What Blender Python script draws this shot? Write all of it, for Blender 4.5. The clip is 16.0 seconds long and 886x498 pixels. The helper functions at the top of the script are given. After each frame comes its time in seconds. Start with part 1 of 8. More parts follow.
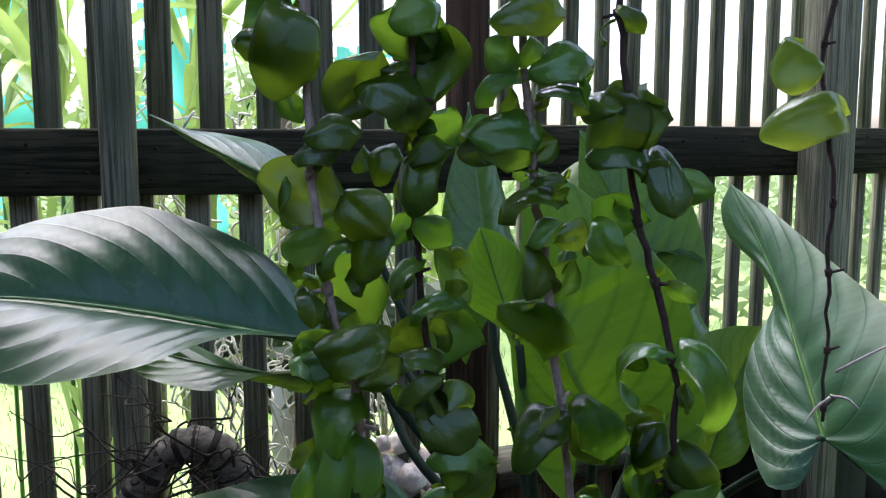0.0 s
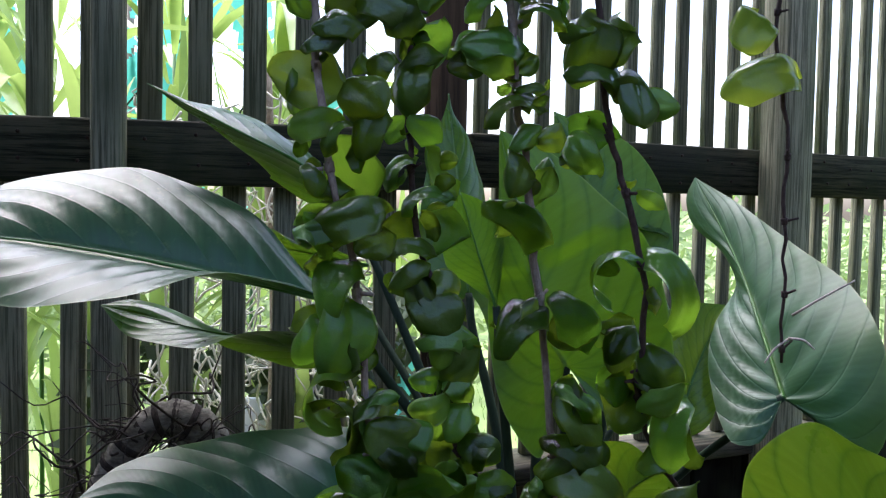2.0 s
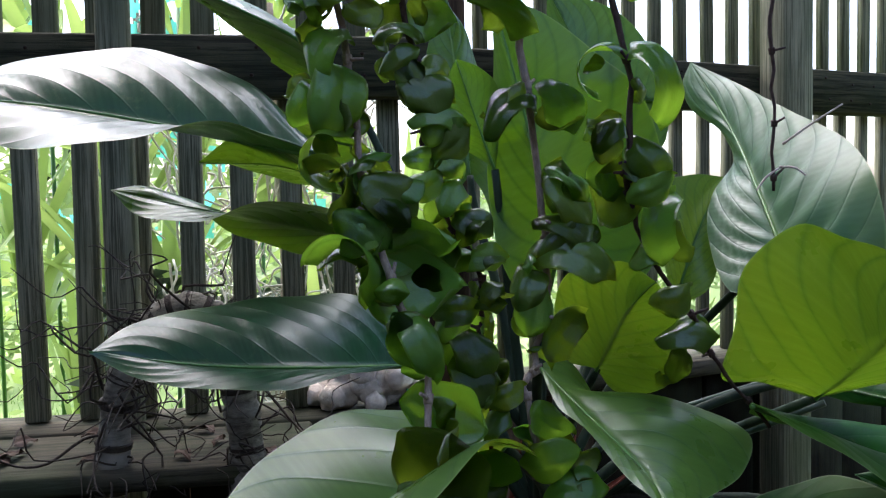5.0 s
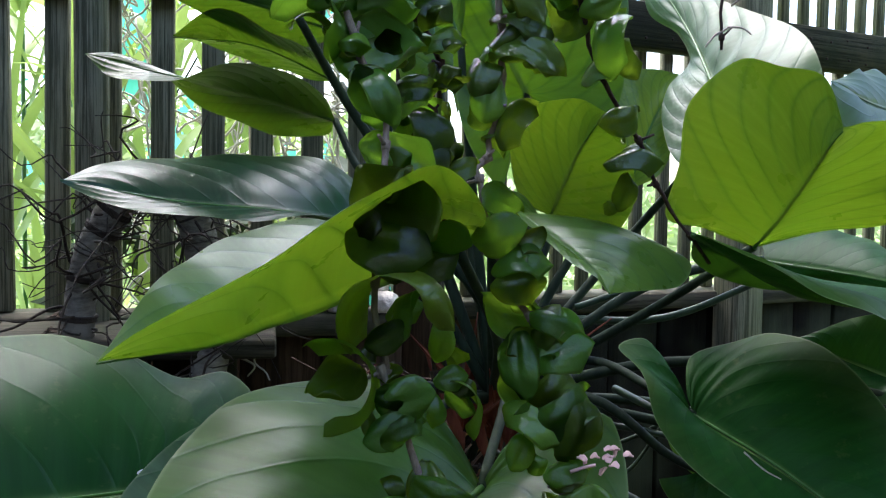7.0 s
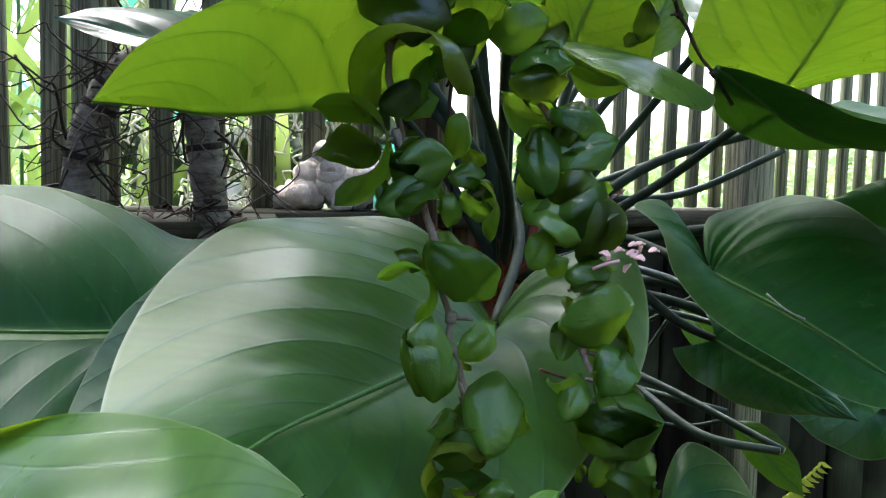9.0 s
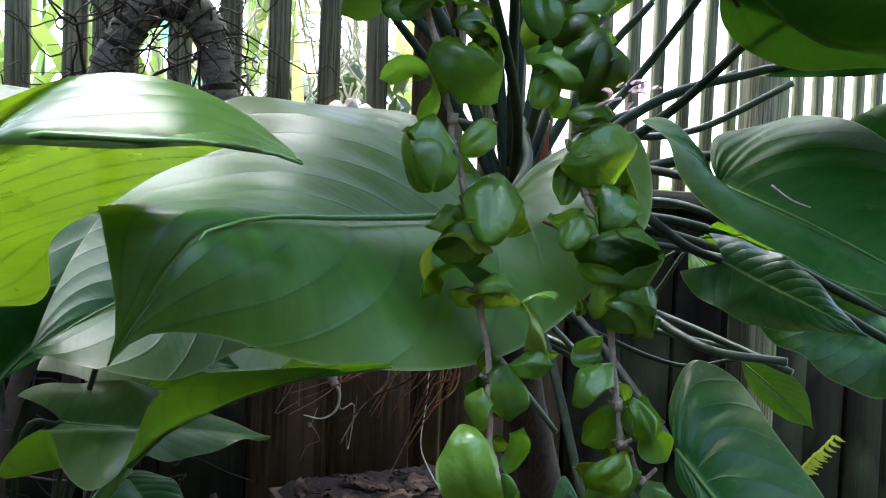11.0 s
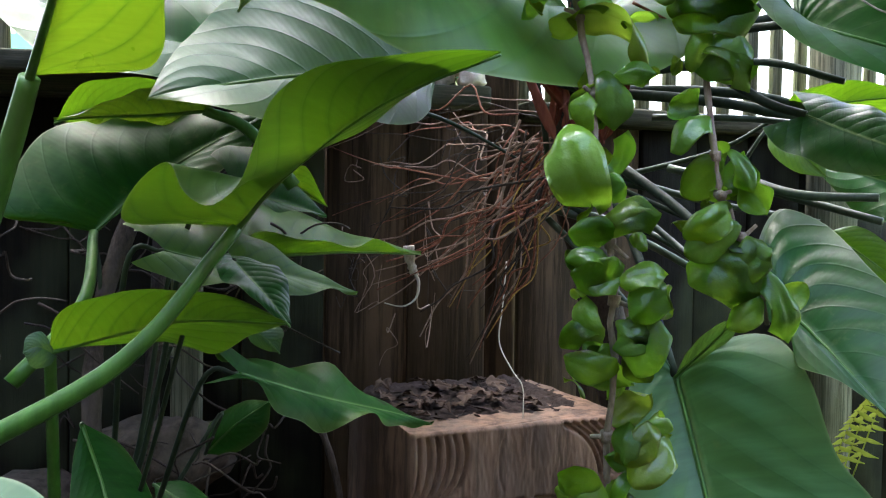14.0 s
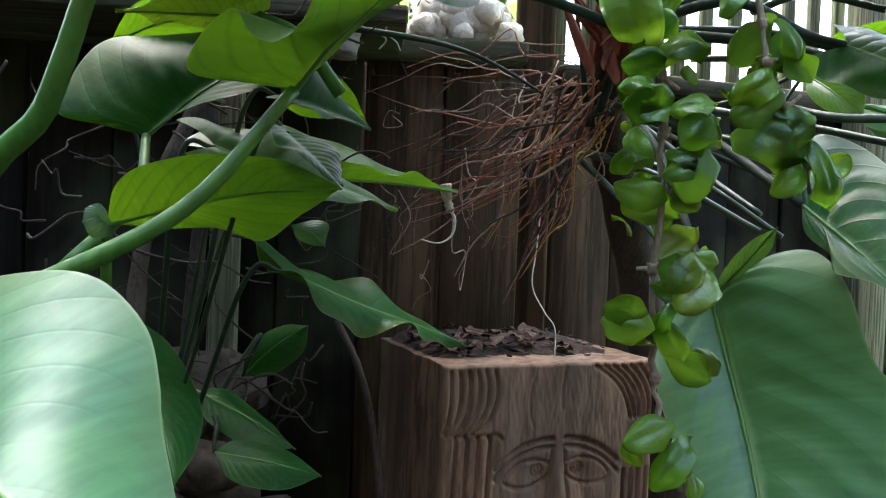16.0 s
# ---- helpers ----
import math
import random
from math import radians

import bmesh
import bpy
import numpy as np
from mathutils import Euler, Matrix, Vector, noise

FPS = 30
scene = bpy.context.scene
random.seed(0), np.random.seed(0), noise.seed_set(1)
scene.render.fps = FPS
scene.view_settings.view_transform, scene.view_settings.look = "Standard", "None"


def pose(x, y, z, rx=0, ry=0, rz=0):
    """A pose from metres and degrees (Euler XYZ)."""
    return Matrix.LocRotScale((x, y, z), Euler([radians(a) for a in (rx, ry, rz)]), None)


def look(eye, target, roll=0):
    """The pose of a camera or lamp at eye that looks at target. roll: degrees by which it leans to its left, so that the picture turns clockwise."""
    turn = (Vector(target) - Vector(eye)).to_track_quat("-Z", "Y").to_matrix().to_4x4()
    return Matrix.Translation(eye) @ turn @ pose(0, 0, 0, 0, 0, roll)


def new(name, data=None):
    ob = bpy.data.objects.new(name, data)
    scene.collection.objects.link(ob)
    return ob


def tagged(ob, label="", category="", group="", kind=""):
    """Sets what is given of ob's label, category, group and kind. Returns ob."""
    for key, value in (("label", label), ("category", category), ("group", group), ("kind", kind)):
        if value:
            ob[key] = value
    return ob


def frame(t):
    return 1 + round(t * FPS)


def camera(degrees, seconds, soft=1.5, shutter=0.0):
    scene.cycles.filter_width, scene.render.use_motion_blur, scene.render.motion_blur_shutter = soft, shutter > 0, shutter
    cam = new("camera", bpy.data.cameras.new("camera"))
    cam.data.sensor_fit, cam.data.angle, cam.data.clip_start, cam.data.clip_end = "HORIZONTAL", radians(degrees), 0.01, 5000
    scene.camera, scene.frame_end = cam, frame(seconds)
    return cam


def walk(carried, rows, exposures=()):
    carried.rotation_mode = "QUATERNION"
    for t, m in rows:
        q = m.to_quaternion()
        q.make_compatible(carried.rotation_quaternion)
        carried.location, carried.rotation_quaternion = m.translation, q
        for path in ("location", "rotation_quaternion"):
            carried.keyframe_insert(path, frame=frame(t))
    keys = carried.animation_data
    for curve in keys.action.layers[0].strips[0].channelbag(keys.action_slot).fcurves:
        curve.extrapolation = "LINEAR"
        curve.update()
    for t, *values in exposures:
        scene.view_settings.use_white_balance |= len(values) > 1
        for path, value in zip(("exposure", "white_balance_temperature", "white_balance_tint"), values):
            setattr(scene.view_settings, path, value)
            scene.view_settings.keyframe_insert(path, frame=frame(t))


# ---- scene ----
cam = camera(54.51, 16.0, 1.2)
# time, place of the eye, turn about x, y and z in degrees
ROWS = [
    (0.0, 0.0000, 0.0000, 1.6500, 83.00, 0.00, 0.00),
    (0.5, -0.0101, -0.0145, 1.6223, 82.87, -0.41, -1.20),
    (1.0, -0.0235, -0.0377, 1.5899, 84.07, -0.07, -1.82),
    (1.5, -0.0283, -0.0480, 1.5694, 86.27, -0.27, -2.54),
    (2.0, -0.0123, -0.0534, 1.5498, 87.23, -1.05, -1.97),
    (2.5, 0.0047, -0.0608, 1.5196, 87.07, -2.16, -0.75),
    (3.0, 0.0216, -0.0808, 1.5036, 87.42, -1.67, 0.69),
    (3.2, 0.0328, -0.0827, 1.5035, 87.59, -0.89, 0.64),
    (5.3, -0.0004, -0.0814, 1.3926, 86.41, 1.13, -1.17),
    (5.5, -0.0001, -0.0871, 1.3801, 86.12, 0.73, -1.40),
    (6.0, 0.0108, -0.0965, 1.3418, 85.53, -0.16, -2.81),
    (6.5, 0.0102, -0.1185, 1.3068, 86.36, -0.32, -2.99),
    (7.0, 0.0078, -0.1261, 1.2623, 86.87, -0.88, -3.09),
    (7.5, 0.0146, -0.1317, 1.2393, 87.33, 0.09, -2.93),
    (8.0, 0.0051, -0.1193, 1.1983, 86.93, 0.01, -2.34),
    (8.5, -0.0068, -0.1084, 1.1692, 85.76, -1.64, -2.55),
    (9.0, 0.0003, -0.1028, 1.1436, 84.91, -1.29, -3.13),
    (9.2, 0.0067, -0.1054, 1.1351, 84.60, -1.61, -2.99),
    (11.3, 0.0123, -0.1248, 0.9967, 87.78, -2.04, -2.01),
    (11.5, 0.0134, -0.1291, 0.9860, 87.48, -1.66, -2.07),
    (12.0, 0.0082, -0.1287, 0.9495, 86.33, -0.97, -1.81),
    (12.5, 0.0122, -0.1294, 0.9316, 88.07, -0.70, -0.87),
    (13.0, 0.0056, -0.1314, 0.9068, 90.10, -0.58, 0.38),
    (13.5, -0.0019, -0.1331, 0.8813, 88.88, -0.79, 1.02),
    (14.0, -0.0107, -0.1351, 0.8588, 88.04, -0.84, 1.68),
    (14.5, -0.0243, -0.1422, 0.8391, 87.60, -2.32, 1.48),
    (15.0, -0.0275, -0.1421, 0.8214, 86.31, -2.09, 0.98),
    (15.5, -0.0310, -0.1476, 0.7950, 86.00, -2.67, 1.65),
    (16.0, -0.0233, -0.1546, 0.7629, 88.71, -2.24, 3.32),
]
EXPOSURES = [(0.0, 2.22, 5800, 18), (3.0, 2.18, 5800, 18), (5.5, 2.4, 5900, 16), (7.0, 2.58, 5900, 12), (9.0, 3.1, 6000, 12), (12.0, 3.65, 6000, 12), (14.5, 3.92, 6300, 12), (16.0, 3.92, 6300, 8)]
walk(cam, [(t, pose(x, y, z, rx, ry, rz)) for t, x, y, z, rx, ry, rz in ROWS], EXPOSURES)

# ---- world and sun ----
world = bpy.data.worlds.new("sky")
scene.world = world
world.use_nodes = True
wn = world.node_tree.nodes
sky = wn.new("ShaderNodeTexSky")
sky.sky_type = "NISHITA"
sky.sun_disc = False
SUN_EL, SUN_AZ = 62.0, -30.0  # degrees; azimuth from +y towards +x
sky.sun_elevation, sky.sun_rotation = radians(SUN_EL), radians(SUN_AZ)
sky.air_density, sky.dust_density, sky.ozone_density = 1.0, 4.0, 1.0
world.node_tree.links.new(sky.outputs[0], wn["Background"].inputs[0])
wn["Background"].inputs[1].default_value = 0.15
sun = new("sun", bpy.data.lights.new("sun", "SUN"))
sun.data.energy, sun.data.angle, sun.data.color = 2.1, radians(58), (1.0, 0.98, 0.94)
sd = Vector((math.sin(radians(SUN_AZ)) * math.cos(radians(SUN_EL)), math.cos(radians(SUN_AZ)) * math.cos(radians(SUN_EL)), math.sin(radians(SUN_EL))))
sun.matrix_world = look(sd * 20, (0, 0, 0))


# ---- materials ----
class Mat:
    """A node material with short ways to add nodes."""

    def __init__(self, name):
        self.m = bpy.data.materials.new(name)
        self.m.use_nodes = True
        self.t = self.m.node_tree
        self.p = self.t.nodes["Principled BSDF"]
        self.out = self.t.nodes["Material Output"]

    def node(self, kind, **ins):
        n = self.t.nodes.new(kind)
        for k, v in ins.items():
            self.put(n.inputs[int(k[1:]) if k[0] == "i" and k[1:].isdigit() else k.replace("_", " ")], v)
        return n

    def put(self, sock, v):
        if isinstance(v, bpy.types.NodeSocket):
            self.t.links.new(v, sock)
        else:
            sock.default_value = v

    def math(self, op, a, b=0.0, c=0.0):
        n = self.t.nodes.new("ShaderNodeMath")
        n.operation = op
        for s, v in zip(n.inputs, (a, b, c)):
            self.put(s, v)
        return n.outputs[0]

    def noise(self, vec, scale, detail=4.0, rough=0.55):
        n = self.node("ShaderNodeTexNoise", Vector=vec, Scale=scale, Detail=detail, Roughness=rough)
        return n.outputs["Fac"]

    def ramp(self, fac, *stops):
        n = self.t.nodes.new("ShaderNodeValToRGB")
        self.put(n.inputs[0], fac)
        e = n.color_ramp.elements
        while len(e) < len(stops):
            e.new(0.5)
        for el, (pos, col) in zip(e, stops):
            el.position = pos
            el.color = (*col, 1) if len(col) == 3 else col
        return n.outputs[0]

    def mix(self, fac, a, b, mode="MIX"):
        n = self.t.nodes.new("ShaderNodeMix")
        n.data_type, n.blend_type = "RGBA", mode
        self.put(n.inputs[0], fac)
        self.put(n.inputs[6], a if isinstance(a, bpy.types.NodeSocket) else (*a, 1))
        self.put(n.inputs[7], b if isinstance(b, bpy.types.NodeSocket) else (*b, 1))
        return n.outputs[2]

    def obj(self, scale=(1, 1, 1)):
        tc = self.t.nodes.new("ShaderNodeTexCoord")
        mp = self.node("ShaderNodeMapping", Vector=tc.outputs["Object"], Scale=scale)
        return mp.outputs[0]

    def uv(self):
        tc = self.t.nodes.new("ShaderNodeTexCoord")
        sp = self.node("ShaderNodeSeparateXYZ", Vector=tc.outputs["UV"])
        return tc.outputs["UV"], sp.outputs[0], sp.outputs[1]

    def rand(self):
        return self.t.nodes.new("ShaderNodeObjectInfo").outputs["Random"]

    def bump(self, h, strength=0.3, dist=0.002):
        n = self.node("ShaderNodeBump", Height=h, Strength=strength, Distance=dist)
        self.t.links.new(n.outputs[0], self.p.inputs["Normal"])
        return n.outputs[0]

    def translucent(self, color, fac, normal=None):
        tr = self.node("ShaderNodeBsdfTranslucent", Color=color if isinstance(color, bpy.types.NodeSocket) else (*color, 1))
        if normal is not None:
            self.t.links.new(normal, tr.inputs["Normal"])
        mx = self.t.nodes.new("ShaderNodeMixShader")
        mx.inputs[0].default_value = fac
        self.t.links.new(self.p.outputs[0], mx.inputs[1])
        self.t.links.new(tr.outputs[0], mx.inputs[2])
        self.t.links.new(mx.outputs[0], self.out.inputs[0])


def big_leaf_material(name, dark, light, through_light, veins=11.0, rough=0.22, relief=0.16, spec=0.28, thin=0.36):
    k = Mat(name)
    uvv, u, v = k.uv()
    av = k.math("ABSOLUTE", k.math("SUBTRACT", v, 0.5))
    wob = k.math("MULTIPLY", k.noise(k.obj(), 5.0, 2.0), 0.035)
    lane = k.math("PINGPONG", k.math("MULTIPLY", k.math("ADD", k.math("ADD", u, k.math("MULTIPLY", k.math("ADD", av, k.math("MULTIPLY", k.math("MULTIPLY", av, av), 0.6)), -0.42)), wob), veins), 0.5)
    vein = k.math("SMOOTH_MIN", k.math("MULTIPLY", lane, 17.0), 1.0, 0.2)  # 0 on a side vein
    fine = k.math("PINGPONG", k.math("MULTIPLY", k.math("ADD", u, wob), veins * 6), 0.5)
    rib = k.math("SMOOTH_MIN", k.math("MULTIPLY", av, 40.0), 1.0, 0.2)  # 0 on the midrib
    patch = k.noise(k.obj(), 6.0, 5.0)
    speck = k.noise(k.obj(), 60.0, 3.0, 0.7)
    base = k.mix(k.ramp(patch, (0.35, (0, 0, 0)), (0.68, (1, 1, 1))), dark, light)
    base = k.mix(k.math("MULTIPLY", k.ramp(speck, (0.60, (0, 0, 0)), (0.72, (1, 1, 1))), 0.25), base, (0.13, 0.17, 0.06))
    base = k.mix(k.math("MULTIPLY", k.math("SUBTRACT", 1.0, vein), 0.05), base, (0.10, 0.18, 0.06))
    base = k.mix(k.math("MULTIPLY", k.math("SUBTRACT", 1.0, rib), 0.75), base, (0.22, 0.33, 0.12))
    streak = k.noise(k.node("ShaderNodeMapping", Vector=uvv, Scale=(46.0, 2.2, 1.0)).outputs[0], 1.0, 4.0, 0.6)
    base = k.mix(k.math("MULTIPLY", k.ramp(streak, (0.40, (0, 0, 0)), (0.72, (1, 1, 1))), 0.35), base, [x * 1.9 for x in light])
    edge = k.math("MULTIPLY", k.ramp(av, (0.30, (0, 0, 0)), (0.50, (1, 1, 1))), k.ramp(patch, (0.40, (0, 0, 0)), (0.62, (1, 1, 1))))
    base = k.mix(k.math("MULTIPLY", edge, 0.45), base, (0.11, 0.15, 0.035))
    rim = k.ramp(av, (0.491, (0, 0, 0)), (0.499, (1, 1, 1)))
    base = k.mix(k.math("MULTIPLY", rim, 0.4), base, (0.30, 0.38, 0.18))
    spot = k.ramp(k.noise(k.obj(), 26.0, 1.0), (0.775, (0, 0, 0)), (0.80, (1, 1, 1)))
    base = k.mix(k.math("MULTIPLY", spot, 0.75), base, (0.016, 0.014, 0.008))
    k.put(k.p.inputs["Base Color"], base)
    k.put(k.p.inputs["Roughness"], k.math("ADD", rough, k.math("MULTIPLY", k.noise(k.obj(), 22.0, 4.0), 0.14)))
    k.p.inputs["Specular IOR Level"].default_value = spec
    h = k.math("ADD", k.math("ADD", k.math("MULTIPLY", vein, 0.5), k.math("MULTIPLY", k.math("SINE", k.math("MULTIPLY", lane, 3.14159)), 0.6)), k.math("MULTIPLY", fine, 0.12))
    h = k.math("ADD", h, k.math("MULTIPLY", k.noise(k.obj(), 35.0, 3.0), 0.35))
    nrm = k.bump(h, relief, 0.004)
    broad = k.math("SMOOTH_MIN", k.math("MULTIPLY", lane, 6.5), 1.0, 0.3)  # veins look wider against the light
    tcol = k.mix(k.math("MULTIPLY", k.math("SUBTRACT", 1.0, broad), 0.75), through_light, (through_light[0] * 0.35, through_light[1] * 0.5, through_light[2] * 0.5))
    tcol = k.mix(k.math("MULTIPLY", k.math("SUBTRACT", 1.0, rib), 0.6), tcol, (0.03, 0.08, 0.01))
    tcol = k.mix(k.ramp(patch, (0.38, (0, 0, 0)), (0.70, (0.7, 0.7, 0.7))), tcol, (through_light[0] * 0.5, through_light[1] * 0.66, 0.004))
    k.translucent(tcol, thin, nrm)
    return k.m


LEAF = big_leaf_material("philodendron_leaf", (0.014, 0.058, 0.010), (0.028, 0.098, 0.015), (0.095, 0.175, 0.004), spec=0.42, thin=0.32)
LEAF_YOUNG = big_leaf_material("philodendron_young_leaf", (0.036, 0.088, 0.018), (0.062, 0.130, 0.026), (0.175, 0.285, 0.006), spec=0.36, relief=0.10)
# dark leaf green; on the low right leaves it also stands in for shade
LEAF_DARK = big_leaf_material("philodendron_dark_leaf", (0.006, 0.042, 0.009), (0.012, 0.066, 0.013), (0.05, 0.13, 0.010), rough=0.28, relief=0.16, spec=0.24, thin=0.16)
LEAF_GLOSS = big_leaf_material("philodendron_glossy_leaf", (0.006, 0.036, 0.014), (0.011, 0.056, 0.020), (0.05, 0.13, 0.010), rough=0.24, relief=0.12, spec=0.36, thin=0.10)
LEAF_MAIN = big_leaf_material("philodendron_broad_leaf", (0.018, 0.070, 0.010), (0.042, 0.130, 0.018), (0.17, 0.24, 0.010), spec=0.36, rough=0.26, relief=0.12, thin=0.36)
# paler copy for the front leaves, with sky sheen put into the base colour
LEAF_FRONT_LIT = big_leaf_material("philodendron_lit_front_leaf", (0.034, 0.108, 0.044), (0.058, 0.158, 0.064), (0.066, 0.135, 0.014), rough=0.36, relief=0.06, spec=0.45, thin=0.2)
# darkened copy of the leaf green; shade under other leaves is in its colour
LEAF_SHADED = big_leaf_material("philodendron_shaded_leaf", (0.007, 0.044, 0.007), (0.013, 0.066, 0.010), (0.036, 0.098, 0.002), spec=0.08, rough=0.38, relief=0.10, thin=0.20)
# brighter copy; backlight is put into its base and through colours
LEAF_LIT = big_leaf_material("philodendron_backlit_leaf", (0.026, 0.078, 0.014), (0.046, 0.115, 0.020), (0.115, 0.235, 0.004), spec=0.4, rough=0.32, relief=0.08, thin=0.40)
# pale leaf green; part of its paleness stands in for sky glare
LEAF_PALE = big_leaf_material("philodendron_pale_leaf", (0.030, 0.084, 0.040), (0.054, 0.128, 0.060), (0.066, 0.135, 0.014), rough=0.36, relief=0.22, spec=0.42)


def waxy_leaf_material(name, a, b, glow_a, glow_b):
    k = Mat(name)
    uvv, u, v = k.uv()
    av = k.math("ABSOLUTE", k.math("SUBTRACT", v, 0.5))
    r = k.rand()
    base = k.mix(r, a, b)
    patch = k.noise(k.obj(), 2.6, 4.0)
    base = k.mix(k.math("MULTIPLY", k.ramp(patch, (0.45, (0, 0, 0)), (0.75, (1, 1, 1))), 0.45), base, (0.12, 0.20, 0.07))
    rim = k.ramp(av, (0.44, (0, 0, 0)), (0.50, (1, 1, 1)))
    base = k.mix(k.math("MULTIPLY", rim, 0.5), base, (0.26, 0.33, 0.12))
    k.put(k.p.inputs["Base Color"], base)
    k.put(k.p.inputs["Roughness"], k.math("ADD", 0.10, k.math("MULTIPLY", k.noise(k.obj(), 4.0, 3.0), 0.16)))
    k.p.inputs["Specular IOR Level"].default_value = 0.75
    h = k.math("ADD", k.noise(k.obj(), 3.0, 2.0), k.math("MULTIPLY", k.noise(k.obj(), 18.0, 2.0), 0.15))
    nrm = k.bump(h, 0.10, 0.03)
    tcol = k.mix(r, glow_a, glow_b)
    k.translucent(tcol, 0.5, nrm)
    return k.m


WAXES = [
    waxy_leaf_material("waxy_dark_leaf", (0.032, 0.076, 0.010), (0.080, 0.145, 0.020), (0.15, 0.27, 0.008), (0.28, 0.40, 0.016)),
    waxy_leaf_material("waxy_green_leaf", (0.06, 0.15, 0.028), (0.12, 0.23, 0.035), (0.22, 0.46, 0.02), (0.36, 0.56, 0.03)),
    waxy_leaf_material("waxy_yellow_leaf", (0.11, 0.19, 0.03), (0.17, 0.25, 0.04), (0.34, 0.48, 0.03), (0.46, 0.56, 0.05)),
]


def bark_material(name, a, b, c, sx=60.0, sz=25.0, rough=0.8, strength=0.6):
    k = Mat(name)
    n1 = k.noise(k.obj((sx, sx, sz)), 1.0, 6.0, 0.65)
    n2 = k.noise(k.obj((9, 9, 9)), 1.0, 4.0)
    col = k.mix(k.ramp(n1, (0.35, (0, 0, 0)), (0.65, (1, 1, 1))), a, b)
    col = k.mix(k.math("MULTIPLY", k.ramp(n2, (0.50, (0, 0, 0)), (0.70, (1, 1, 1))), 0.7), col, c)
    k.put(k.p.inputs["Base Color"], col)
    k.p.inputs["Roughness"].default_value = rough
    k.p.inputs["Specular IOR Level"].default_value = 0.4 if rough < 0.6 else 0.15
    k.bump(n1, strength, 0.003)
    return k.m


STEM_GREEN = bark_material("petiole_skin", (0.032, 0.105, 0.014), (0.056, 0.165, 0.022), (0.08, 0.14, 0.03), 90, 12, 0.38, 0.15)
STEM_DARK = bark_material("dark_stem_skin", (0.014, 0.024, 0.015), (0.028, 0.044, 0.024), (0.04, 0.06, 0.03), 90, 12, 0.6, 0.2)
STEM_MID = bark_material("grey_green_stem_skin", (0.018, 0.038, 0.018), (0.042, 0.072, 0.038), (0.08, 0.105, 0.065), 90, 12, 0.42, 0.15)
STEM_GREY = bark_material("grey_stem_bark", (0.16, 0.12, 0.09), (0.28, 0.23, 0.18), (0.12, 0.14, 0.08), 300, 120)
STEM_BROWN = bark_material("brown_stem_bark", (0.025, 0.016, 0.014), (0.07, 0.045, 0.035), (0.04, 0.03, 0.02), 300, 120)
ROOT = bark_material("red_brown_root", (0.09, 0.030, 0.018), (0.26, 0.095, 0.052), (0.34, 0.17, 0.10), 250, 250, 0.6)
ROOT_TAN = bark_material("tan_root", (0.14, 0.085, 0.06), (0.28, 0.19, 0.14), (0.36, 0.28, 0.22), 200, 200, 0.7)
ROOT_GOLD = bark_material("golden_root", (0.22, 0.12, 0.025), (0.42, 0.26, 0.06), (0.30, 0.22, 0.08), 250, 250, 0.6)
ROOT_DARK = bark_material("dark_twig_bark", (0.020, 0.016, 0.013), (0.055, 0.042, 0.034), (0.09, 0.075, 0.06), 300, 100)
ROOT_PALE = bark_material("pale_root", (0.42, 0.40, 0.33), (0.60, 0.58, 0.50), (0.30, 0.32, 0.20), 200, 60, 0.7)
BARK = bark_material("ringed_bark", (0.07, 0.062, 0.048), (0.25, 0.225, 0.18), (0.40, 0.37, 0.31), 55, 150)
SHEATH = bark_material("red_sheath", (0.10, 0.024, 0.014), (0.24, 0.075, 0.04), (0.07, 0.025, 0.014), 60, 10, 0.6)
CORAL = bark_material("coral_rock", (0.60, 0.52, 0.43), (0.84, 0.76, 0.66), (0.42, 0.34, 0.27), 90, 90, 0.9, 1.0)
STONE = bark_material("rubble_stone", (0.035, 0.028, 0.020), (0.13, 0.10, 0.075), (0.020, 0.022, 0.012), 40, 40, 0.9, 0.8)
DEAD = bark_material("dead_leaf", (0.03, 0.018, 0.012), (0.085, 0.055, 0.038), (0.15, 0.115, 0.095), 60, 60, 0.8)
RUST = bark_material("rusty_nail", (0.012, 0.008, 0.006), (0.035, 0.018, 0.010), (0.02, 0.012, 0.008), 400, 400, 0.7)
SOIL = bark_material("dark_soil", (0.008, 0.006, 0.005), (0.022, 0.017, 0.013), (0.03, 0.024, 0.018), 30, 30, 0.95, 1.0)
MOULD = bark_material("leaf_mould", (0.014, 0.010, 0.009), (0.040, 0.028, 0.024), (0.065, 0.048, 0.042), 90, 90, 0.95, 1.0)


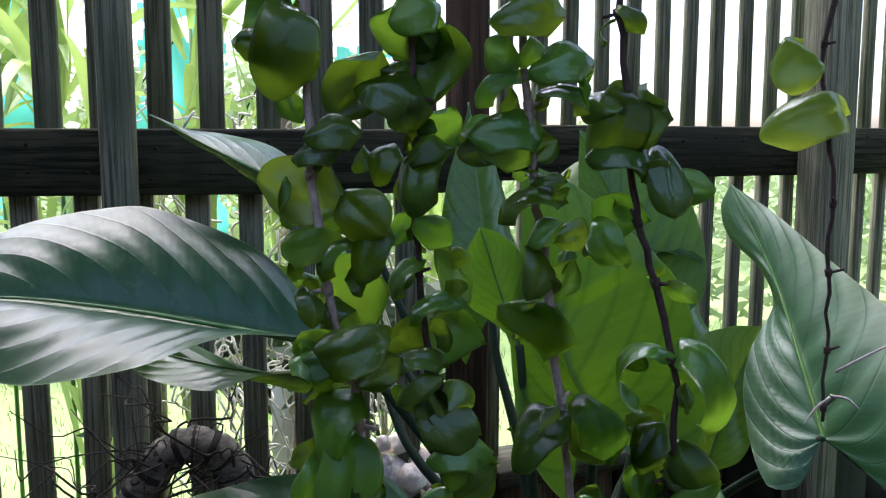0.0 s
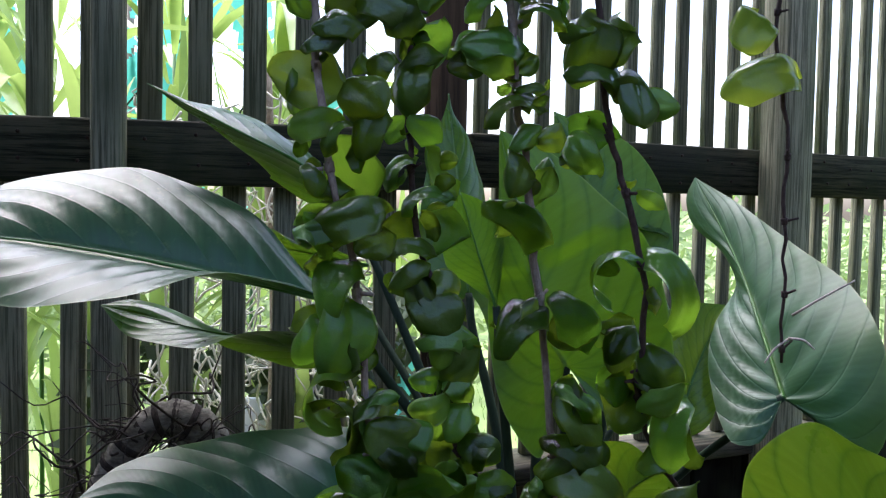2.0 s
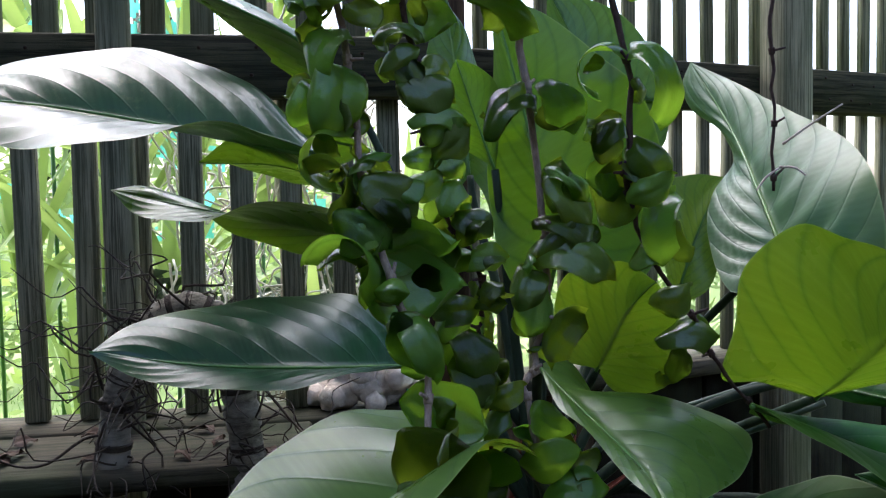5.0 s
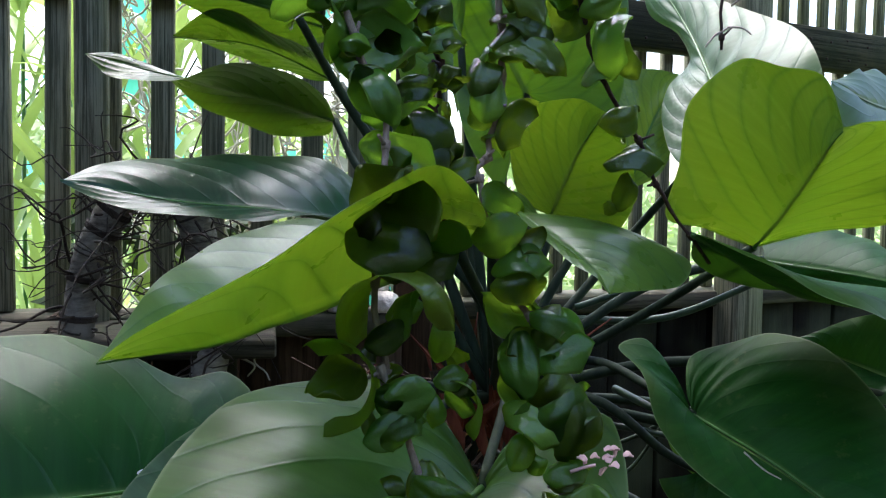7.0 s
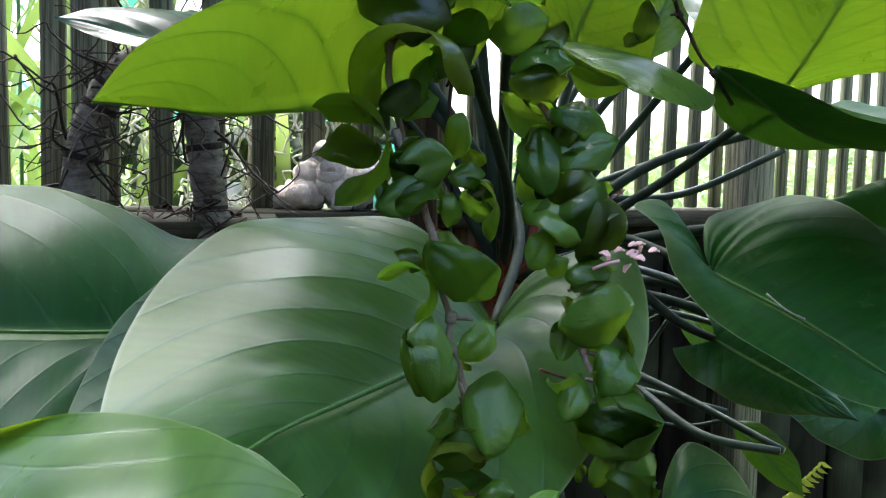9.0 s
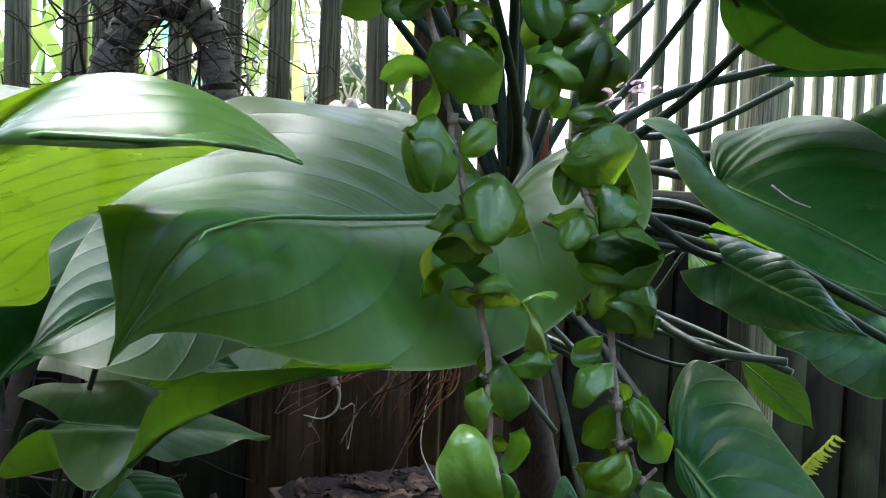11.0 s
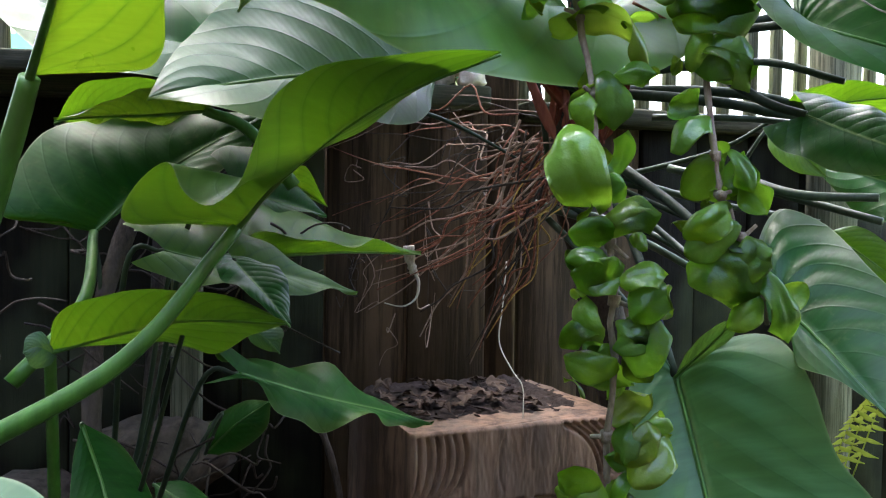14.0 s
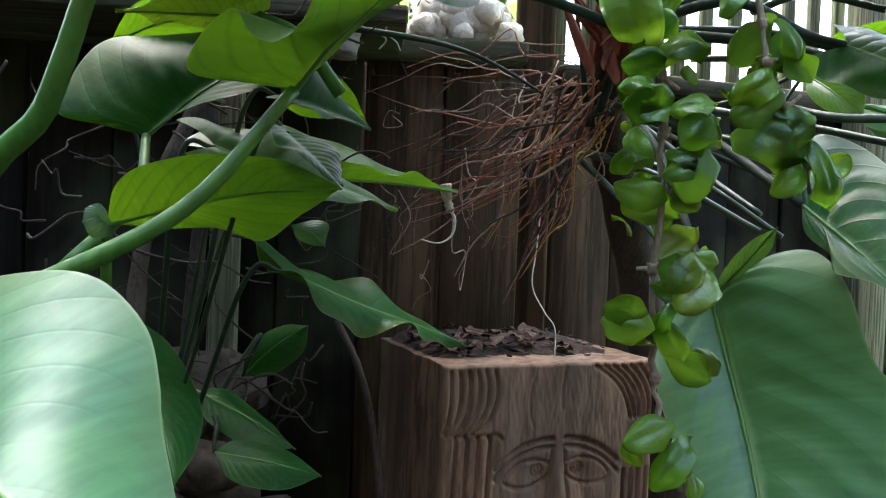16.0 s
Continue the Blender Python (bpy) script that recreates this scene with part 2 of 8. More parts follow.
def wood_material(name, a, b, c, grain=(90, 90, 2.5), rough=0.75, stain=(0.05, 0.06, 0.03), strength=0.5):
    k = Mat(name)
    r = k.rand()
    vec = k.obj(grain)
    add = k.node("ShaderNodeVectorMath", i0=vec)
    cmb = k.node("ShaderNodeCombineXYZ", X=k.math("MULTIPLY", r, 37.0), Y=k.math("MULTIPLY", r, 91.0), Z=k.math("MULTIPLY", r, 13.0))
    k.put(add.inputs[1], cmb.outputs[0])
    n1 = k.noise(add.outputs[0], 1.0, 7.0, 0.7)
    n2 = k.noise(k.obj((14, 14, 5)), 1.0, 5.0)
    n3 = k.noise(k.obj((5, 5, 4)), 1.0, 3.0)
    col = k.mix(k.ramp(n1, (0.42, (0, 0, 0)), (0.56, (1, 1, 1))), a, b)
    col = k.mix(k.math("MULTIPLY", k.ramp(n2, (0.42, (0, 0, 0)), (0.70, (1, 1, 1))), 0.75), col, c)
    col = k.mix(k.math("MULTIPLY", k.ramp(n3, (0.48, (0, 0, 0)), (0.68, (1, 1, 1))), 0.6), col, stain)
    col = k.mix(k.math("MULTIPLY", r, 0.3), col, a)
    k.put(k.p.inputs["Base Color"], col)
    k.p.inputs["Roughness"].default_value = rough
    k.p.inputs["Specular IOR Level"].default_value = 0.08
    k.bump(n1, strength, 0.0035)
    return k.m


WOOD = wood_material("weathered_wood", (0.062, 0.061, 0.038), (0.260, 0.246, 0.165), (0.100, 0.116, 0.062), grain=(240, 240, 5))
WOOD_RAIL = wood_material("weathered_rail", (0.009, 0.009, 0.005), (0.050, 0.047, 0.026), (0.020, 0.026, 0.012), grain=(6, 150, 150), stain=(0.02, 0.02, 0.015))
WOOD_SILL = wood_material("mossy_sill_wood", (0.025, 0.022, 0.016), (0.085, 0.075, 0.052), (0.03, 0.04, 0.018), grain=(5, 90, 90))
WOOD_WARM = wood_material("brown_board", (0.028, 0.018, 0.010), (0.105, 0.066, 0.036), (0.028, 0.020, 0.010), grain=(70, 70, 3), stain=(0.03, 0.02, 0.014))
# near-black copy of the brown board; shade of the recess is in its colour
BOARD_SHADED = wood_material("shaded_board", (0.003, 0.0024, 0.0015), (0.011, 0.008, 0.0045), (0.0045, 0.0045, 0.0025), grain=(70, 70, 3))
CARVED = wood_material("carved_wood", (0.11, 0.069, 0.047), (0.31, 0.19, 0.125), (0.20, 0.155, 0.12), grain=(60, 60, 8), rough=0.6, stain=(0.04, 0.025, 0.02), strength=0.3)


def plain(name, col, rough=0.7, var=0.25, scale=8.0, trans=0.0):
    k = Mat(name)
    n = k.noise(k.obj(), scale, 5.0)
    k.put(k.p.inputs["Base Color"], k.mix(n, [c * (1 - var) for c in col], [min(1, c * (1 + var)) for c in col]))
    k.p.inputs["Roughness"].default_value = rough
    k.bump(n, 0.2, 0.004)
    if trans:
        k.translucent(col, trans)
    return k.m


LAWN = plain("lawn", (0.17, 0.24, 0.06), 0.9, 0.5, 3.0)
BLADE = plain("grass_blade", (0.14, 0.25, 0.04), 0.6, 0.4, 2.0, 0.4)
STRAP = plain("strap_leaf", (0.30, 0.40, 0.10), 0.4, 0.45, 14.0, 0.45)
HEDGE = plain("hedge_leaf", (0.20, 0.28, 0.08), 0.6, 0.5, 4.0, 0.35)
# darker leaf colour that stands in for shade behind the slats
SHADY = plain("shaded_shrub_leaf", (0.035, 0.060, 0.016), 0.6, 0.5, 9.0, 0.3)
NET = plain("shade_net", (0.13, 0.50, 0.40), 0.6, 0.25, 30.0, 0.6)
# kept dark so the added unseen walls reflect little light
PLASTER = plain("unseen_wall_plaster", (0.07, 0.068, 0.062), 0.9, 0.15, 3.0)
PINK = plain("pink_flower", (0.60, 0.38, 0.34), 0.6, 0.3, 200.0)
DRY_TWIG = bark_material("dry_twig", (0.30, 0.24, 0.20), (0.52, 0.46, 0.40), (0.22, 0.17, 0.13), 300, 120)
WHITE = plain("white_paint", (0.75, 0.76, 0.78), 0.6, 0.1, 12.0)
FERN = plain("yellow_fern", (0.30, 0.36, 0.03), 0.6, 0.3, 40.0, 0.4)


# ---- mesh helpers ----
def thing(name, label, category, at=(0, 0, 0), group="", kind=""):
    ob = new(name)
    ob.matrix_world = Matrix.Translation(at)
    ob.empty_display_size = 0.05
    return tagged(ob, label, category, group, kind)


def mesh_of(name, bm, *mats):
    me = bpy.data.meshes.new(name)
    bm.to_mesh(me)
    bm.free()
    for m in mats:
        me.materials.append(m)
    me.polygons.foreach_set("use_smooth", [True] * len(me.polygons))
    return me


def part(name, bm, material, parent, label=""):
    """One mesh object under a thing or a part; the mesh is in world metres."""
    me = bm if isinstance(bm, bpy.types.Mesh) else mesh_of(name, bm, material)
    ob = new(name, me)
    if parent is not None:
        ob.parent = parent
        o = parent
        at = Vector((0, 0, 0))
        while o is not None:
            at += o.location
            o = o.parent
        ob.location = -at
    return tagged(ob, label)


def box(bm, lo, hi, bevel=0.002, turn=None):
    r = bmesh.ops.create_cube(bm, size=1.0)
    vs = r["verts"]
    for v in vs:
        v.co = Vector([(a + b) / 2 + c * (b - a) for a, b, c in zip(lo, hi, v.co)])
        if turn is not None:
            v.co = turn @ v.co
    if bevel:
        es = list({e for v in vs for e in v.link_edges})
        bmesh.ops.bevel(bm, geom=es, offset=bevel, segments=1, affect="EDGES", profile=0.6)
    return bm


def curve_points(pts, per=6):
    """A smooth line through the given points."""
    p = [Vector(q) for q in pts]
    p = [p[0] * 2 - p[1]] + p + [p[-1] * 2 - p[-2]]
    out = []
    for i in range(1, len(p) - 2):
        a, b, c, d = p[i - 1 : i + 3]
        for j in range(per):
            t = j / per
            out.append(0.5 * ((2 * b) + (c - a) * t + (2 * a - 5 * b + 4 * c - d) * t * t + (3 * b - 3 * c + d - a) * t ** 3))
    out.append(p[-2])
    return out


def tube(bm, pts, r0, r1, sides=7, rings=0.0, seed=0, cap=True, mat=0):
    """A tapered tube; rings: unevenness of its radius."""
    n = len(pts)
    ref = Vector((0.3, 0.9, 0.2))
    last = None
    for i, p in enumerate(pts):
        d = (pts[min(i + 1, n - 1)] - pts[max(i - 1, 0)]).normalized()
        x = (ref - d * ref.dot(d)).normalized()
        ref = x
        y = d.cross(x)
        r = r0 + (r1 - r0) * i / max(1, n - 1)
        if rings:
            r *= 1 + rings * noise.noise(Vector((i * 1.7, seed * 3.1, 0)))
        ring = [bm.verts.new(p + (x * math.cos(a) + y * math.sin(a)) * r) for a in [2 * math.pi * j / sides for j in range(sides)]]
        if last:
            for j in range(sides):
                f = bm.faces.new((last[j], last[(j + 1) % sides], ring[(j + 1) % sides], ring[j]))
                f.material_index = mat
        elif cap:
            bm.faces.new(ring[::-1]).material_index = mat
        last = ring
    if cap and last:
        bm.faces.new(last).material_index = mat
    return bm


def wiggle(a, b, amp, seed, n=6, sag=0.0):
    a, b = Vector(a), Vector(b)
    rng = random.Random(seed)
    out = []
    for i in range(n + 1):
        t = i / n
        k = math.sin(math.pi * t)
        out.append(a.lerp(b, t) + Vector((rng.uniform(-1, 1), rng.uniform(-1, 1), rng.uniform(-1, 1))) * amp * (0.4 + k) * (0 < i < n) - Vector((0, 0, sag * k)))
    return curve_points(out, 3)


def leaf_blade(base, tip, sa, sb, lobe=0.15, wave=0.03, bow=0.0, curl=0.12, tipcurl=0.0, drop=0.0, blunt=0.0, rib=0.0, seed=0, peak=0.28, nu=54, nv=9):
    """A heart-shaped blade from its sinus to its tip; sa and sb run from the midrib to the two edges where it is widest."""
    base, tip, sa, sb = Vector(base), Vector(tip), Vector(sa), Vector(sb)
    rng = random.Random(seed)
    ax = tip - base
    length = ax.length
    ax.normalize()
    nrm = ax.cross(sb - sa).normalized()
    if nrm.z < 0:
        nrm = -nrm
    ph = [rng.uniform(0, 6.28) for _ in range(4)]
    bm = bmesh.new()
    uvl = bm.loops.layers.uv.new("UVMap")
    start = min(0.32, 0.10 + 0.75 * lobe) if lobe > 0.06 else 0.02
    expo = max(0.5, math.log((0.5 - start) / (1 - start)) / math.log(peak))
    rows = []
    mids = []
    for i in range(nu + 1):
        u = i / nu
        mid = base + (tip - base) * u + nrm * (bow * length * 4 * u * (1 - u)) - nrm * (tipcurl * length * max(0.0, u - 0.7) ** 2 / 0.09)
        mid += nrm * 0.006 * length * math.sin(u * 7 + ph[0])
        mid.z -= drop * max(0.0, u - 0.72) ** 2 / 0.0784
        mids.append(mid)
        pr = math.sin(math.pi * (min(1.0, u ** expo) * (1 - start) + start))
        pr *= 1 - 0.30 * max(0.0, (u - 0.72) / 0.28) ** 1.2
        pr += blunt * math.sin(math.pi * min(1.0, max(0.0, (u - 0.45) / 0.55))) * 0.6
        pr = max(pr, 0.004)
        row = []
        for j in range(-nv, nv + 1):
            v = abs(j) / nv
            s = sa if j < 0 else sb
            sl = s.length
            hn = nrm - s * (nrm.dot(s) / max(1e-9, sl * sl))
            hn.normalize()
            side = 0 if j < 0 else 1
            q = mid + s * (pr * v)
            q -= ax * (lobe * length * (1 - u) ** 2.4 * v ** 1.5)
            q -= ax * (0.05 * length * v * (1 - u))
            q += hn * sl * pr * (curl * (v - 0.9 * v * v) * 1.6 - 0.10 * v ** 3)
            q += hn * length * wave * v * v * (math.sin(2 * math.pi * (1.6 + 0.5 * side) * u + ph[side]) + 0.5 * math.sin(2 * math.pi * 4.1 * u + ph[side + 2])) * (1 - 0.5 * u)
            if rib:
                q += hn * rib * (abs(math.sin(math.pi * (10 * u + 0.8 * v + 0.25 * noise.noise(Vector((u * 5, seed, side)))))) - 0.6) * math.sin(math.pi * min(1, v * 0.95 + 0.04)) * (1 - u)
            row.append(bm.verts.new(q))
        rows.append(row)
    for i in range(nu):
        for j in range(2 * nv):
            f = bm.faces.new((rows[i][j], rows[i][j + 1], rows[i + 1][j + 1], rows[i + 1][j]))
            for lp, (a, b) in zip(f.loops, ((i, j), (i, j + 1), (i + 1, j + 1), (i + 1, j))):
                lp[uvl].uv = (a / nu, b / (2 * nv))
    tube(bm, [m - nrm * 0.0015 for m in mids], 0.0028 * (length / 0.3) ** 0.5, 0.0008, 6, mat=1)
    return bm


# ---- ground, lawn and added light-blocking walls ----
def ground():
    bm = bmesh.new()
    bmesh.ops.create_grid(bm, x_segments=60, y_segments=60, size=150)
    for v in bm.verts:
        d = math.hypot(v.co.x, v.co.y - 2)
        v.co.z = 0.25 * noise.noise(v.co * 0.05) * min(1, max(0, d - 6) / 12)
    ob = new("ground", mesh_of("ground", bm, LAWN))
    tagged(ob, "uneven sunlit lawn of short grass", "ground", kind="structure")
    # soil colour lowered so little light bounces under the leaves
    bm = bmesh.new()
    bmesh.ops.create_grid(bm, x_segments=40, y_segments=30, size=1.0)
    for v in bm.verts:
        v.co = Vector((v.co.x * 2.0, v.co.y * 1.42 - 0.07, 0.03 + 0.02 * noise.noise(v.co * 9) + 0.012 * noise.noise(v.co * 31)))
    tagged(new("soil", mesh_of("soil", bm, SOIL)), "dark garden soil in front of the fence", "soil", kind="structure")


ground()


# unseen wall added behind the eye to block light from the front
def house():
    bm = box(bmesh.new(), (-6, -1.7, 0), (6, -1.5, 2.4), 0.01)
    tagged(new("wall_house", mesh_of("wall_house", bm, PLASTER)), "unseen wall added behind the garden bed to block light", "wall", kind="structure")


# unseen walls added on both sides to block light from left and right
def wing():
    for nm, x, y, h in (("wall_left", -1.4, 0.90, 2.38), ("wall_right", 2.1, 1.0, 3.1)):
        bm = box(bmesh.new(), (x - 0.1, -1.498, 0), (x + 0.1, y, h), 0.01)
        tagged(new(nm, mesh_of(nm, bm, PLASTER)), "unseen side wall added to block light on the bed", "wall", kind="structure")


# unseen cover added to shade the plants from above; the vines hang from it
def shading_cover():
    bm = box(bmesh.new(), (-1.5, 0.45, 2.38), (1.998, 1.12, 2.46), 0.005)
    tagged(new("ceiling_pergola", mesh_of("ceiling_pergola", bm, WOOD_WARM)), "unseen boarded cover added above the plants to block overhead light", "ceiling", kind="structure")


house()
wing()
shading_cover()

# ---- fence ----
RAIL_H, SILL_Z, CORNER, CORNER_R = 0.095, 1.078, Vector((0.045, 1.345, 0)), Vector((0.045, 1.490, 0))
TURN_L, TURN_R = radians(8.5), radians(23.3)


def fence(name, label, sign, corner, angle, rail_top, length, upper, lower, step, posts, seed, half):
    """One straight run from the corner post; local x along the run, local y away from the camera."""
    rng = random.Random(seed)
    root = thing(name, label, "fence", corner)
    d = 1 if sign > 0 else -1
    turn = Matrix.Translation(corner) @ Matrix.Rotation(angle, 4, "Z")

    def add(nm, bm, mat, lab=""):
        ob = part(nm, bm, mat, root, lab)
        ob.matrix_parent_inverse = Matrix.Translation(-corner)
        ob.matrix_basis = turn
        return ob

    lo, hi = (0.03, length) if d > 0 else (-length, -0.03)
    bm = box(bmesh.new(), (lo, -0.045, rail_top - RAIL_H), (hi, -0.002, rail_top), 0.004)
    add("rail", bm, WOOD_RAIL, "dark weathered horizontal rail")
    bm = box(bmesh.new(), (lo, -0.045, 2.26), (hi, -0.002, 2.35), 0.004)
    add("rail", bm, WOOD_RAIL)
    bm = box(bmesh.new(), (lo, -0.062, SILL_Z - 0.035), (hi, 0.06, SILL_Z), 0.004)
    add("sill", bm, WOOD_SILL, "flat mossy ledge board")
    if d < 0:
        bm = box(bmesh.new(), (-1.1, -0.27, SILL_Z - 0.032), (-0.24, -0.064, SILL_Z - 0.004), 0.004)
        add("shelf", bm, WOOD_SILL, "dark litter-strewn shelf board")
    # two rows of balusters, the lower set between the upper ones
    for first, z0, z1 in ((upper, rail_top - 0.05, 2.34), (lower, SILL_Z + 0.001, rail_top - 0.03)):
        x = first
        me = mesh_of("baluster", box(bmesh.new(), (-half, 0.0, z0), (half, 0.020, z1), 0.003), WOOD)
        while x < length:
            ob = part("baluster", me, WOOD, root)
            ob.matrix_parent_inverse = Matrix.Translation(-corner)
            ob.matrix_basis = turn @ Matrix.Translation((d * (x + rng.uniform(-0.003, 0.003)), rng.uniform(0.0, 0.003) + (0.0215 if z0 > 1.2 else 0.0), 0)) @ Matrix.Translation((0, 0, z0)) @ Matrix.Rotation(rng.uniform(-0.008, 0.008), 4, "Y") @ Matrix.Translation((0, 0, -z0))
            x += step
    # nail heads along the front of the rail
    nail = None
    x = upper
    while x < length:
        for z in (rail_top - 0.026 + rng.uniform(-0.008, 0.008), rail_top - 0.068 + rng.uniform(-0.008, 0.008)):
            if nail is None:
                nb = bmesh.new()
                bmesh.ops.create_cone(nb, cap_ends=True, segments=8, radius1=0.0034, radius2=0.0026, depth=0.003)
                nail = mesh_of("nail", nb, RUST)
            ob = part("nail", nail, RUST, root)
            ob.matrix_parent_inverse = Matrix.Translation(-corner)
            ob.matrix_basis = turn @ Matrix.Translation((d * (x + rng.uniform(-0.008, 0.008)), -0.0455, z)) @ Matrix.Rotation(radians(90), 4, "X")
        x += step
    for px, w, deep in posts:
        bm = box(bmesh.new(), (d * px - w / 2, -0.047 - deep, 0.0), (d * px + w / 2, -0.047, 2.40), 0.005)
        add("post", bm, WOOD, "square weathered fence post")
    # solid boards under the ledge
    add("backing", box(bmesh.new(), (lo, -0.001, 0.0), (hi, 0.012, SILL_Z - 0.036), 0), WOOD_WARM)
    x = 0.03
    k = 0
    while x < length:
        w = 0.135
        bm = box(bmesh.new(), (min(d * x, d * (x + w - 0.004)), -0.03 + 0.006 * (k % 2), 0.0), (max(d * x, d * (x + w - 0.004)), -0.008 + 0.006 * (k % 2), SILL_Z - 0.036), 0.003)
        # boards beyond the first two take the copy darkened for shade
        add("board", bm, WOOD_WARM if k < 2 else BOARD_SHADED)
        x += w
        k += 1
    return root


fence("fence", "weathered wooden slat fence with a dark rail and ledge", -1, CORNER, TURN_L, 1.671, 2.4, 0.071, 0.099, 0.0803, [(0.512, 0.046, 0.034), (1.9, 0.08, 0.078)], 3, 0.0180)
fence("fence", "weathered wooden slat fence running off into glare", 1, CORNER_R, TURN_R, 1.682, 3.4, 0.084, 0.050, 0.0680, [(0.738, 0.084, 0.070), (2.3, 0.085, 0.078)], 5, 0.0130)
cp = thing("corner_post", "dark brown square post where two fence runs meet", "post", CORNER)
part("post", box(bmesh.new(), (0.004, 1.325, 0), (0.071, 1.50, 2.42), 0.005), WOOD_WARM, cp)

# ---- philodendron ----
CROWN = Vector((0.13, 0.93, 1.02))
philo = thing("philodendron", "large philodendron with broad glossy green heart-shaped leaves", "plant", CROWN)
climber = thing("climbing_philodendron", "lower philodendron with green leaves on long stalks", "plant", (-0.45, 0.8, 0.35))


def big_leaf(owner, mat, base, tip, sa, sb, stalk=None, thick=0.0055, seed=0, **shape):
    lf = part("leaf", mesh_of("leaf", leaf_blade(base, tip, sa, sb, seed=seed, **shape), mat, STEM_GREEN), mat, owner)
    if stalk:
        bm = tube(bmesh.new(), curve_points([Vector(p) for p in stalk], 7), thick * 1.3, thick * 0.8, 9)
        part("petiole", bm, STEM_GREEN if owner is climber and thick > 0.003 else STEM_DARK, owner)
    return lf


def spline(pts, params, n):
    """Smooth line through points at rising parameters from 0 to 1, as n + 1 points."""
    p = [Vector(q) for q in pts]
    slopes = []
    for i in range(len(p)):
        a, b = max(0, i - 1), min(len(p) - 1, i + 1)
        slopes.append((p[b] - p[a]) / max(1e-6, params[b] - params[a]))
    out, k = [], 0
    for i in range(n + 1):
        u = i / n
        while k < len(p) - 2 and u > params[k + 1]:
            k += 1
        h = max(1e-6, params[k + 1] - params[k])
        t = min(1.0, max(0.0, (u - params[k]) / h))
        out.append(p[k] * (2 * t ** 3 - 3 * t * t + 1) + slopes[k] * (h * (t ** 3 - 2 * t * t + t)) + p[k + 1] * (3 * t * t - 2 * t ** 3) + slopes[k + 1] * (h * (t ** 3 - t * t)))
    return out


def by_length(pts):
    p = [Vector(q) for q in pts]
    run = [0.0]
    for a, b in zip(p, p[1:]):
        run.append(run[-1] + (b - a).length)
    return [r / run[-1] for r in run]


def broad_blade(base, tip, mid, left, right, wave=0.01, curl=0.06, sag=0.0, rib=0.0, seed=0, nu=64, nv=11):
    """A blade hung between a bent midrib and two edges that start at its stalk, run round the lobes and meet at the tip."""
    rng = random.Random(seed)
    midline = [base, *mid, tip]
    at = by_length(midline)
    ribs = spline(midline, at, 200)
    length = sum((b - a).length for a, b in zip(ribs, ribs[1:]))
    bm = bmesh.new()
    uvl = bm.loops.layers.uv.new("UVMap")
    ph = [rng.uniform(0, 6.28) for _ in range(4)]
    halves = []
    for side, edge in ((0, left), (1, right)):
        line = [base, *edge, tip]
        rim = spline(line, by_length(line), nu)
        # where on the midrib each rim place is served from: the nearest, kept rising
        serve, low = [], 0.0
        for i, q in enumerate(rim):
            u = i / nu
            k = min(range(0, 201, 2), key=lambda j: (ribs[j] - q).length_squared)
            low = max(low, min(u, 0.93 * k / 200 - 0.05))
            serve.append(low)
        for _ in range(14):
            serve = [0.0] + [(serve[i - 1] + serve[i] * 2 + serve[i + 1]) / 4 for i in range(1, nu)] + [1.0]
        halves.append((rim, serve))
    serve = [(a + b) / 2 for a, b in zip(halves[0][1], halves[1][1])]
    rows, mids = [], []
    for i in range(nu + 1):
        s = serve[i] * 200
        k = min(199, int(s))
        m = ribs[k].lerp(ribs[k + 1], s - k)
        mids.append(m)
        u = i / nu
        ahead = (ribs[min(200, k + 3)] - ribs[max(0, k - 3)]).normalized()
        across = halves[1][0][i] - halves[0][0][i]
        up = ahead.cross(across)
        up = up.normalized() if up.length > 1e-9 else Vector((0, 0, 1))
        if up.z < 0:
            up = -up
        row = []
        for j in range(-nv, nv + 1):
            v = abs(j) / nv
            side = 0 if j < 0 else 1
            e = halves[side][0][i]
            reach = (e - m).length
            q = m.lerp(e, v)
            q += up * reach * ((curl - (sag if side == 0 else 0.0)) * 4 * v * (1 - v) - 0.05 * (1 - v) ** 6)
            q += up * length * wave * v * v * (math.sin(9.5 * u + ph[side]) + 0.6 * math.sin(23 * u + ph[side + 2])) * math.sin(math.pi * u)
            if rib:
                wob = 0.3 * noise.noise(Vector((u * 6, seed * 1.7, side)))
                q += up * rib * (abs(math.sin(math.pi * (11 * u - 2.2 * v * v + wob))) - 0.6) * math.sin(math.pi * min(1, v * 0.95 + 0.04)) * (1 - 0.6 * u) * min(1, reach * 14)
            q += up * 0.004 * noise.noise(q * 14 + Vector((seed, 0, 0))) * v
            row.append(bm.verts.new(q))
        rows.append((row, up))
    for i in range(nu):
        for j in range(2 * nv):
            f = bm.faces.new((rows[i][0][j], rows[i][0][j + 1], rows[i + 1][0][j + 1], rows[i + 1][0][j]))
            for lp, (a, b) in zip(f.loops, ((i, j), (i, j + 1), (i + 1, j + 1), (i + 1, j))):
                lp[uvl].uv = (a / nu, b / (2 * nv))
    keel = [m - up * 0.0012 for m, (row, up) in zip(mids, rows)]
    keel = [q for i, q in enumerate(keel) if i % 3 == 0 or i == nu]
    keel = [keel[0]] + [b for a, b in zip(keel, keel[1:]) if (b - a).length > 1e-4]
    tube(bm, keel, 0.0028 * (length / 0.3) ** 0.5, 0.0006, 6, mat=1)
    return bm


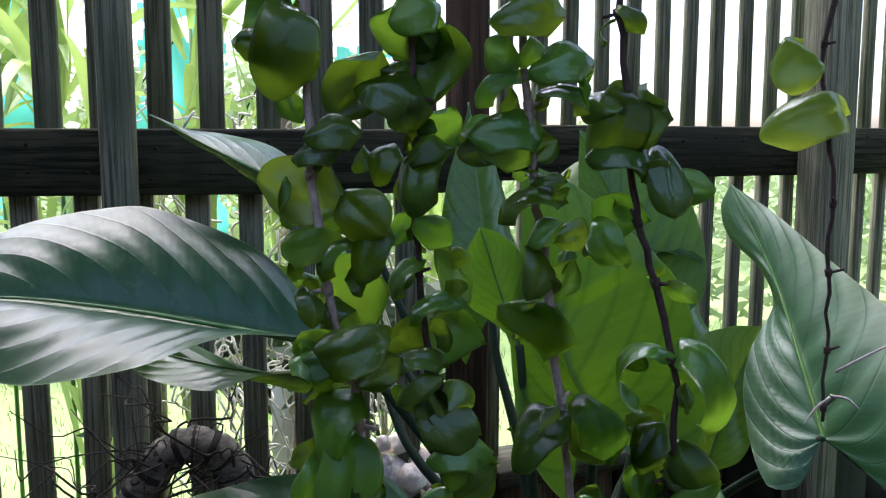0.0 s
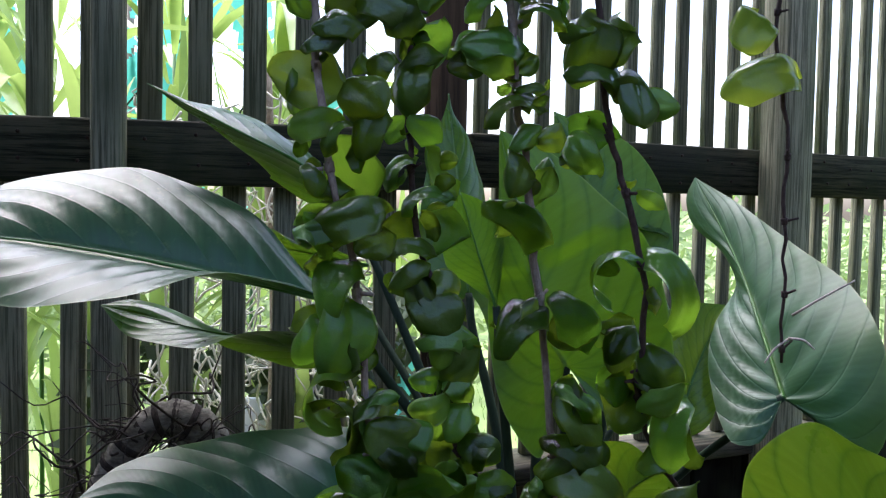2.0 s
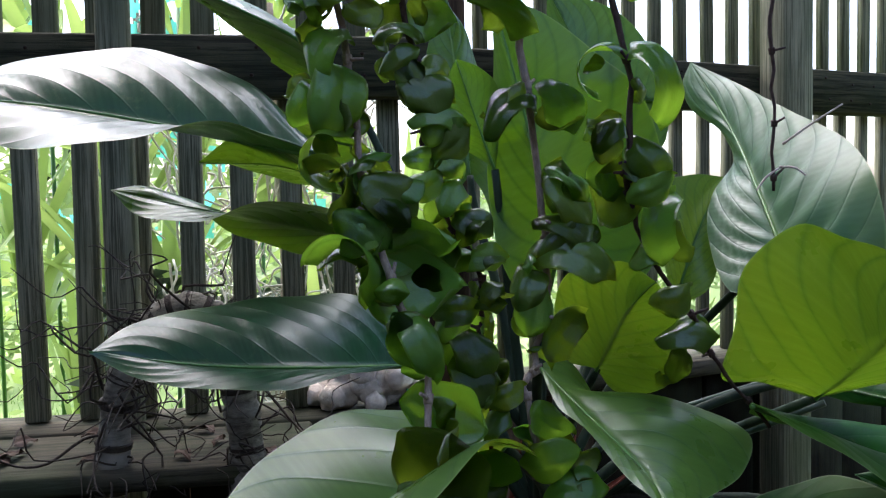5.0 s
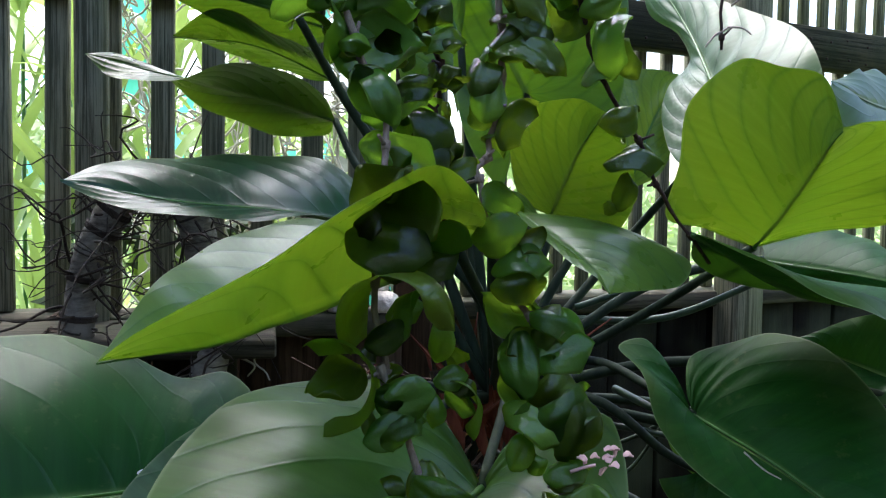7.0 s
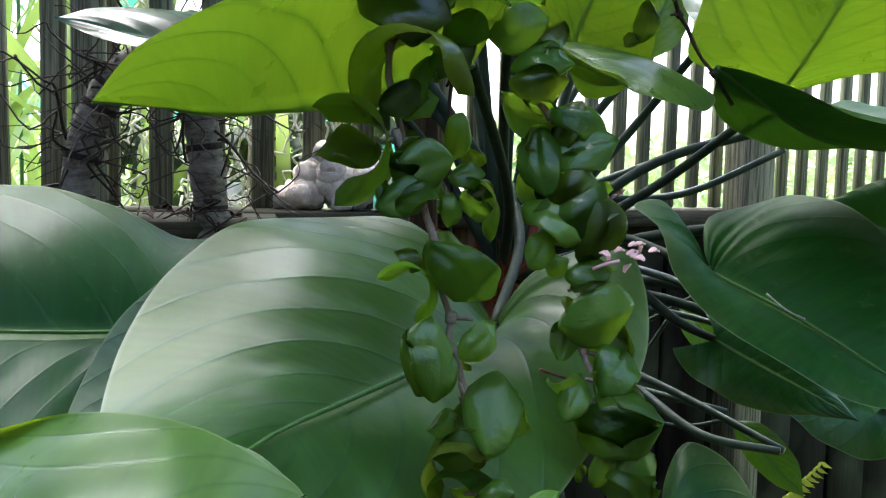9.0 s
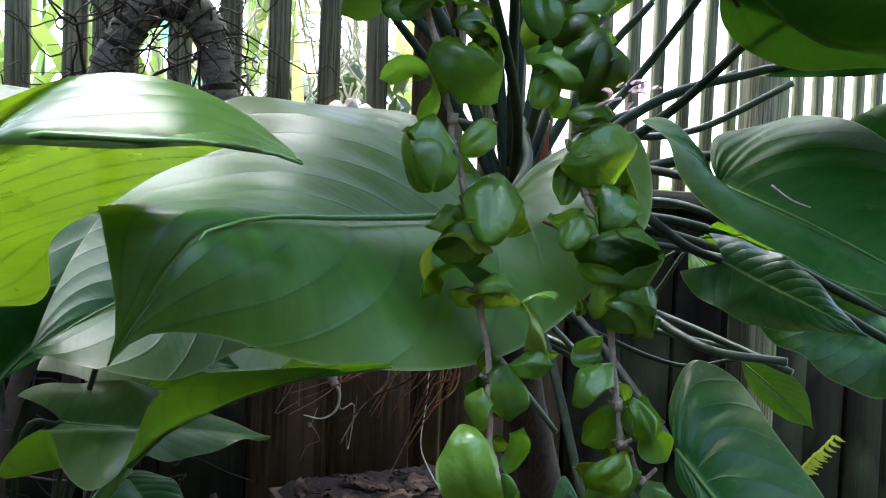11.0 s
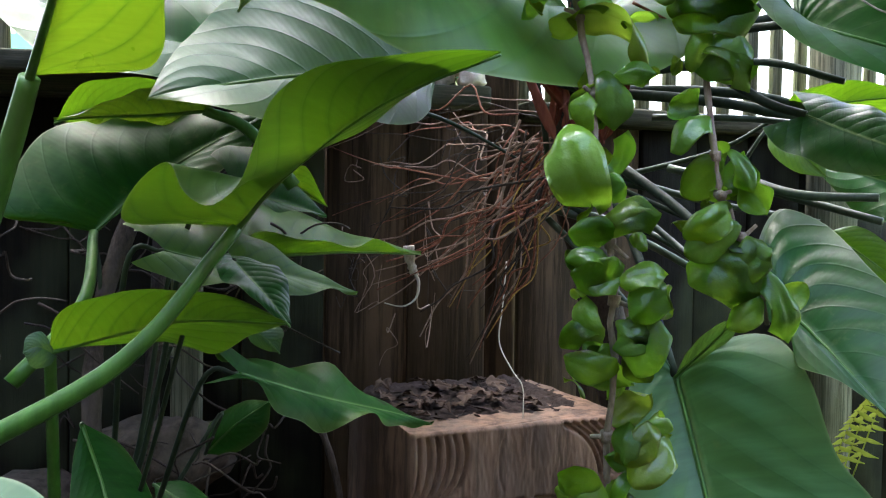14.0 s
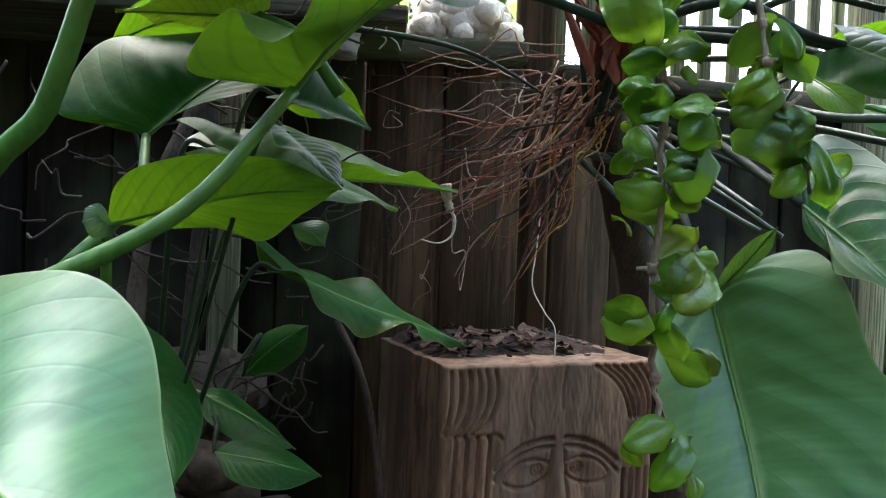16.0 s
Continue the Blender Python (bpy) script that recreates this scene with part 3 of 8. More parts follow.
def broad_leaf(owner, mat, base, tip, mid, left, right, stalk=None, thick=0.0055, seed=0, **shape):
    lf = part("leaf", mesh_of("leaf", broad_blade(Vector(base), Vector(tip), mid, left, right, seed=seed, **shape), mat, STEM_GREEN), mat, owner)
    if stalk:
        part("petiole", tube(bmesh.new(), curve_points([Vector(p) for p in stalk], 7), thick * 1.3, thick * 0.8, 9), STEM_GREEN if owner is climber and thick > 0.003 else STEM_DARK, owner)
    return lf


# broad leaves: midrib and edges
broad_leaf(philo, LEAF_GLOSS, (-0.100, 0.800, 1.458), (-0.468, 0.720, 1.513), [(-0.205, 0.785, 1.482), (-0.306, 0.770, 1.503), (-0.400, 0.750, 1.516)], [(-0.116, 0.830, 1.475), (-0.174, 0.860, 1.530), (-0.233, 0.870, 1.565), (-0.300, 0.880, 1.584), (-0.358, 0.870, 1.587), (-0.410, 0.850, 1.574), (-0.454, 0.800, 1.542)], [(-0.147, 0.760, 1.480), (-0.196, 0.700, 1.481), (-0.250, 0.670, 1.471), (-0.315, 0.650, 1.466), (-0.391, 0.670, 1.478)], [(0.123, 0.930, 1.128), (-0.041, 0.900, 1.361), (-0.100, 0.800, 1.458)], seed=0, wave=0.012, curl=0.06, rib=0.0042)
broad_leaf(philo, LEAF, (-0.073, 1.000, 1.366), (-0.365, 0.930, 1.432), [(-0.158, 0.950, 1.388), (-0.242, 0.930, 1.405)], [(-0.086, 1.030, 1.349), (-0.141, 1.020, 1.346), (-0.195, 1.000, 1.362), (-0.246, 0.990, 1.383), (-0.295, 0.980, 1.420), (-0.334, 0.950, 1.436)], [(-0.085, 0.930, 1.392), (-0.134, 0.880, 1.413), (-0.181, 0.860, 1.415), (-0.246, 0.870, 1.397), (-0.321, 0.900, 1.401)], [(0.136, 0.930, 1.129), (-0.022, 0.950, 1.280), (-0.073, 1.000, 1.366)], seed=1, wave=0.006, curl=0.05, rib=0.0006)
broad_leaf(philo, LEAF, (-0.067, 1.020, 1.416), (-0.274, 0.980, 1.464), [(-0.173, 1.000, 1.459)], [(-0.092, 0.970, 1.442), (-0.153, 0.960, 1.471), (-0.214, 0.960, 1.496)], [(-0.109, 1.040, 1.424), (-0.172, 1.040, 1.442), (-0.227, 1.020, 1.456)], [(0.130, 0.930, 1.020), (0.033, 0.950, 1.258), (-0.067, 1.020, 1.416)], seed=2, wave=0.01, curl=0.05)
broad_leaf(philo, LEAF, (-0.067, 1.000, 1.478), (-0.295, 0.920, 1.517), [(-0.184, 0.950, 1.505)], [(-0.104, 0.950, 1.498), (-0.140, 0.920, 1.508), (-0.166, 0.890, 1.525), (-0.223, 0.890, 1.519)], [(-0.117, 1.000, 1.457), (-0.192, 0.990, 1.478), (-0.247, 0.960, 1.498)], None, seed=43, wave=0.01, curl=0.05)
broad_leaf(philo, LEAF, (-0.087, 0.980, 1.549), (-0.307, 0.910, 1.681), [(-0.130, 0.900, 1.592), (-0.204, 0.880, 1.630)], [(-0.140, 0.990, 1.612), (-0.209, 0.970, 1.652), (-0.269, 0.930, 1.664)], [(-0.129, 0.970, 1.549), (-0.175, 0.950, 1.579), (-0.227, 0.930, 1.626), (-0.264, 0.910, 1.652)], [(0.130, 0.930, 1.020), (0.013, 0.945, 1.325), (-0.087, 0.980, 1.549)], seed=3, wave=0.01, curl=0.05)
broad_leaf(philo, LEAF_GLOSS, (-0.022, 0.840, 1.235), (-0.315, 0.720, 1.279), [(-0.106, 0.760, 1.251), (-0.216, 0.735, 1.261)], [(-0.037, 0.870, 1.282), (-0.087, 0.870, 1.311), (-0.165, 0.850, 1.310), (-0.237, 0.820, 1.305), (-0.291, 0.770, 1.296)], [(-0.069, 0.750, 1.246), (-0.130, 0.700, 1.245), (-0.200, 0.690, 1.245), (-0.264, 0.700, 1.255)], [(0.130, 0.930, 1.020), (0.046, 0.905, 1.160), (-0.022, 0.840, 1.235)], seed=4, wave=0.006, curl=0.06, rib=0.0024)
broad_leaf(philo, LEAF_YOUNG, (0.057, 0.560, 1.226), (-0.150, 0.335, 1.175), [(-0.013, 0.500, 1.204), (-0.065, 0.455, 1.187), (-0.106, 0.390, 1.177), (-0.130, 0.355, 1.176)], [(0.024, 0.660, 1.230), (-0.024, 0.630, 1.237), (-0.068, 0.590, 1.246), (-0.105, 0.540, 1.239), (-0.131, 0.470, 1.225), (-0.136, 0.400, 1.212)], [(0.067, 0.440, 1.254), (0.032, 0.370, 1.284), (-0.004, 0.315, 1.268), (-0.047, 0.325, 1.239), (-0.071, 0.300, 1.224), (-0.095, 0.295, 1.210), (-0.119, 0.300, 1.195)], [(0.130, 0.930, 1.020), (0.115, 0.765, 1.120), (0.057, 0.560, 1.226)], seed=5, wave=0.008, curl=0.06)
broad_leaf(philo, LEAF_YOUNG, (0.359, 0.700, 1.223), (0.349, 0.520, 1.322), [(0.359, 0.610, 1.279)], [(0.307, 0.690, 1.239), (0.258, 0.660, 1.251), (0.262, 0.640, 1.300), (0.263, 0.620, 1.353), (0.298, 0.600, 1.386), (0.322, 0.570, 1.376), (0.343, 0.540, 1.365)], [(0.414, 0.680, 1.239), (0.469, 0.640, 1.249), (0.472, 0.580, 1.287), (0.412, 0.530, 1.330), (0.370, 0.520, 1.328)], [(0.130, 0.930, 1.020), (0.290, 0.860, 1.130), (0.359, 0.700, 1.223)], seed=14, wave=0.008, curl=0.05)
broad_leaf(philo, LEAF_PALE, (0.665, 0.900, 1.375), (0.410, 0.660, 1.381), [(0.514, 0.760, 1.371)], [(0.621, 0.900, 1.422), (0.528, 0.820, 1.414)], [(0.527, 0.700, 1.312), (0.426, 0.630, 1.308), (0.404, 0.630, 1.346)], None, seed=44, wave=0.02, curl=0.1)
broad_leaf(philo, LEAF_PALE, (0.384, 0.840, 1.355), (0.374, 1.120, 1.597), [(0.388, 0.910, 1.413), (0.392, 1.020, 1.500)], [(0.352, 0.820, 1.311), (0.325, 0.830, 1.310), (0.331, 0.920, 1.364), (0.354, 0.970, 1.415), (0.404, 1.030, 1.457), (0.392, 1.050, 1.496), (0.368, 1.100, 1.531), (0.363, 1.120, 1.568)], [(0.412, 0.800, 1.332), (0.442, 0.770, 1.308), (0.456, 0.760, 1.351), (0.464, 0.790, 1.419), (0.465, 0.860, 1.471), (0.443, 0.950, 1.511), (0.410, 1.070, 1.566)], [(0.130, 0.930, 1.020), (0.294, 0.985, 1.197), (0.384, 0.840, 1.355)], seed=13, wave=0.008, curl=0.05, rib=0.009)
broad_leaf(philo, LEAF_YOUNG, (0.159, 0.720, 1.250), (0.190, 0.620, 1.343), [(0.175, 0.670, 1.308)], [(0.129, 0.700, 1.264), (0.114, 0.680, 1.308), (0.123, 0.660, 1.346), (0.166, 0.650, 1.358)], [(0.186, 0.750, 1.220), (0.214, 0.730, 1.223), (0.232, 0.690, 1.253), (0.227, 0.660, 1.291), (0.208, 0.630, 1.322)], [(0.130, 0.930, 1.020), (0.150, 0.850, 1.150), (0.159, 0.720, 1.250)], seed=17, wave=0.012, curl=0.08)
broad_leaf(philo, LEAF_YOUNG, (0.094, 0.640, 1.271), (0.158, 0.468, 1.201), [(0.127, 0.570, 1.242), (0.154, 0.520, 1.217)], [(0.102, 0.570, 1.254), (0.123, 0.530, 1.234), (0.135, 0.500, 1.220), (0.150, 0.475, 1.213)], [(0.124, 0.660, 1.269), (0.152, 0.650, 1.232), (0.182, 0.650, 1.222), (0.226, 0.650, 1.229), (0.264, 0.615, 1.212), (0.243, 0.570, 1.197), (0.194, 0.510, 1.199)], [(0.130, 0.930, 1.020), (0.110, 0.780, 1.200), (0.094, 0.640, 1.271)], seed=16, wave=0.008, curl=0.08)
broad_leaf(philo, LEAF_SHADED, (0.269, 0.620, 1.238), (0.479, 0.520, 1.141), [(0.384, 0.660, 1.186), (0.449, 0.620, 1.173)], [(0.312, 0.720, 1.199), (0.400, 0.760, 1.174), (0.481, 0.740, 1.180), (0.547, 0.700, 1.165)], [(0.292, 0.580, 1.225), (0.332, 0.550, 1.204), (0.364, 0.520, 1.186), (0.415, 0.500, 1.164)], None, seed=15, wave=0.01, curl=0.08)
broad_leaf(philo, LEAF_SHADED, (0.307, 0.710, 1.054), (0.448, 0.550, 0.959), [(0.371, 0.650, 1.018)], [(0.293, 0.740, 1.085), (0.276, 0.770, 1.120), (0.240, 0.750, 1.116), (0.255, 0.710, 1.094), (0.259, 0.670, 1.053), (0.289, 0.640, 1.015), (0.339, 0.600, 0.985), (0.387, 0.560, 0.963)], [(0.306, 0.730, 1.074), (0.321, 0.760, 1.104), (0.369, 0.770, 1.116), (0.411, 0.760, 1.129), (0.450, 0.720, 1.116), (0.485, 0.650, 1.054)], [(0.130, 0.930, 1.020), (0.241, 0.895, 1.074), (0.307, 0.710, 1.054)], seed=11, wave=0.006, curl=0.06, rib=0.0030)
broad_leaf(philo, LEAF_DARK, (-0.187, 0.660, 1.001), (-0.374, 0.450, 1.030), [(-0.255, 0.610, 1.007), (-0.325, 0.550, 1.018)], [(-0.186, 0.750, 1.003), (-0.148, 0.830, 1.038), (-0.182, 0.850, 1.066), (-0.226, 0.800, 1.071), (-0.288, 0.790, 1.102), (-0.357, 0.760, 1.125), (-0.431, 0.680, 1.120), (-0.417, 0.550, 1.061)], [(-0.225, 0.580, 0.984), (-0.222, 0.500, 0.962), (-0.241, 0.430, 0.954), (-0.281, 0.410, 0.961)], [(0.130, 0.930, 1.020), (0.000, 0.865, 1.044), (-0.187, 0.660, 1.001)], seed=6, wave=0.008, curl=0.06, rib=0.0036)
broad_leaf(philo, LEAF_MAIN, (0.084, 0.600, 1.018), (-0.111, 0.235, 0.948), [(0.018, 0.470, 1.012), (-0.030, 0.385, 1.010), (-0.063, 0.320, 1.009), (-0.086, 0.265, 0.997)], [(0.050, 0.630, 1.064), (0.016, 0.655, 1.099), (-0.038, 0.645, 1.107), (-0.092, 0.610, 1.104), (-0.128, 0.560, 1.098), (-0.155, 0.500, 1.071), (-0.163, 0.430, 1.041), (-0.156, 0.360, 1.014), (-0.121, 0.250, 1.007), (-0.108, 0.235, 0.969)], [(0.119, 0.620, 1.058), (0.168, 0.595, 1.085), (0.190, 0.570, 1.082), (0.184, 0.500, 1.019), (0.120, 0.420, 0.961), (0.078, 0.370, 0.939), (0.030, 0.330, 0.931), (-0.011, 0.310, 0.933), (-0.048, 0.290, 0.944), (-0.076, 0.265, 0.956), (-0.100, 0.245, 0.958)], [(0.138, 0.920, 1.129), (0.131, 0.790, 1.069), (0.084, 0.600, 1.018)], seed=7, wave=0.004, curl=0.08, rib=0.003)
broad_leaf(philo, LEAF_PALE, (-0.042, 0.660, 0.996), (-0.201, 0.370, 0.928), [(-0.136, 0.530, 0.970), (-0.182, 0.440, 0.947)], [(-0.085, 0.680, 1.059), (-0.155, 0.620, 1.068), (-0.199, 0.560, 1.036), (-0.214, 0.500, 0.997), (-0.208, 0.420, 0.957)], [(-0.047, 0.500, 0.931), (-0.094, 0.420, 0.923), (-0.120, 0.370, 0.917), (-0.157, 0.355, 0.922)], [(0.130, 0.930, 1.020), (0.060, 0.800, 1.040), (-0.042, 0.660, 0.996)], seed=9, wave=0.006, curl=0.06, rib=0.002)
broad_leaf(climber, LEAF_YOUNG, (-0.287, 0.400, 0.944), (-0.029, 0.190, 1.031), [(-0.174, 0.240, 1.021), (-0.120, 0.155, 1.034), (-0.073, 0.135, 1.033), (-0.048, 0.155, 1.034)], [(-0.242, 0.340, 0.991), (-0.191, 0.250, 1.034), (-0.144, 0.205, 1.046), (-0.115, 0.195, 1.056), (-0.089, 0.190, 1.058), (-0.064, 0.190, 1.054), (-0.046, 0.190, 1.045)], [(-0.215, 0.400, 0.948), (-0.199, 0.390, 0.961), (-0.186, 0.360, 0.992), (-0.146, 0.320, 1.013), (-0.098, 0.270, 1.028), (-0.052, 0.215, 1.039)], [(-0.450, 0.800, 0.350), (-0.426, 0.500, 0.727), (-0.343, 0.440, 0.839), (-0.311, 0.420, 0.900), (-0.287, 0.400, 0.944)], seed=8, wave=0.004, curl=0.04, thick=0.0085)
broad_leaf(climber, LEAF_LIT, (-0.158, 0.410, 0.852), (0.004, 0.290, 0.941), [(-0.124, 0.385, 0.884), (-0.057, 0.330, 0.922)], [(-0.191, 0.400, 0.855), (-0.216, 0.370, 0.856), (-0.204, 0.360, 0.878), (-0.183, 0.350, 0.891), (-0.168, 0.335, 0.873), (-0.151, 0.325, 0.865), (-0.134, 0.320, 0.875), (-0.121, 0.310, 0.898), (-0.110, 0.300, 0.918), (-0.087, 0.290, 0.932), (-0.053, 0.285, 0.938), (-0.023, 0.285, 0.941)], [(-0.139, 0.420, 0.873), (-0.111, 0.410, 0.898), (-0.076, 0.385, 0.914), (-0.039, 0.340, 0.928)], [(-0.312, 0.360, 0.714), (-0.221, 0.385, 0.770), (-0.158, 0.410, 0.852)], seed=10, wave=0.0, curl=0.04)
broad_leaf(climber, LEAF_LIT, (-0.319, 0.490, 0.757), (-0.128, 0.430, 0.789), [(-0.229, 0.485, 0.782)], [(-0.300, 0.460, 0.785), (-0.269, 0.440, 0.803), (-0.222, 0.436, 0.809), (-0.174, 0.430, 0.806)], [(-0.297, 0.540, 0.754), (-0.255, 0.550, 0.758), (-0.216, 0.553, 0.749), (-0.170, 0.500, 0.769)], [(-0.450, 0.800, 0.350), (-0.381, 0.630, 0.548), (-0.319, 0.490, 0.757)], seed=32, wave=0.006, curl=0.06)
broad_leaf(climber, LEAF_SHADED, (-0.361, 0.660, 0.842), (-0.224, 0.760, 0.967), [(-0.315, 0.700, 0.898)], [(-0.397, 0.650, 0.850), (-0.433, 0.630, 0.857), (-0.436, 0.650, 0.889), (-0.427, 0.700, 0.940), (-0.380, 0.750, 0.961), (-0.304, 0.770, 0.969)], [(-0.311, 0.660, 0.873), (-0.269, 0.680, 0.891), (-0.233, 0.730, 0.928)], [(-0.386, 0.560, 0.718), (-0.345, 0.600, 0.780), (-0.361, 0.660, 0.842)], seed=31, wave=0.01, curl=0.08, rib=0.004)
broad_leaf(philo, LEAF_FRONT_LIT, (0.202, 0.740, 0.704), (0.214, 0.500, 0.423), [(0.211, 0.700, 0.643), (0.219, 0.640, 0.567)], [(0.179, 0.770, 0.743), (0.154, 0.750, 0.671), (0.147, 0.710, 0.615), (0.163, 0.650, 0.545), (0.185, 0.580, 0.482)], [(0.228, 0.720, 0.737), (0.255, 0.680, 0.756), (0.273, 0.640, 0.754), (0.283, 0.600, 0.727), (0.298, 0.580, 0.668), (0.324, 0.550, 0.625), (0.307, 0.520, 0.534)], [(0.157, 0.970, 0.911), (0.183, 0.900, 0.845), (0.202, 0.740, 0.704)], seed=27, wave=0.006, curl=0.06, rib=0.006)
broad_leaf(philo, LEAF_DARK, (0.268, 0.680, 0.800), (0.337, 0.500, 0.676), [(0.299, 0.610, 0.754)], [(0.265, 0.660, 0.774), (0.277, 0.630, 0.754), (0.271, 0.600, 0.739), (0.295, 0.570, 0.732), (0.313, 0.540, 0.717)], [(0.273, 0.720, 0.833), (0.301, 0.740, 0.875), (0.339, 0.720, 0.862), (0.357, 0.660, 0.819), (0.377, 0.600, 0.776), (0.378, 0.550, 0.725)], [(0.182, 0.950, 0.926), (0.226, 0.850, 0.876), (0.268, 0.680, 0.800)], seed=26, wave=0.006, curl=0.06, rib=0.0035)
broad_leaf(philo, LEAF_PALE, (0.201, 0.738, 0.703), (0.234, 0.640, 0.778), [(0.220, 0.690, 0.741)], [(0.204, 0.700, 0.735), (0.217, 0.660, 0.765)], [(0.217, 0.710, 0.723), (0.235, 0.665, 0.755)], None, seed=45, wave=0.004, curl=0.06)
broad_leaf(philo, LEAF_LIT, (0.151, 0.840, 1.388), (0.078, 0.860, 1.633), [(0.127, 0.830, 1.431), (0.101, 0.840, 1.532)], [(0.139, 0.850, 1.343), (0.128, 0.860, 1.281), (0.087, 0.860, 1.340), (0.070, 0.870, 1.426), (0.078, 0.870, 1.532)], [(0.179, 0.820, 1.349), (0.218, 0.800, 1.325), (0.245, 0.780, 1.381), (0.240, 0.780, 1.450), (0.221, 0.800, 1.523), (0.189, 0.820, 1.557), (0.131, 0.840, 1.608)], [(0.130, 0.930, 1.020), (0.160, 0.905, 1.250), (0.151, 0.840, 1.388)], seed=18, wave=0.012, curl=0.06)
broad_leaf(philo, LEAF_LIT, (0.078, 0.860, 1.445), (0.038, 0.870, 1.567), [(0.059, 0.865, 1.500)], [(0.046, 0.880, 1.468), (0.024, 0.880, 1.487), (0.022, 0.880, 1.531)], [(0.082, 0.850, 1.489), (0.083, 0.850, 1.532), (0.062, 0.860, 1.556)], [(0.130, 0.930, 1.020), (0.100, 0.900, 1.260), (0.078, 0.860, 1.445)], seed=19, wave=0.01, curl=0.06)
broad_leaf(climber, LEAF_SHADED, (-0.354, 0.620, 0.672), (-0.263, 0.500, 0.555), [(-0.328, 0.600, 0.629), (-0.292, 0.550, 0.586)], [(-0.353, 0.600, 0.643), (-0.336, 0.560, 0.601), (-0.299, 0.520, 0.565)], [(-0.324, 0.640, 0.644), (-0.291, 0.620, 0.607), (-0.273, 0.590, 0.588), (-0.265, 0.550, 0.569)], [(-0.450, 0.800, 0.350), (-0.360, 0.660, 0.600), (-0.354, 0.620, 0.672)], seed=37, wave=0.006, curl=0.06, thick=0.0025)
broad_leaf(climber, LEAF_SHADED, (-0.326, 0.720, 0.587), (-0.196, 0.620, 0.558), [(-0.257, 0.670, 0.574)], [(-0.296, 0.730, 0.586), (-0.251, 0.700, 0.568)], [(-0.293, 0.660, 0.569), (-0.242, 0.630, 0.554)], [(-0.450, 0.800, 0.350), (-0.320, 0.740, 0.560), (-0.326, 0.720, 0.587)], seed=38, wave=0.004, curl=0.06, thick=0.0025)
broad_leaf(climber, LEAF_SHADED, (-0.319, 0.870, 0.576), (-0.241, 0.870, 0.642), [(-0.279, 0.860, 0.616)], [(-0.316, 0.880, 0.610), (-0.275, 0.880, 0.639)], [(-0.282, 0.860, 0.580), (-0.245, 0.860, 0.611)], [(-0.450, 0.800, 0.350), (-0.300, 0.840, 0.620), (-0.319, 0.870, 0.576)], seed=39, wave=0.004, curl=0.05, thick=0.0025)
broad_leaf(climber, LEAF_SHADED, (-0.271, 0.620, 0.550), (-0.163, 0.580, 0.546), [(-0.215, 0.590, 0.553)], [(-0.253, 0.630, 0.559), (-0.200, 0.610, 0.557)], [(-0.242, 0.580, 0.537), (-0.194, 0.570, 0.535)], [(-0.450, 0.800, 0.350), (-0.300, 0.680, 0.560), (-0.271, 0.620, 0.550)], seed=40, wave=0.004, curl=0.05, thick=0.0025)
broad_leaf(philo, LEAF_PALE, (0.243, 0.970, 1.436), (0.151, 0.960, 1.665), [(0.211, 0.950, 1.538)], [(0.195, 0.980, 1.469), (0.156, 0.980, 1.586)], [(0.291, 0.950, 1.480), (0.282, 0.950, 1.567), (0.238, 0.950, 1.629)], [(0.130, 0.930, 1.020), (0.210, 0.960, 1.250), (0.243, 0.970, 1.436)], seed=46, wave=0.01, curl=0.06, rib=0.004)
broad_leaf(philo, LEAF_YOUNG, (0.294, 0.930, 1.280), (0.377, 1.000, 1.435), [(0.326, 0.950, 1.358)], [(0.284, 0.940, 1.345), (0.289, 0.960, 1.425), (0.328, 0.980, 1.438)], [(0.333, 0.920, 1.303), (0.358, 0.950, 1.359)], [(0.130, 0.930, 1.020), (0.230, 0.940, 1.200), (0.294, 0.930, 1.280)], seed=23, wave=0.012, curl=0.06)
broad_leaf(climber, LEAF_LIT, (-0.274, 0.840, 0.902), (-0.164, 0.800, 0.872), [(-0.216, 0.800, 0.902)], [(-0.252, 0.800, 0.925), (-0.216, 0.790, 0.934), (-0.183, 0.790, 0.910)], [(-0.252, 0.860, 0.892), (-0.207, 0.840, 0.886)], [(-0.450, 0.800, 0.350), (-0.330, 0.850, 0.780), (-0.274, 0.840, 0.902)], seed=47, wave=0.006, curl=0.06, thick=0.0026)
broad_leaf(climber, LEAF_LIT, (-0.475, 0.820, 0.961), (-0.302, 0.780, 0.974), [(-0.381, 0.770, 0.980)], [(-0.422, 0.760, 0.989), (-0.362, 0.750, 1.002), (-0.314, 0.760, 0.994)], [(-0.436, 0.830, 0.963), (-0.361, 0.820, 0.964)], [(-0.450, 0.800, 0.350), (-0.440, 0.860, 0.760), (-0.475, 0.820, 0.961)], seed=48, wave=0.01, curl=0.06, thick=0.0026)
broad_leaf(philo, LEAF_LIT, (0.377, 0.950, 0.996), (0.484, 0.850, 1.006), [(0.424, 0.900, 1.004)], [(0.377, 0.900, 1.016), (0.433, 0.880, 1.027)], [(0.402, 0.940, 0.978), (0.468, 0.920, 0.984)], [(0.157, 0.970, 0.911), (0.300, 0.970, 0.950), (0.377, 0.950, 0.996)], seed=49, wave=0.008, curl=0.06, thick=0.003)
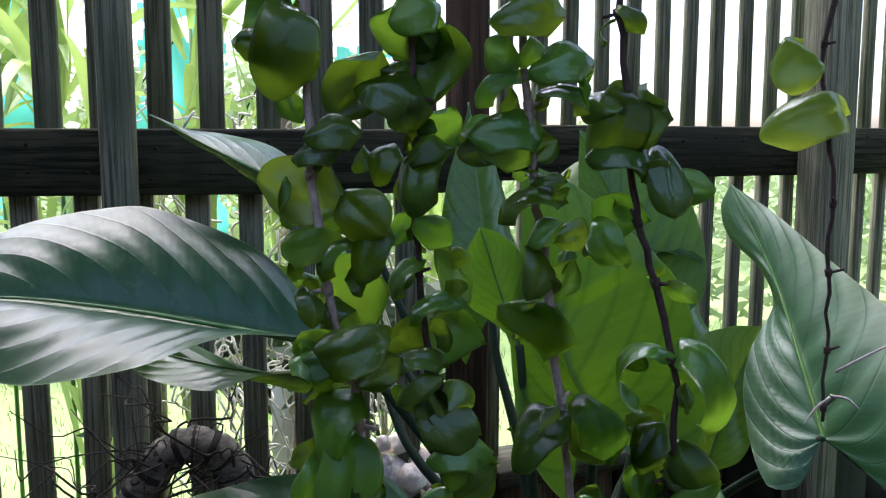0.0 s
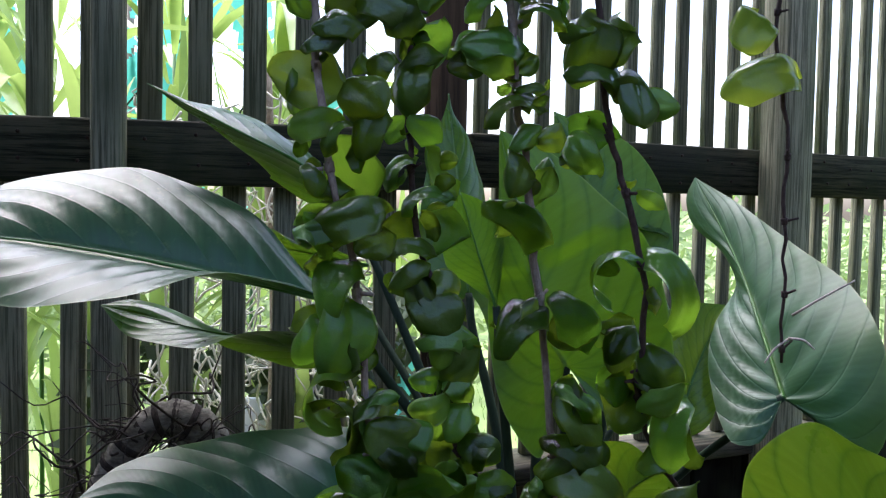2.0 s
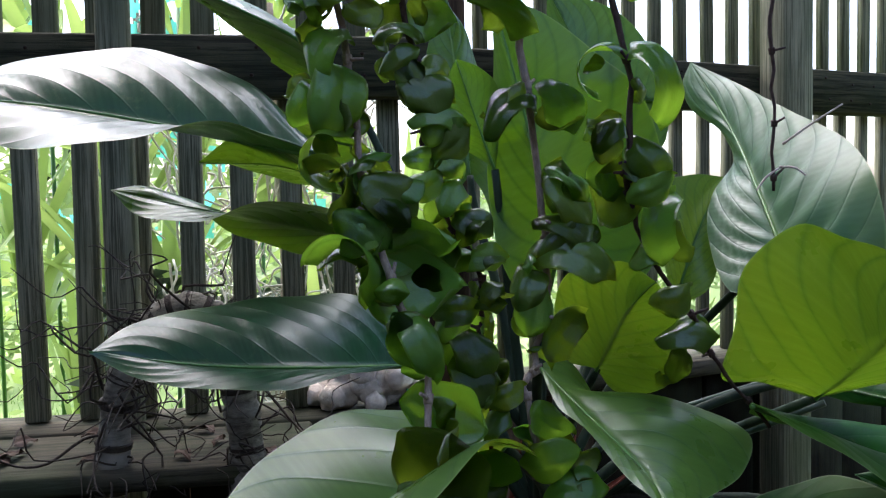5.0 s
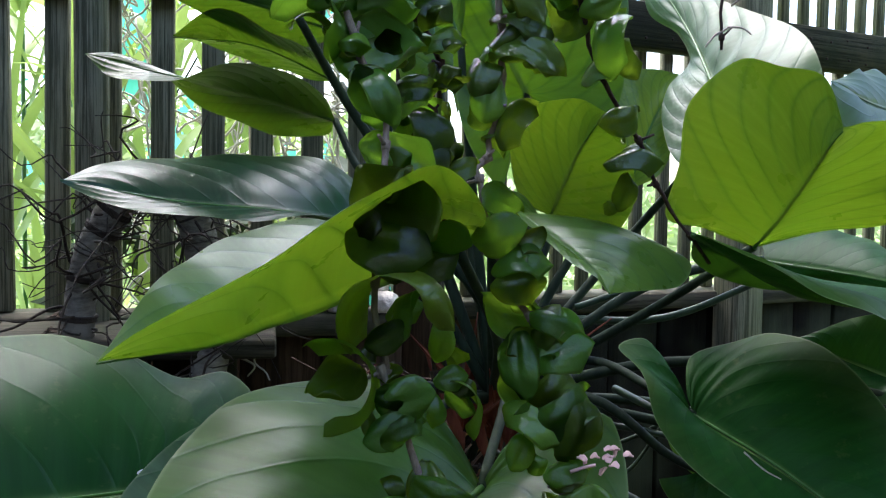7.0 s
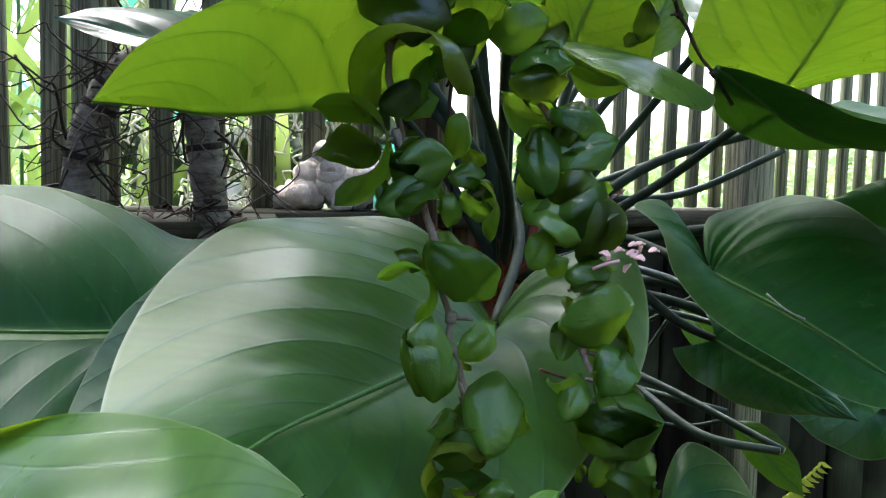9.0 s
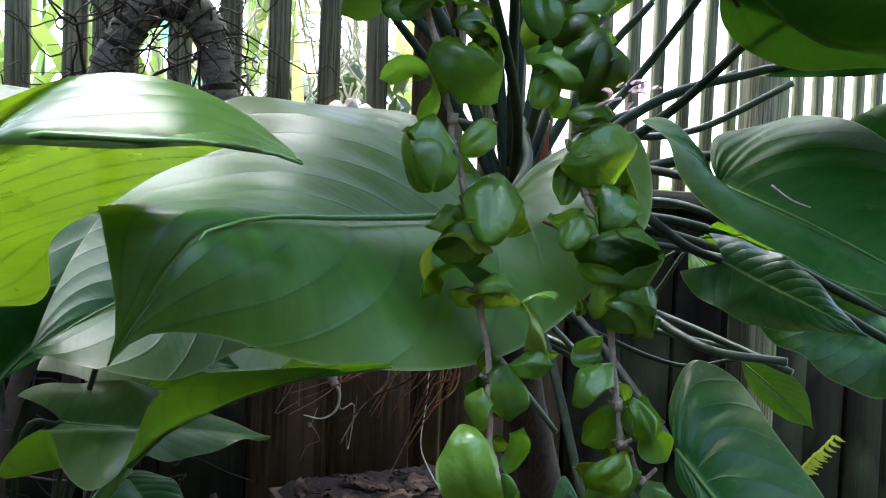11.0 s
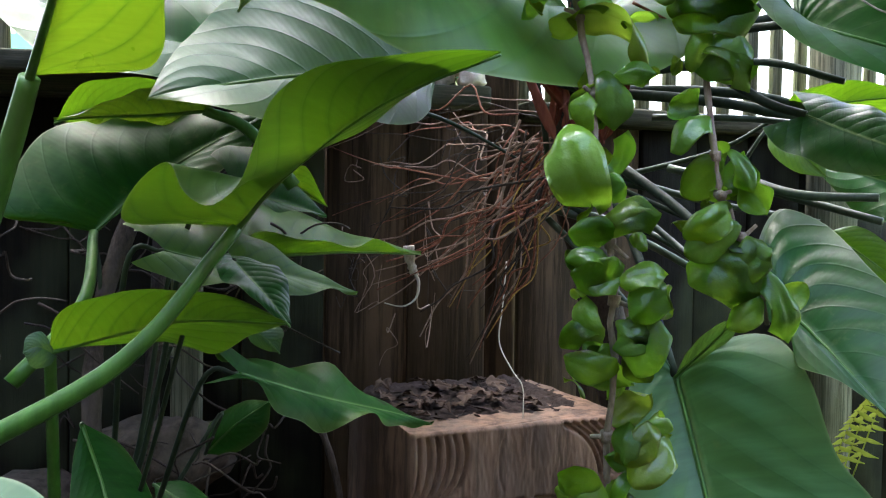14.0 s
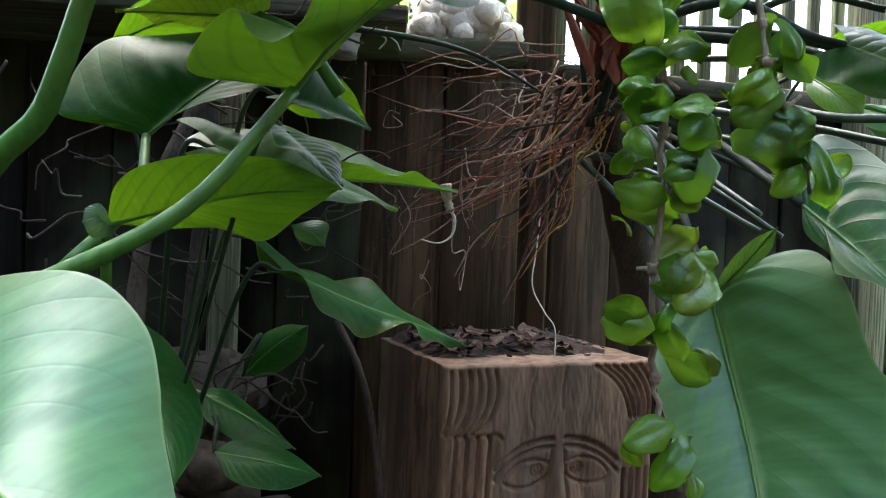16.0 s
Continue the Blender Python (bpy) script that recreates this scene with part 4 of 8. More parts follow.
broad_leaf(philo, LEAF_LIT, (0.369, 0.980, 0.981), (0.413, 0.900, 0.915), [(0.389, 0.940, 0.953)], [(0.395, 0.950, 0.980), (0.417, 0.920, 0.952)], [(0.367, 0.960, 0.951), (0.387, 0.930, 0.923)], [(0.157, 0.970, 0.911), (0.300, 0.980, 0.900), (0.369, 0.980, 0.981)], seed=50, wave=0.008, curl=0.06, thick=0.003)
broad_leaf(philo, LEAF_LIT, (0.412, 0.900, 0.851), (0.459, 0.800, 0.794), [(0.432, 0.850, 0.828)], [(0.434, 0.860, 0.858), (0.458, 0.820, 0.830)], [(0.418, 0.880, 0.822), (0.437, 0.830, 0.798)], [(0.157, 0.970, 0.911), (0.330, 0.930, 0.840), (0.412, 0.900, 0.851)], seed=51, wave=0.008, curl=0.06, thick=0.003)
broad_leaf(climber, LEAF_FRONT_LIT, (-0.342, 0.260, 0.668), (-0.139, 0.180, 0.591), [(-0.229, 0.175, 0.662), (-0.177, 0.155, 0.637)], [(-0.333, 0.270, 0.707), (-0.286, 0.262, 0.725), (-0.267, 0.260, 0.731), (-0.231, 0.258, 0.736), (-0.210, 0.256, 0.730), (-0.187, 0.248, 0.710), (-0.176, 0.238, 0.686), (-0.171, 0.230, 0.668), (-0.159, 0.215, 0.642), (-0.147, 0.200, 0.617)], [(-0.264, 0.160, 0.647), (-0.208, 0.130, 0.621), (-0.162, 0.140, 0.599)], [(-0.450, 0.800, 0.350), (-0.430, 0.560, 0.520), (-0.342, 0.260, 0.668)], seed=30, wave=0.003, curl=0.05, rib=0.0022)
# small lobes whose pale colour stands in for caught sky glare
broad_leaf(climber, LEAF_PALE, (-0.314, 0.490, 0.754), (-0.331, 0.475, 0.759), [(-0.322, 0.480, 0.762)], [(-0.322, 0.485, 0.772), (-0.331, 0.480, 0.769)], [(-0.318, 0.485, 0.747), (-0.326, 0.478, 0.747)], None, seed=52, wave=0.004, curl=0.1, thick=0.0025)
broad_leaf(climber, LEAF_PALE, (-0.201, 0.600, 0.762), (-0.167, 0.580, 0.745), [(-0.182, 0.585, 0.757)], [(-0.180, 0.595, 0.767), (-0.166, 0.585, 0.763)], [(-0.197, 0.600, 0.751), (-0.181, 0.590, 0.745)], None, seed=53, wave=0.004, curl=0.1, thick=0.0025)

big_leaf(philo, LEAF_DARK, (0.341, 0.780, 0.974), (0.459, 0.700, 0.910), (0.029, 0.019, 0.030), (-0.030, -0.014, -0.037), [(0.130, 0.930, 1.020), (0.236, 0.855, 1.037), (0.308, 0.803, 0.989), (0.341, 0.780, 0.974)], seed=12, lobe=0.15)
big_leaf(philo, LEAF, (0.059, 1.020, 1.443), (0.033, 1.100, 1.702), (-0.057, -0.005, -0.004), (0.052, 0.042, -0.008), [(0.130, 0.930, 1.020), (0.094, 0.975, 1.272), (0.065, 1.007, 1.393), (0.059, 1.020, 1.443)], seed=20, lobe=0.15)
big_leaf(philo, LEAF_YOUNG, (0.145, 0.970, 1.544), (0.290, 0.950, 1.523), (0.023, 0.069, 0.091), (-0.009, -0.064, 0.002), [(0.130, 0.930, 1.020), (0.137, 0.950, 1.322), (0.115, 0.972, 1.523), (0.145, 0.970, 1.544)], seed=21, lobe=0.15, wave=0.06)
big_leaf(philo, LEAF, (0.303, 1.080, 1.364), (0.287, 1.140, 1.541), (0.060, 0.034, -0.006), (-0.060, -0.055, 0.013), [(0.130, 0.930, 1.020), (0.216, 1.005, 1.232), (0.296, 1.063, 1.319), (0.303, 1.080, 1.364)], seed=22, lobe=0.15)
big_leaf(philo, LEAF_SHADED, (0.443, 0.870, 1.200), (0.572, 0.700, 1.179), (0.066, 0.045, 0.042), (-0.000, 0.001, -0.014), [(0.130, 0.930, 1.020), (0.286, 0.900, 1.150), (0.409, 0.897, 1.194), (0.443, 0.870, 1.200)], seed=24, lobe=0.2)
big_leaf(philo, LEAF_DARK, (0.549, 0.700, 1.076), (0.447, 0.800, 1.116), (0.019, -0.009, 0.070), (-0.026, -0.021, -0.014), [(0.130, 0.930, 1.020), (0.340, 0.815, 1.088), (0.549, 0.691, 1.065), (0.549, 0.700, 1.076)], seed=25, lobe=0.2)
big_leaf(philo, LEAF_DARK, (0.596, 0.920, 0.917), (0.434, 0.950, 1.011), (0.027, 0.014, 0.042), (-0.020, -0.012, -0.031), [(0.130, 0.930, 1.020), (0.363, 0.925, 1.009), (0.598, 0.916, 0.908), (0.596, 0.920, 0.917)], seed=28, lobe=0.15, wave=0.06)
big_leaf(philo, LEAF_DARK, (0.588, 0.880, 0.878), (0.407, 0.970, 0.945), (0.010, 0.000, 0.027), (-0.038, -0.038, -0.053), [(0.130, 0.930, 1.020), (0.359, 0.905, 0.989), (0.591, 0.870, 0.876), (0.588, 0.880, 0.878)], seed=29, lobe=0.15, wave=0.05)
big_leaf(climber, LEAF_LIT, (-0.286, 0.750, 0.819), (-0.072, 0.990, 0.816), (-0.064, 0.057, 0.065), (0.027, -0.024, 0.020), [(-0.450, 0.800, 0.350), (-0.368, 0.775, 0.585), (-0.314, 0.730, 0.796), (-0.286, 0.750, 0.819)], seed=33, thick=0.0026, lobe=0.1)
big_leaf(climber, LEAF_LIT, (-0.273, 0.600, 0.829), (-0.123, 0.745, 0.783), (-0.016, 0.028, 0.036), (0.020, -0.026, -0.020), [(-0.450, 0.800, 0.350), (-0.362, 0.700, 0.589), (-0.303, 0.590, 0.811), (-0.273, 0.600, 0.829)], seed=34, thick=0.0026, lobe=0.1)
big_leaf(climber, LEAF_SHADED, (-0.227, 0.650, 0.883), (-0.148, 0.700, 0.861), (-0.014, 0.046, 0.053), (0.013, -0.024, -0.007), [(-0.450, 0.800, 0.350), (-0.338, 0.725, 0.617), (-0.262, 0.642, 0.864), (-0.227, 0.650, 0.883)], seed=35, thick=0.0026, lobe=0.15)
big_leaf(climber, LEAF_SHADED, (-0.213, 0.620, 0.719), (-0.047, 0.800, 0.635), (-0.041, 0.051, 0.029), (0.018, -0.026, -0.019), [(-0.450, 0.800, 0.350), (-0.332, 0.710, 0.535), (-0.244, 0.608, 0.711), (-0.213, 0.620, 0.719)], seed=36, thick=0.0026, lobe=0.1, wave=0.06)
big_leaf(climber, LEAF_YOUNG, (-0.245, 0.620, 0.952), (-0.345, 0.550, 0.935), (0.018, -0.031, 0.021), (-0.036, 0.050, 0.003), [(-0.173, 0.660, 0.888), (-0.210, 0.640, 0.937), (-0.245, 0.620, 0.952)], seed=41, lobe=0.05)
big_leaf(climber, LEAF_DARK, (-0.173, 0.460, 0.828), (-0.125, 0.420, 0.789), (0.019, 0.019, 0.004), (-0.013, -0.020, 0.004), [(-0.450, 0.800, 0.350), (-0.311, 0.630, 0.589), (-0.206, 0.493, 0.821), (-0.173, 0.460, 0.828)], seed=42, thick=0.002, lobe=0.05)


# ---- hanging vines with curled leaves ----
def curled_leaf(seed, bend, cup, pinch, mat):
    """A thick round little leaf, one metre long, domed and curled along its length and across; its middle at the origin."""
    rng = random.Random(seed)
    bm = bmesh.new()
    uvl = bm.loops.layers.uv.new("UVMap")
    nu, nv = 20, 8
    rows = []
    pos, ang = Vector((0, 0, 0)), -bend * 0.5
    tw = rng.uniform(-0.45, 0.45)
    ph = rng.uniform(0, 6.28)
    arc = 1.0 if abs(bend) < 0.3 else (bend / 2) / math.sin(min(1.5, abs(bend) / 2)) * (1 if bend > 0 else -1)
    for i in range(nu + 1):
        u = i / nu
        if i:
            ang += bend / nu
            pos = pos + Vector((0, math.cos(ang), -math.sin(ang))) * (min(arc, 1.6) / nu)
        w = 0.43 * max(0.012, 1 - abs(2 * u - 0.95) ** 2.3 / 1.12) ** 0.64
        up = Vector((0, math.sin(ang), math.cos(ang)))
        row = []
        for j in range(-nv, nv + 1):
            v = j / nv
            a = cup * v * (0.75 + 0.2 * v * v + 0.2 * math.sin(3 * u + ph))
            rad = w / max(0.35, abs(math.sin(min(1.45, abs(cup)))))
            q = pos + Vector((math.sin(a) * rad, 0, 0)) - up * ((1 - math.cos(a)) * rad * (1 if cup > 0 else -1))
            q -= up * (0.062 * pinch * math.exp(-((v * 3.2) ** 2)) * math.sin(math.pi * u))
            q += up * (0.12 * abs(v) ** 3 * math.sin(5 * u + ph + (2 if v > 0 else 0)))
            q += up * 0.034 * noise.noise(q * 3.4 + Vector((seed, 0, 0)))
            row.append(Matrix.Rotation(tw * (u - 0.5), 3, "Y") @ q)
        rows.append(row)
    mid = sum((q for r in rows for q in r), Vector()) / ((nu + 1) * (2 * nv + 1))
    rows = [[bm.verts.new(q - mid) for q in r] for r in rows]
    for i in range(nu):
        for j in range(2 * nv):
            f = bm.faces.new((rows[i][j], rows[i][j + 1], rows[i + 1][j + 1], rows[i + 1][j]))
            for lp, (a, b) in zip(f.loops, ((i, j), (i, j + 1), (i + 1, j + 1), (i + 1, j))):
                lp[uvl].uv = (a / nu, b / (2 * nv))
    bmesh.ops.solidify(bm, geom=bm.faces[:], thickness=0.028)
    return mesh_of("leaf", bm, mat)


SHAPES = ((1.8, 0.9, 0.8), (2.6, 1.0, 0.6), (1.5, 1.1, 1.0), (3.9, 0.55, 0.3), (2.4, 0.7, 0.5), (3.0, 0.85, 0.6), (1.2, 0.9, 1.2), (1.9, 1.1, -0.6))
CURLS = [[curled_leaf(11 + k, b, c, p, m) for k, (b, c, p) in enumerate(SHAPES)] for m in WAXES]


def vine_leaf(owner, at, turn, size, shape, hue):
    """One leaf, its middle at a place; turn in degrees."""
    if hue == 0 and random.random() < 0.3:
        hue = 1
    ob = new("leaf", CURLS[hue][shape])
    ob.parent = owner
    ob.matrix_basis = pose(*(Vector(at) - owner.location), *turn) @ Matrix.Diagonal((size * (0.82 + 0.3 * random.random()), size * 1.08, size, 1))
    return ob


def vine(label, pts, thick, bark, seed):
    """A hanging stem with thickened nodes."""
    rng = random.Random(seed)
    x, y, z = pts[0]
    line = curve_points([(x, y, 2.385), (x, y, 2.16), (x, y, 1.95)] + pts, 5)
    root = thing("hanging_vine", label, "vine", line[0], group="hanging vines")
    fine = [p + Vector((rng.uniform(-1, 1), rng.uniform(-1, 1), 0)) * 0.0018 for p in line]
    bm = tube(bmesh.new(), fine, thick, thick * 0.6, 8, 0.35, seed)
    for i in range(3, len(fine) - 1, 4):
        d = (fine[i + 1] - fine[i]).normalized()
        tube(bm, [fine[i] + d * s for s in (-0.003, -0.001, 0.001, 0.003)], thick * 1.22, thick * 1.05, 8)
        out = Vector((rng.uniform(-1, 1), rng.uniform(-1, 0.4), rng.uniform(-0.3, 0.6))).normalized()
        tube(bm, [fine[i], fine[i] + out * 0.005, fine[i] + out * rng.uniform(0.008, 0.014)], thick * 0.55, thick * 0.4, 6)
    part("stem", bm, bark, root)
    return root


def flower_cluster(owner, at):
    rng = random.Random(77)
    at = Vector(at)
    head = part("flower", tube(bmesh.new(), [at + Vector((-0.016, 0.004, -0.006)), at + Vector((-0.008, 0.001, -0.002)), at], 0.0012, 0.001, 6), PINK, owner, "small faded pink flower cluster")
    for k in range(11):
        p = at + Vector((rng.gauss(0.004, 0.006), rng.gauss(0, 0.004), rng.gauss(0.003, 0.005)))
        d = Vector((rng.gauss(0, 1), rng.gauss(-0.4, 1), rng.gauss(0.4, 1))).normalized() * 0.007
        side = d.orthogonal().normalized() * 0.0028
        bm = leaf_blade(p, p + d, side, -side, lobe=0.0, wave=0.05, curl=0.4, seed=k, nu=6, nv=2)
        part("petal", mesh_of("petal", bm, PINK, PINK), PINK, head)


def hanging_cloth(x0, x1, z0, z1, y):
    root = thing("cloth", "folded turquoise cloth hung on a stake behind the slats", "cloth", ((x0 + x1) / 2, y, 0))
    bm = bmesh.new()
    g = [[bm.verts.new((x0 + (x1 - x0) * i / 16 + 0.004 * math.sin(j * 0.8 + i), y + 0.012 * math.sin(i * 1.3 + 0.25 * j), z0 + (z1 - z0) * j / 14 + 0.01 * math.sin(i * 0.7))) for i in range(17)] for j in range(15)]
    for j in range(14):
        for i in range(16):
            bm.faces.new((g[j][i], g[j][i + 1], g[j + 1][i + 1], g[j + 1][i]))
    part("sheet", bm, NET, root)
    part("stake", tube(bmesh.new(), [Vector(((x0 + x1) / 2, y + 0.03, z)) for z in (0.0, z1 * 0.5, z1)], 0.009, 0.009, 8), STEM_GREY, root)


v_s1 = vine("long hanging vine of curled waxy green leaves", [(-0.071, 0.470, 1.769), (-0.073, 0.470, 1.672), (-0.068, 0.460, 1.606), (-0.048, 0.450, 1.517), (-0.037, 0.445, 1.431), (-0.028, 0.435, 1.397), (-0.013, 0.425, 1.346), (0.002, 0.420, 1.313), (-0.006, 0.390, 1.213), (0.005, 0.379, 1.152), (0.001, 0.375, 1.166), (0.022, 0.365, 1.108), (0.030, 0.355, 1.066), (0.042, 0.345, 1.010), (0.052, 0.339, 0.948), (0.056, 0.315, 0.898), (0.063, 0.308, 0.848), (0.064, 0.305, 0.807), (0.066, 0.320, 0.708), (0.073, 0.325, 0.664), (0.087, 0.330, 0.622)], 0.0028, STEM_GREY, 7)
v_s2 = vine("hanging vine of tightly curled dark green leaves", [(-0.021, 0.520, 1.782), (-0.016, 0.510, 1.658), (-0.016, 0.505, 1.602), (-0.010, 0.504, 1.534), (0.002, 0.500, 1.490), (0.000, 0.500, 1.452), (0.011, 0.495, 1.410), (0.035, 0.490, 1.368), (0.036, 0.485, 1.326), (0.043, 0.480, 1.273), (0.035, 0.470, 1.167), (0.041, 0.460, 1.114)], 0.0025, STEM_BROWN, 14)
v_s3 = vine("hanging vine on a grey stem with sparse curled leaves", [(0.047, 0.530, 1.784), (0.051, 0.520, 1.651), (0.059, 0.520, 1.600), (0.070, 0.520, 1.516), (0.085, 0.515, 1.385), (0.083, 0.510, 1.398), (0.083, 0.505, 1.355), (0.074, 0.503, 1.300), (0.066, 0.490, 1.279), (0.085, 0.483, 1.214), (0.111, 0.465, 1.160), (0.122, 0.445, 1.086), (0.123, 0.440, 1.031), (0.133, 0.420, 1.005), (0.140, 0.405, 0.923), (0.142, 0.400, 0.878), (0.143, 0.410, 0.883), (0.167, 0.412, 0.840), (0.181, 0.417, 0.795)], 0.003, STEM_GREY, 21)
v_s4 = vine("bare dark vine stem with a few curled leaves", [(0.112, 0.550, 1.779), (0.112, 0.550, 1.718), (0.120, 0.540, 1.623), (0.131, 0.540, 1.573), (0.148, 0.540, 1.511), (0.151, 0.545, 1.427), (0.150, 0.550, 1.432), (0.165, 0.565, 1.377), (0.213, 0.600, 1.317), (0.244, 0.630, 1.271), (0.298, 0.656, 1.209)], 0.0028, STEM_BROWN, 28)
v_s5 = vine("thin bare hanging vine with two yellow-green leaves", [(0.321, 0.720, 1.793), (0.312, 0.720, 1.716), (0.320, 0.710, 1.629), (0.322, 0.710, 1.559), (0.323, 0.710, 1.477), (0.323, 0.710, 1.415)], 0.0026, STEM_BROWN, 35)
vine_leaf(v_s1, (-0.083, 0.460, 1.700), (92, 11, 18), 0.049, 5, 0)
vine_leaf(v_s1, (-0.094, 0.464, 1.701), (-75, 78, -158), 0.032, 5, 0)
vine_leaf(v_s1, (-0.093, 0.476, 1.718), (123, -25, 155), 0.034, 4, 1)
vine_leaf(v_s1, (-0.080, 0.480, 1.722), (-86, -36, -120), 0.020, 5, 0)
vine_leaf(v_s1, (-0.084, 0.476, 1.671), (-117, -20, 37), 0.025, 2, 1)
vine_leaf(v_s1, (-0.091, 0.483, 1.685), (114, 70, 122), 0.012, 4, 0)
vine_leaf(v_s1, (-0.057, 0.457, 1.656), (16, 57, -53), 0.031, 7, 0)
vine_leaf(v_s1, (-0.059, 0.465, 1.654), (-96, -38, 107), 0.016, 7, 0)
vine_leaf(v_s1, (-0.067, 0.456, 1.646), (26, 57, -72), 0.027, 7, 0)
vine_leaf(v_s1, (-0.071, 0.472, 1.636), (-31, -47, 47), 0.016, 5, 0)
vine_leaf(v_s1, (-0.076, 0.469, 1.625), (-134, -70, 39), 0.048, 2, 2)
vine_leaf(v_s1, (-0.087, 0.474, 1.617), (95, 18, -94), 0.029, 2, 1)
vine_leaf(v_s1, (-0.043, 0.451, 1.614), (-57, 50, 177), 0.037, 2, 0)
vine_leaf(v_s1, (-0.036, 0.467, 1.599), (-75, 74, 99), 0.023, 1, 0)
vine_leaf(v_s1, (-0.072, 0.449, 1.596), (84, 79, -18), 0.030, 5, 1)
vine_leaf(v_s1, (-0.079, 0.460, 1.585), (26, -21, -16), 0.018, 5, 0)
vine_leaf(v_s1, (-0.058, 0.448, 1.591), (52, 17, -46), 0.024, 5, 0)
vine_leaf(v_s1, (-0.046, 0.453, 1.577), (85, 15, 169), 0.016, 7, 0)
vine_leaf(v_s1, (-0.038, 0.449, 1.595), (74, 17, -14), 0.036, 0, 0)
vine_leaf(v_s1, (-0.044, 0.465, 1.600), (-107, -47, -22), 0.023, 3, 0)
vine_leaf(v_s1, (-0.049, 0.462, 1.569), (-89, -28, 11), 0.045, 2, 0)
vine_leaf(v_s1, (-0.058, 0.466, 1.561), (9, 43, -29), 0.026, 5, 0)
vine_leaf(v_s1, (-0.070, 0.445, 1.566), (56, 3, 33), 0.024, 7, 0)
vine_leaf(v_s1, (-0.072, 0.460, 1.571), (104, 39, -2), 0.013, 3, 0)
vine_leaf(v_s1, (-0.069, 0.459, 1.543), (50, -52, -133), 0.025, 4, 0)
vine_leaf(v_s1, (-0.065, 0.473, 1.547), (113, 4, 55), 0.017, 4, 0)
vine_leaf(v_s1, (-0.049, 0.442, 1.541), (66, 73, -24), 0.043, 5, 0)
vine_leaf(v_s1, (-0.036, 0.454, 1.527), (143, -59, 168), 0.030, 0, 0)
vine_leaf(v_s1, (-0.069, 0.441, 1.530), (-49, 32, -127), 0.024, 5, 1)
vine_leaf(v_s1, (-0.071, 0.450, 1.540), (-103, -54, 39), 0.014, 6, 0)
vine_leaf(v_s1, (-0.056, 0.439, 1.505), (55, 5, -28), 0.042, 1, 1)
vine_leaf(v_s1, (-0.066, 0.450, 1.515), (22, 45, 149), 0.026, 1, 0)
vine_leaf(v_s1, (-0.051, 0.437, 1.478), (76, 16, 31), 0.049, 5, 1)
vine_leaf(v_s1, (-0.044, 0.442, 1.464), (136, 64, -73), 0.030, 1, 0)
vine_leaf(v_s1, (-0.069, 0.437, 1.472), (87, 28, 25), 0.027, 5, 1)
vine_leaf(v_s1, (-0.072, 0.450, 1.483), (-35, -67, 149), 0.020, 5, 0)
vine_leaf(v_s1, (-0.066, 0.442, 1.534), (30, 68, -64), 0.026, 5, 1)
vine_leaf(v_s1, (-0.055, 0.448, 1.528), (121, -12, 107), 0.014, 2, 0)
vine_leaf(v_s1, (-0.053, 0.438, 1.423), (-56, -3, -92), 0.045, 3, 0)
vine_leaf(v_s1, (-0.052, 0.453, 1.429), (-177, -30, 16), 0.023, 7, 0)
vine_leaf(v_s1, (-0.032, 0.440, 1.430), (79, -3, -92), 0.033, 3, 0)
vine_leaf(v_s1, (-0.039, 0.446, 1.442), (-179, -71, 146), 0.017, 7, 0)
vine_leaf(v_s1, (-0.019, 0.427, 1.408), (-49, 38, -136), 0.029, 7, 0)
vine_leaf(v_s1, (-0.016, 0.436, 1.400), (34, 77, -57), 0.018, 2, 0)
vine_leaf(v_s1, (-0.060, 0.442, 1.442), (78, -2, -89), 0.047, 3, 1)
vine_leaf(v_s1, (-0.058, 0.450, 1.446), (-146, -15, 157), 0.021, 5, 0)
vine_leaf(v_s1, (-0.041, 0.439, 1.424), (78, -2, -89), 0.039, 1, 0)
vine_leaf(v_s1, (-0.029, 0.453, 1.433), (110, 72, -122), 0.021, 7, 0)
vine_leaf(v_s1, (-0.035, 0.424, 1.396), (-65, 51, -133), 0.037, 0, 0)
vine_leaf(v_s1, (-0.030, 0.436, 1.404), (42, 53, -70), 0.029, 6, 0)
vine_leaf(v_s1, (-0.043, 0.427, 1.376), (-32, -2, -89), 0.055, 3, 1)
vine_leaf(v_s1, (-0.047, 0.440, 1.377), (10, -7, 109), 0.029, 5, 0)
vine_leaf(v_s1, (-0.009, 0.434, 1.360), (-166, -69, 81), 0.055, 4, 1)
vine_leaf(v_s1, (0.002, 0.444, 1.362), (117, -15, -40), 0.028, 1, 0)
vine_leaf(v_s1, (-0.019, 0.430, 1.415), (-85, 56, -158), 0.039, 2, 0)
vine_leaf(v_s1, (-0.012, 0.440, 1.420), (-8, 16, -156), 0.030, 1, 0)
vine_leaf(v_s1, (-0.036, 0.424, 1.393), (62, 50, 3), 0.030, 1, 1)
vine_leaf(v_s1, (-0.030, 0.435, 1.408), (-85, 3, -123), 0.016, 0, 0)
vine_leaf(v_s1, (-0.008, 0.439, 1.385), (25, -59, -98), 0.052, 0, 1)
vine_leaf(v_s1, (-0.013, 0.453, 1.391), (83, 24, 162), 0.039, 1, 0)
vine_leaf(v_s1, (-0.019, 0.418, 1.360), (-11, 67, -93), 0.020, 7, 0)
vine_leaf(v_s1, (-0.022, 0.424, 1.353), (2, -19, -121), 0.015, 6, 0)
vine_leaf(v_s1, (-0.003, 0.412, 1.330), (-60, 18, -171), 0.038, 5, 1)
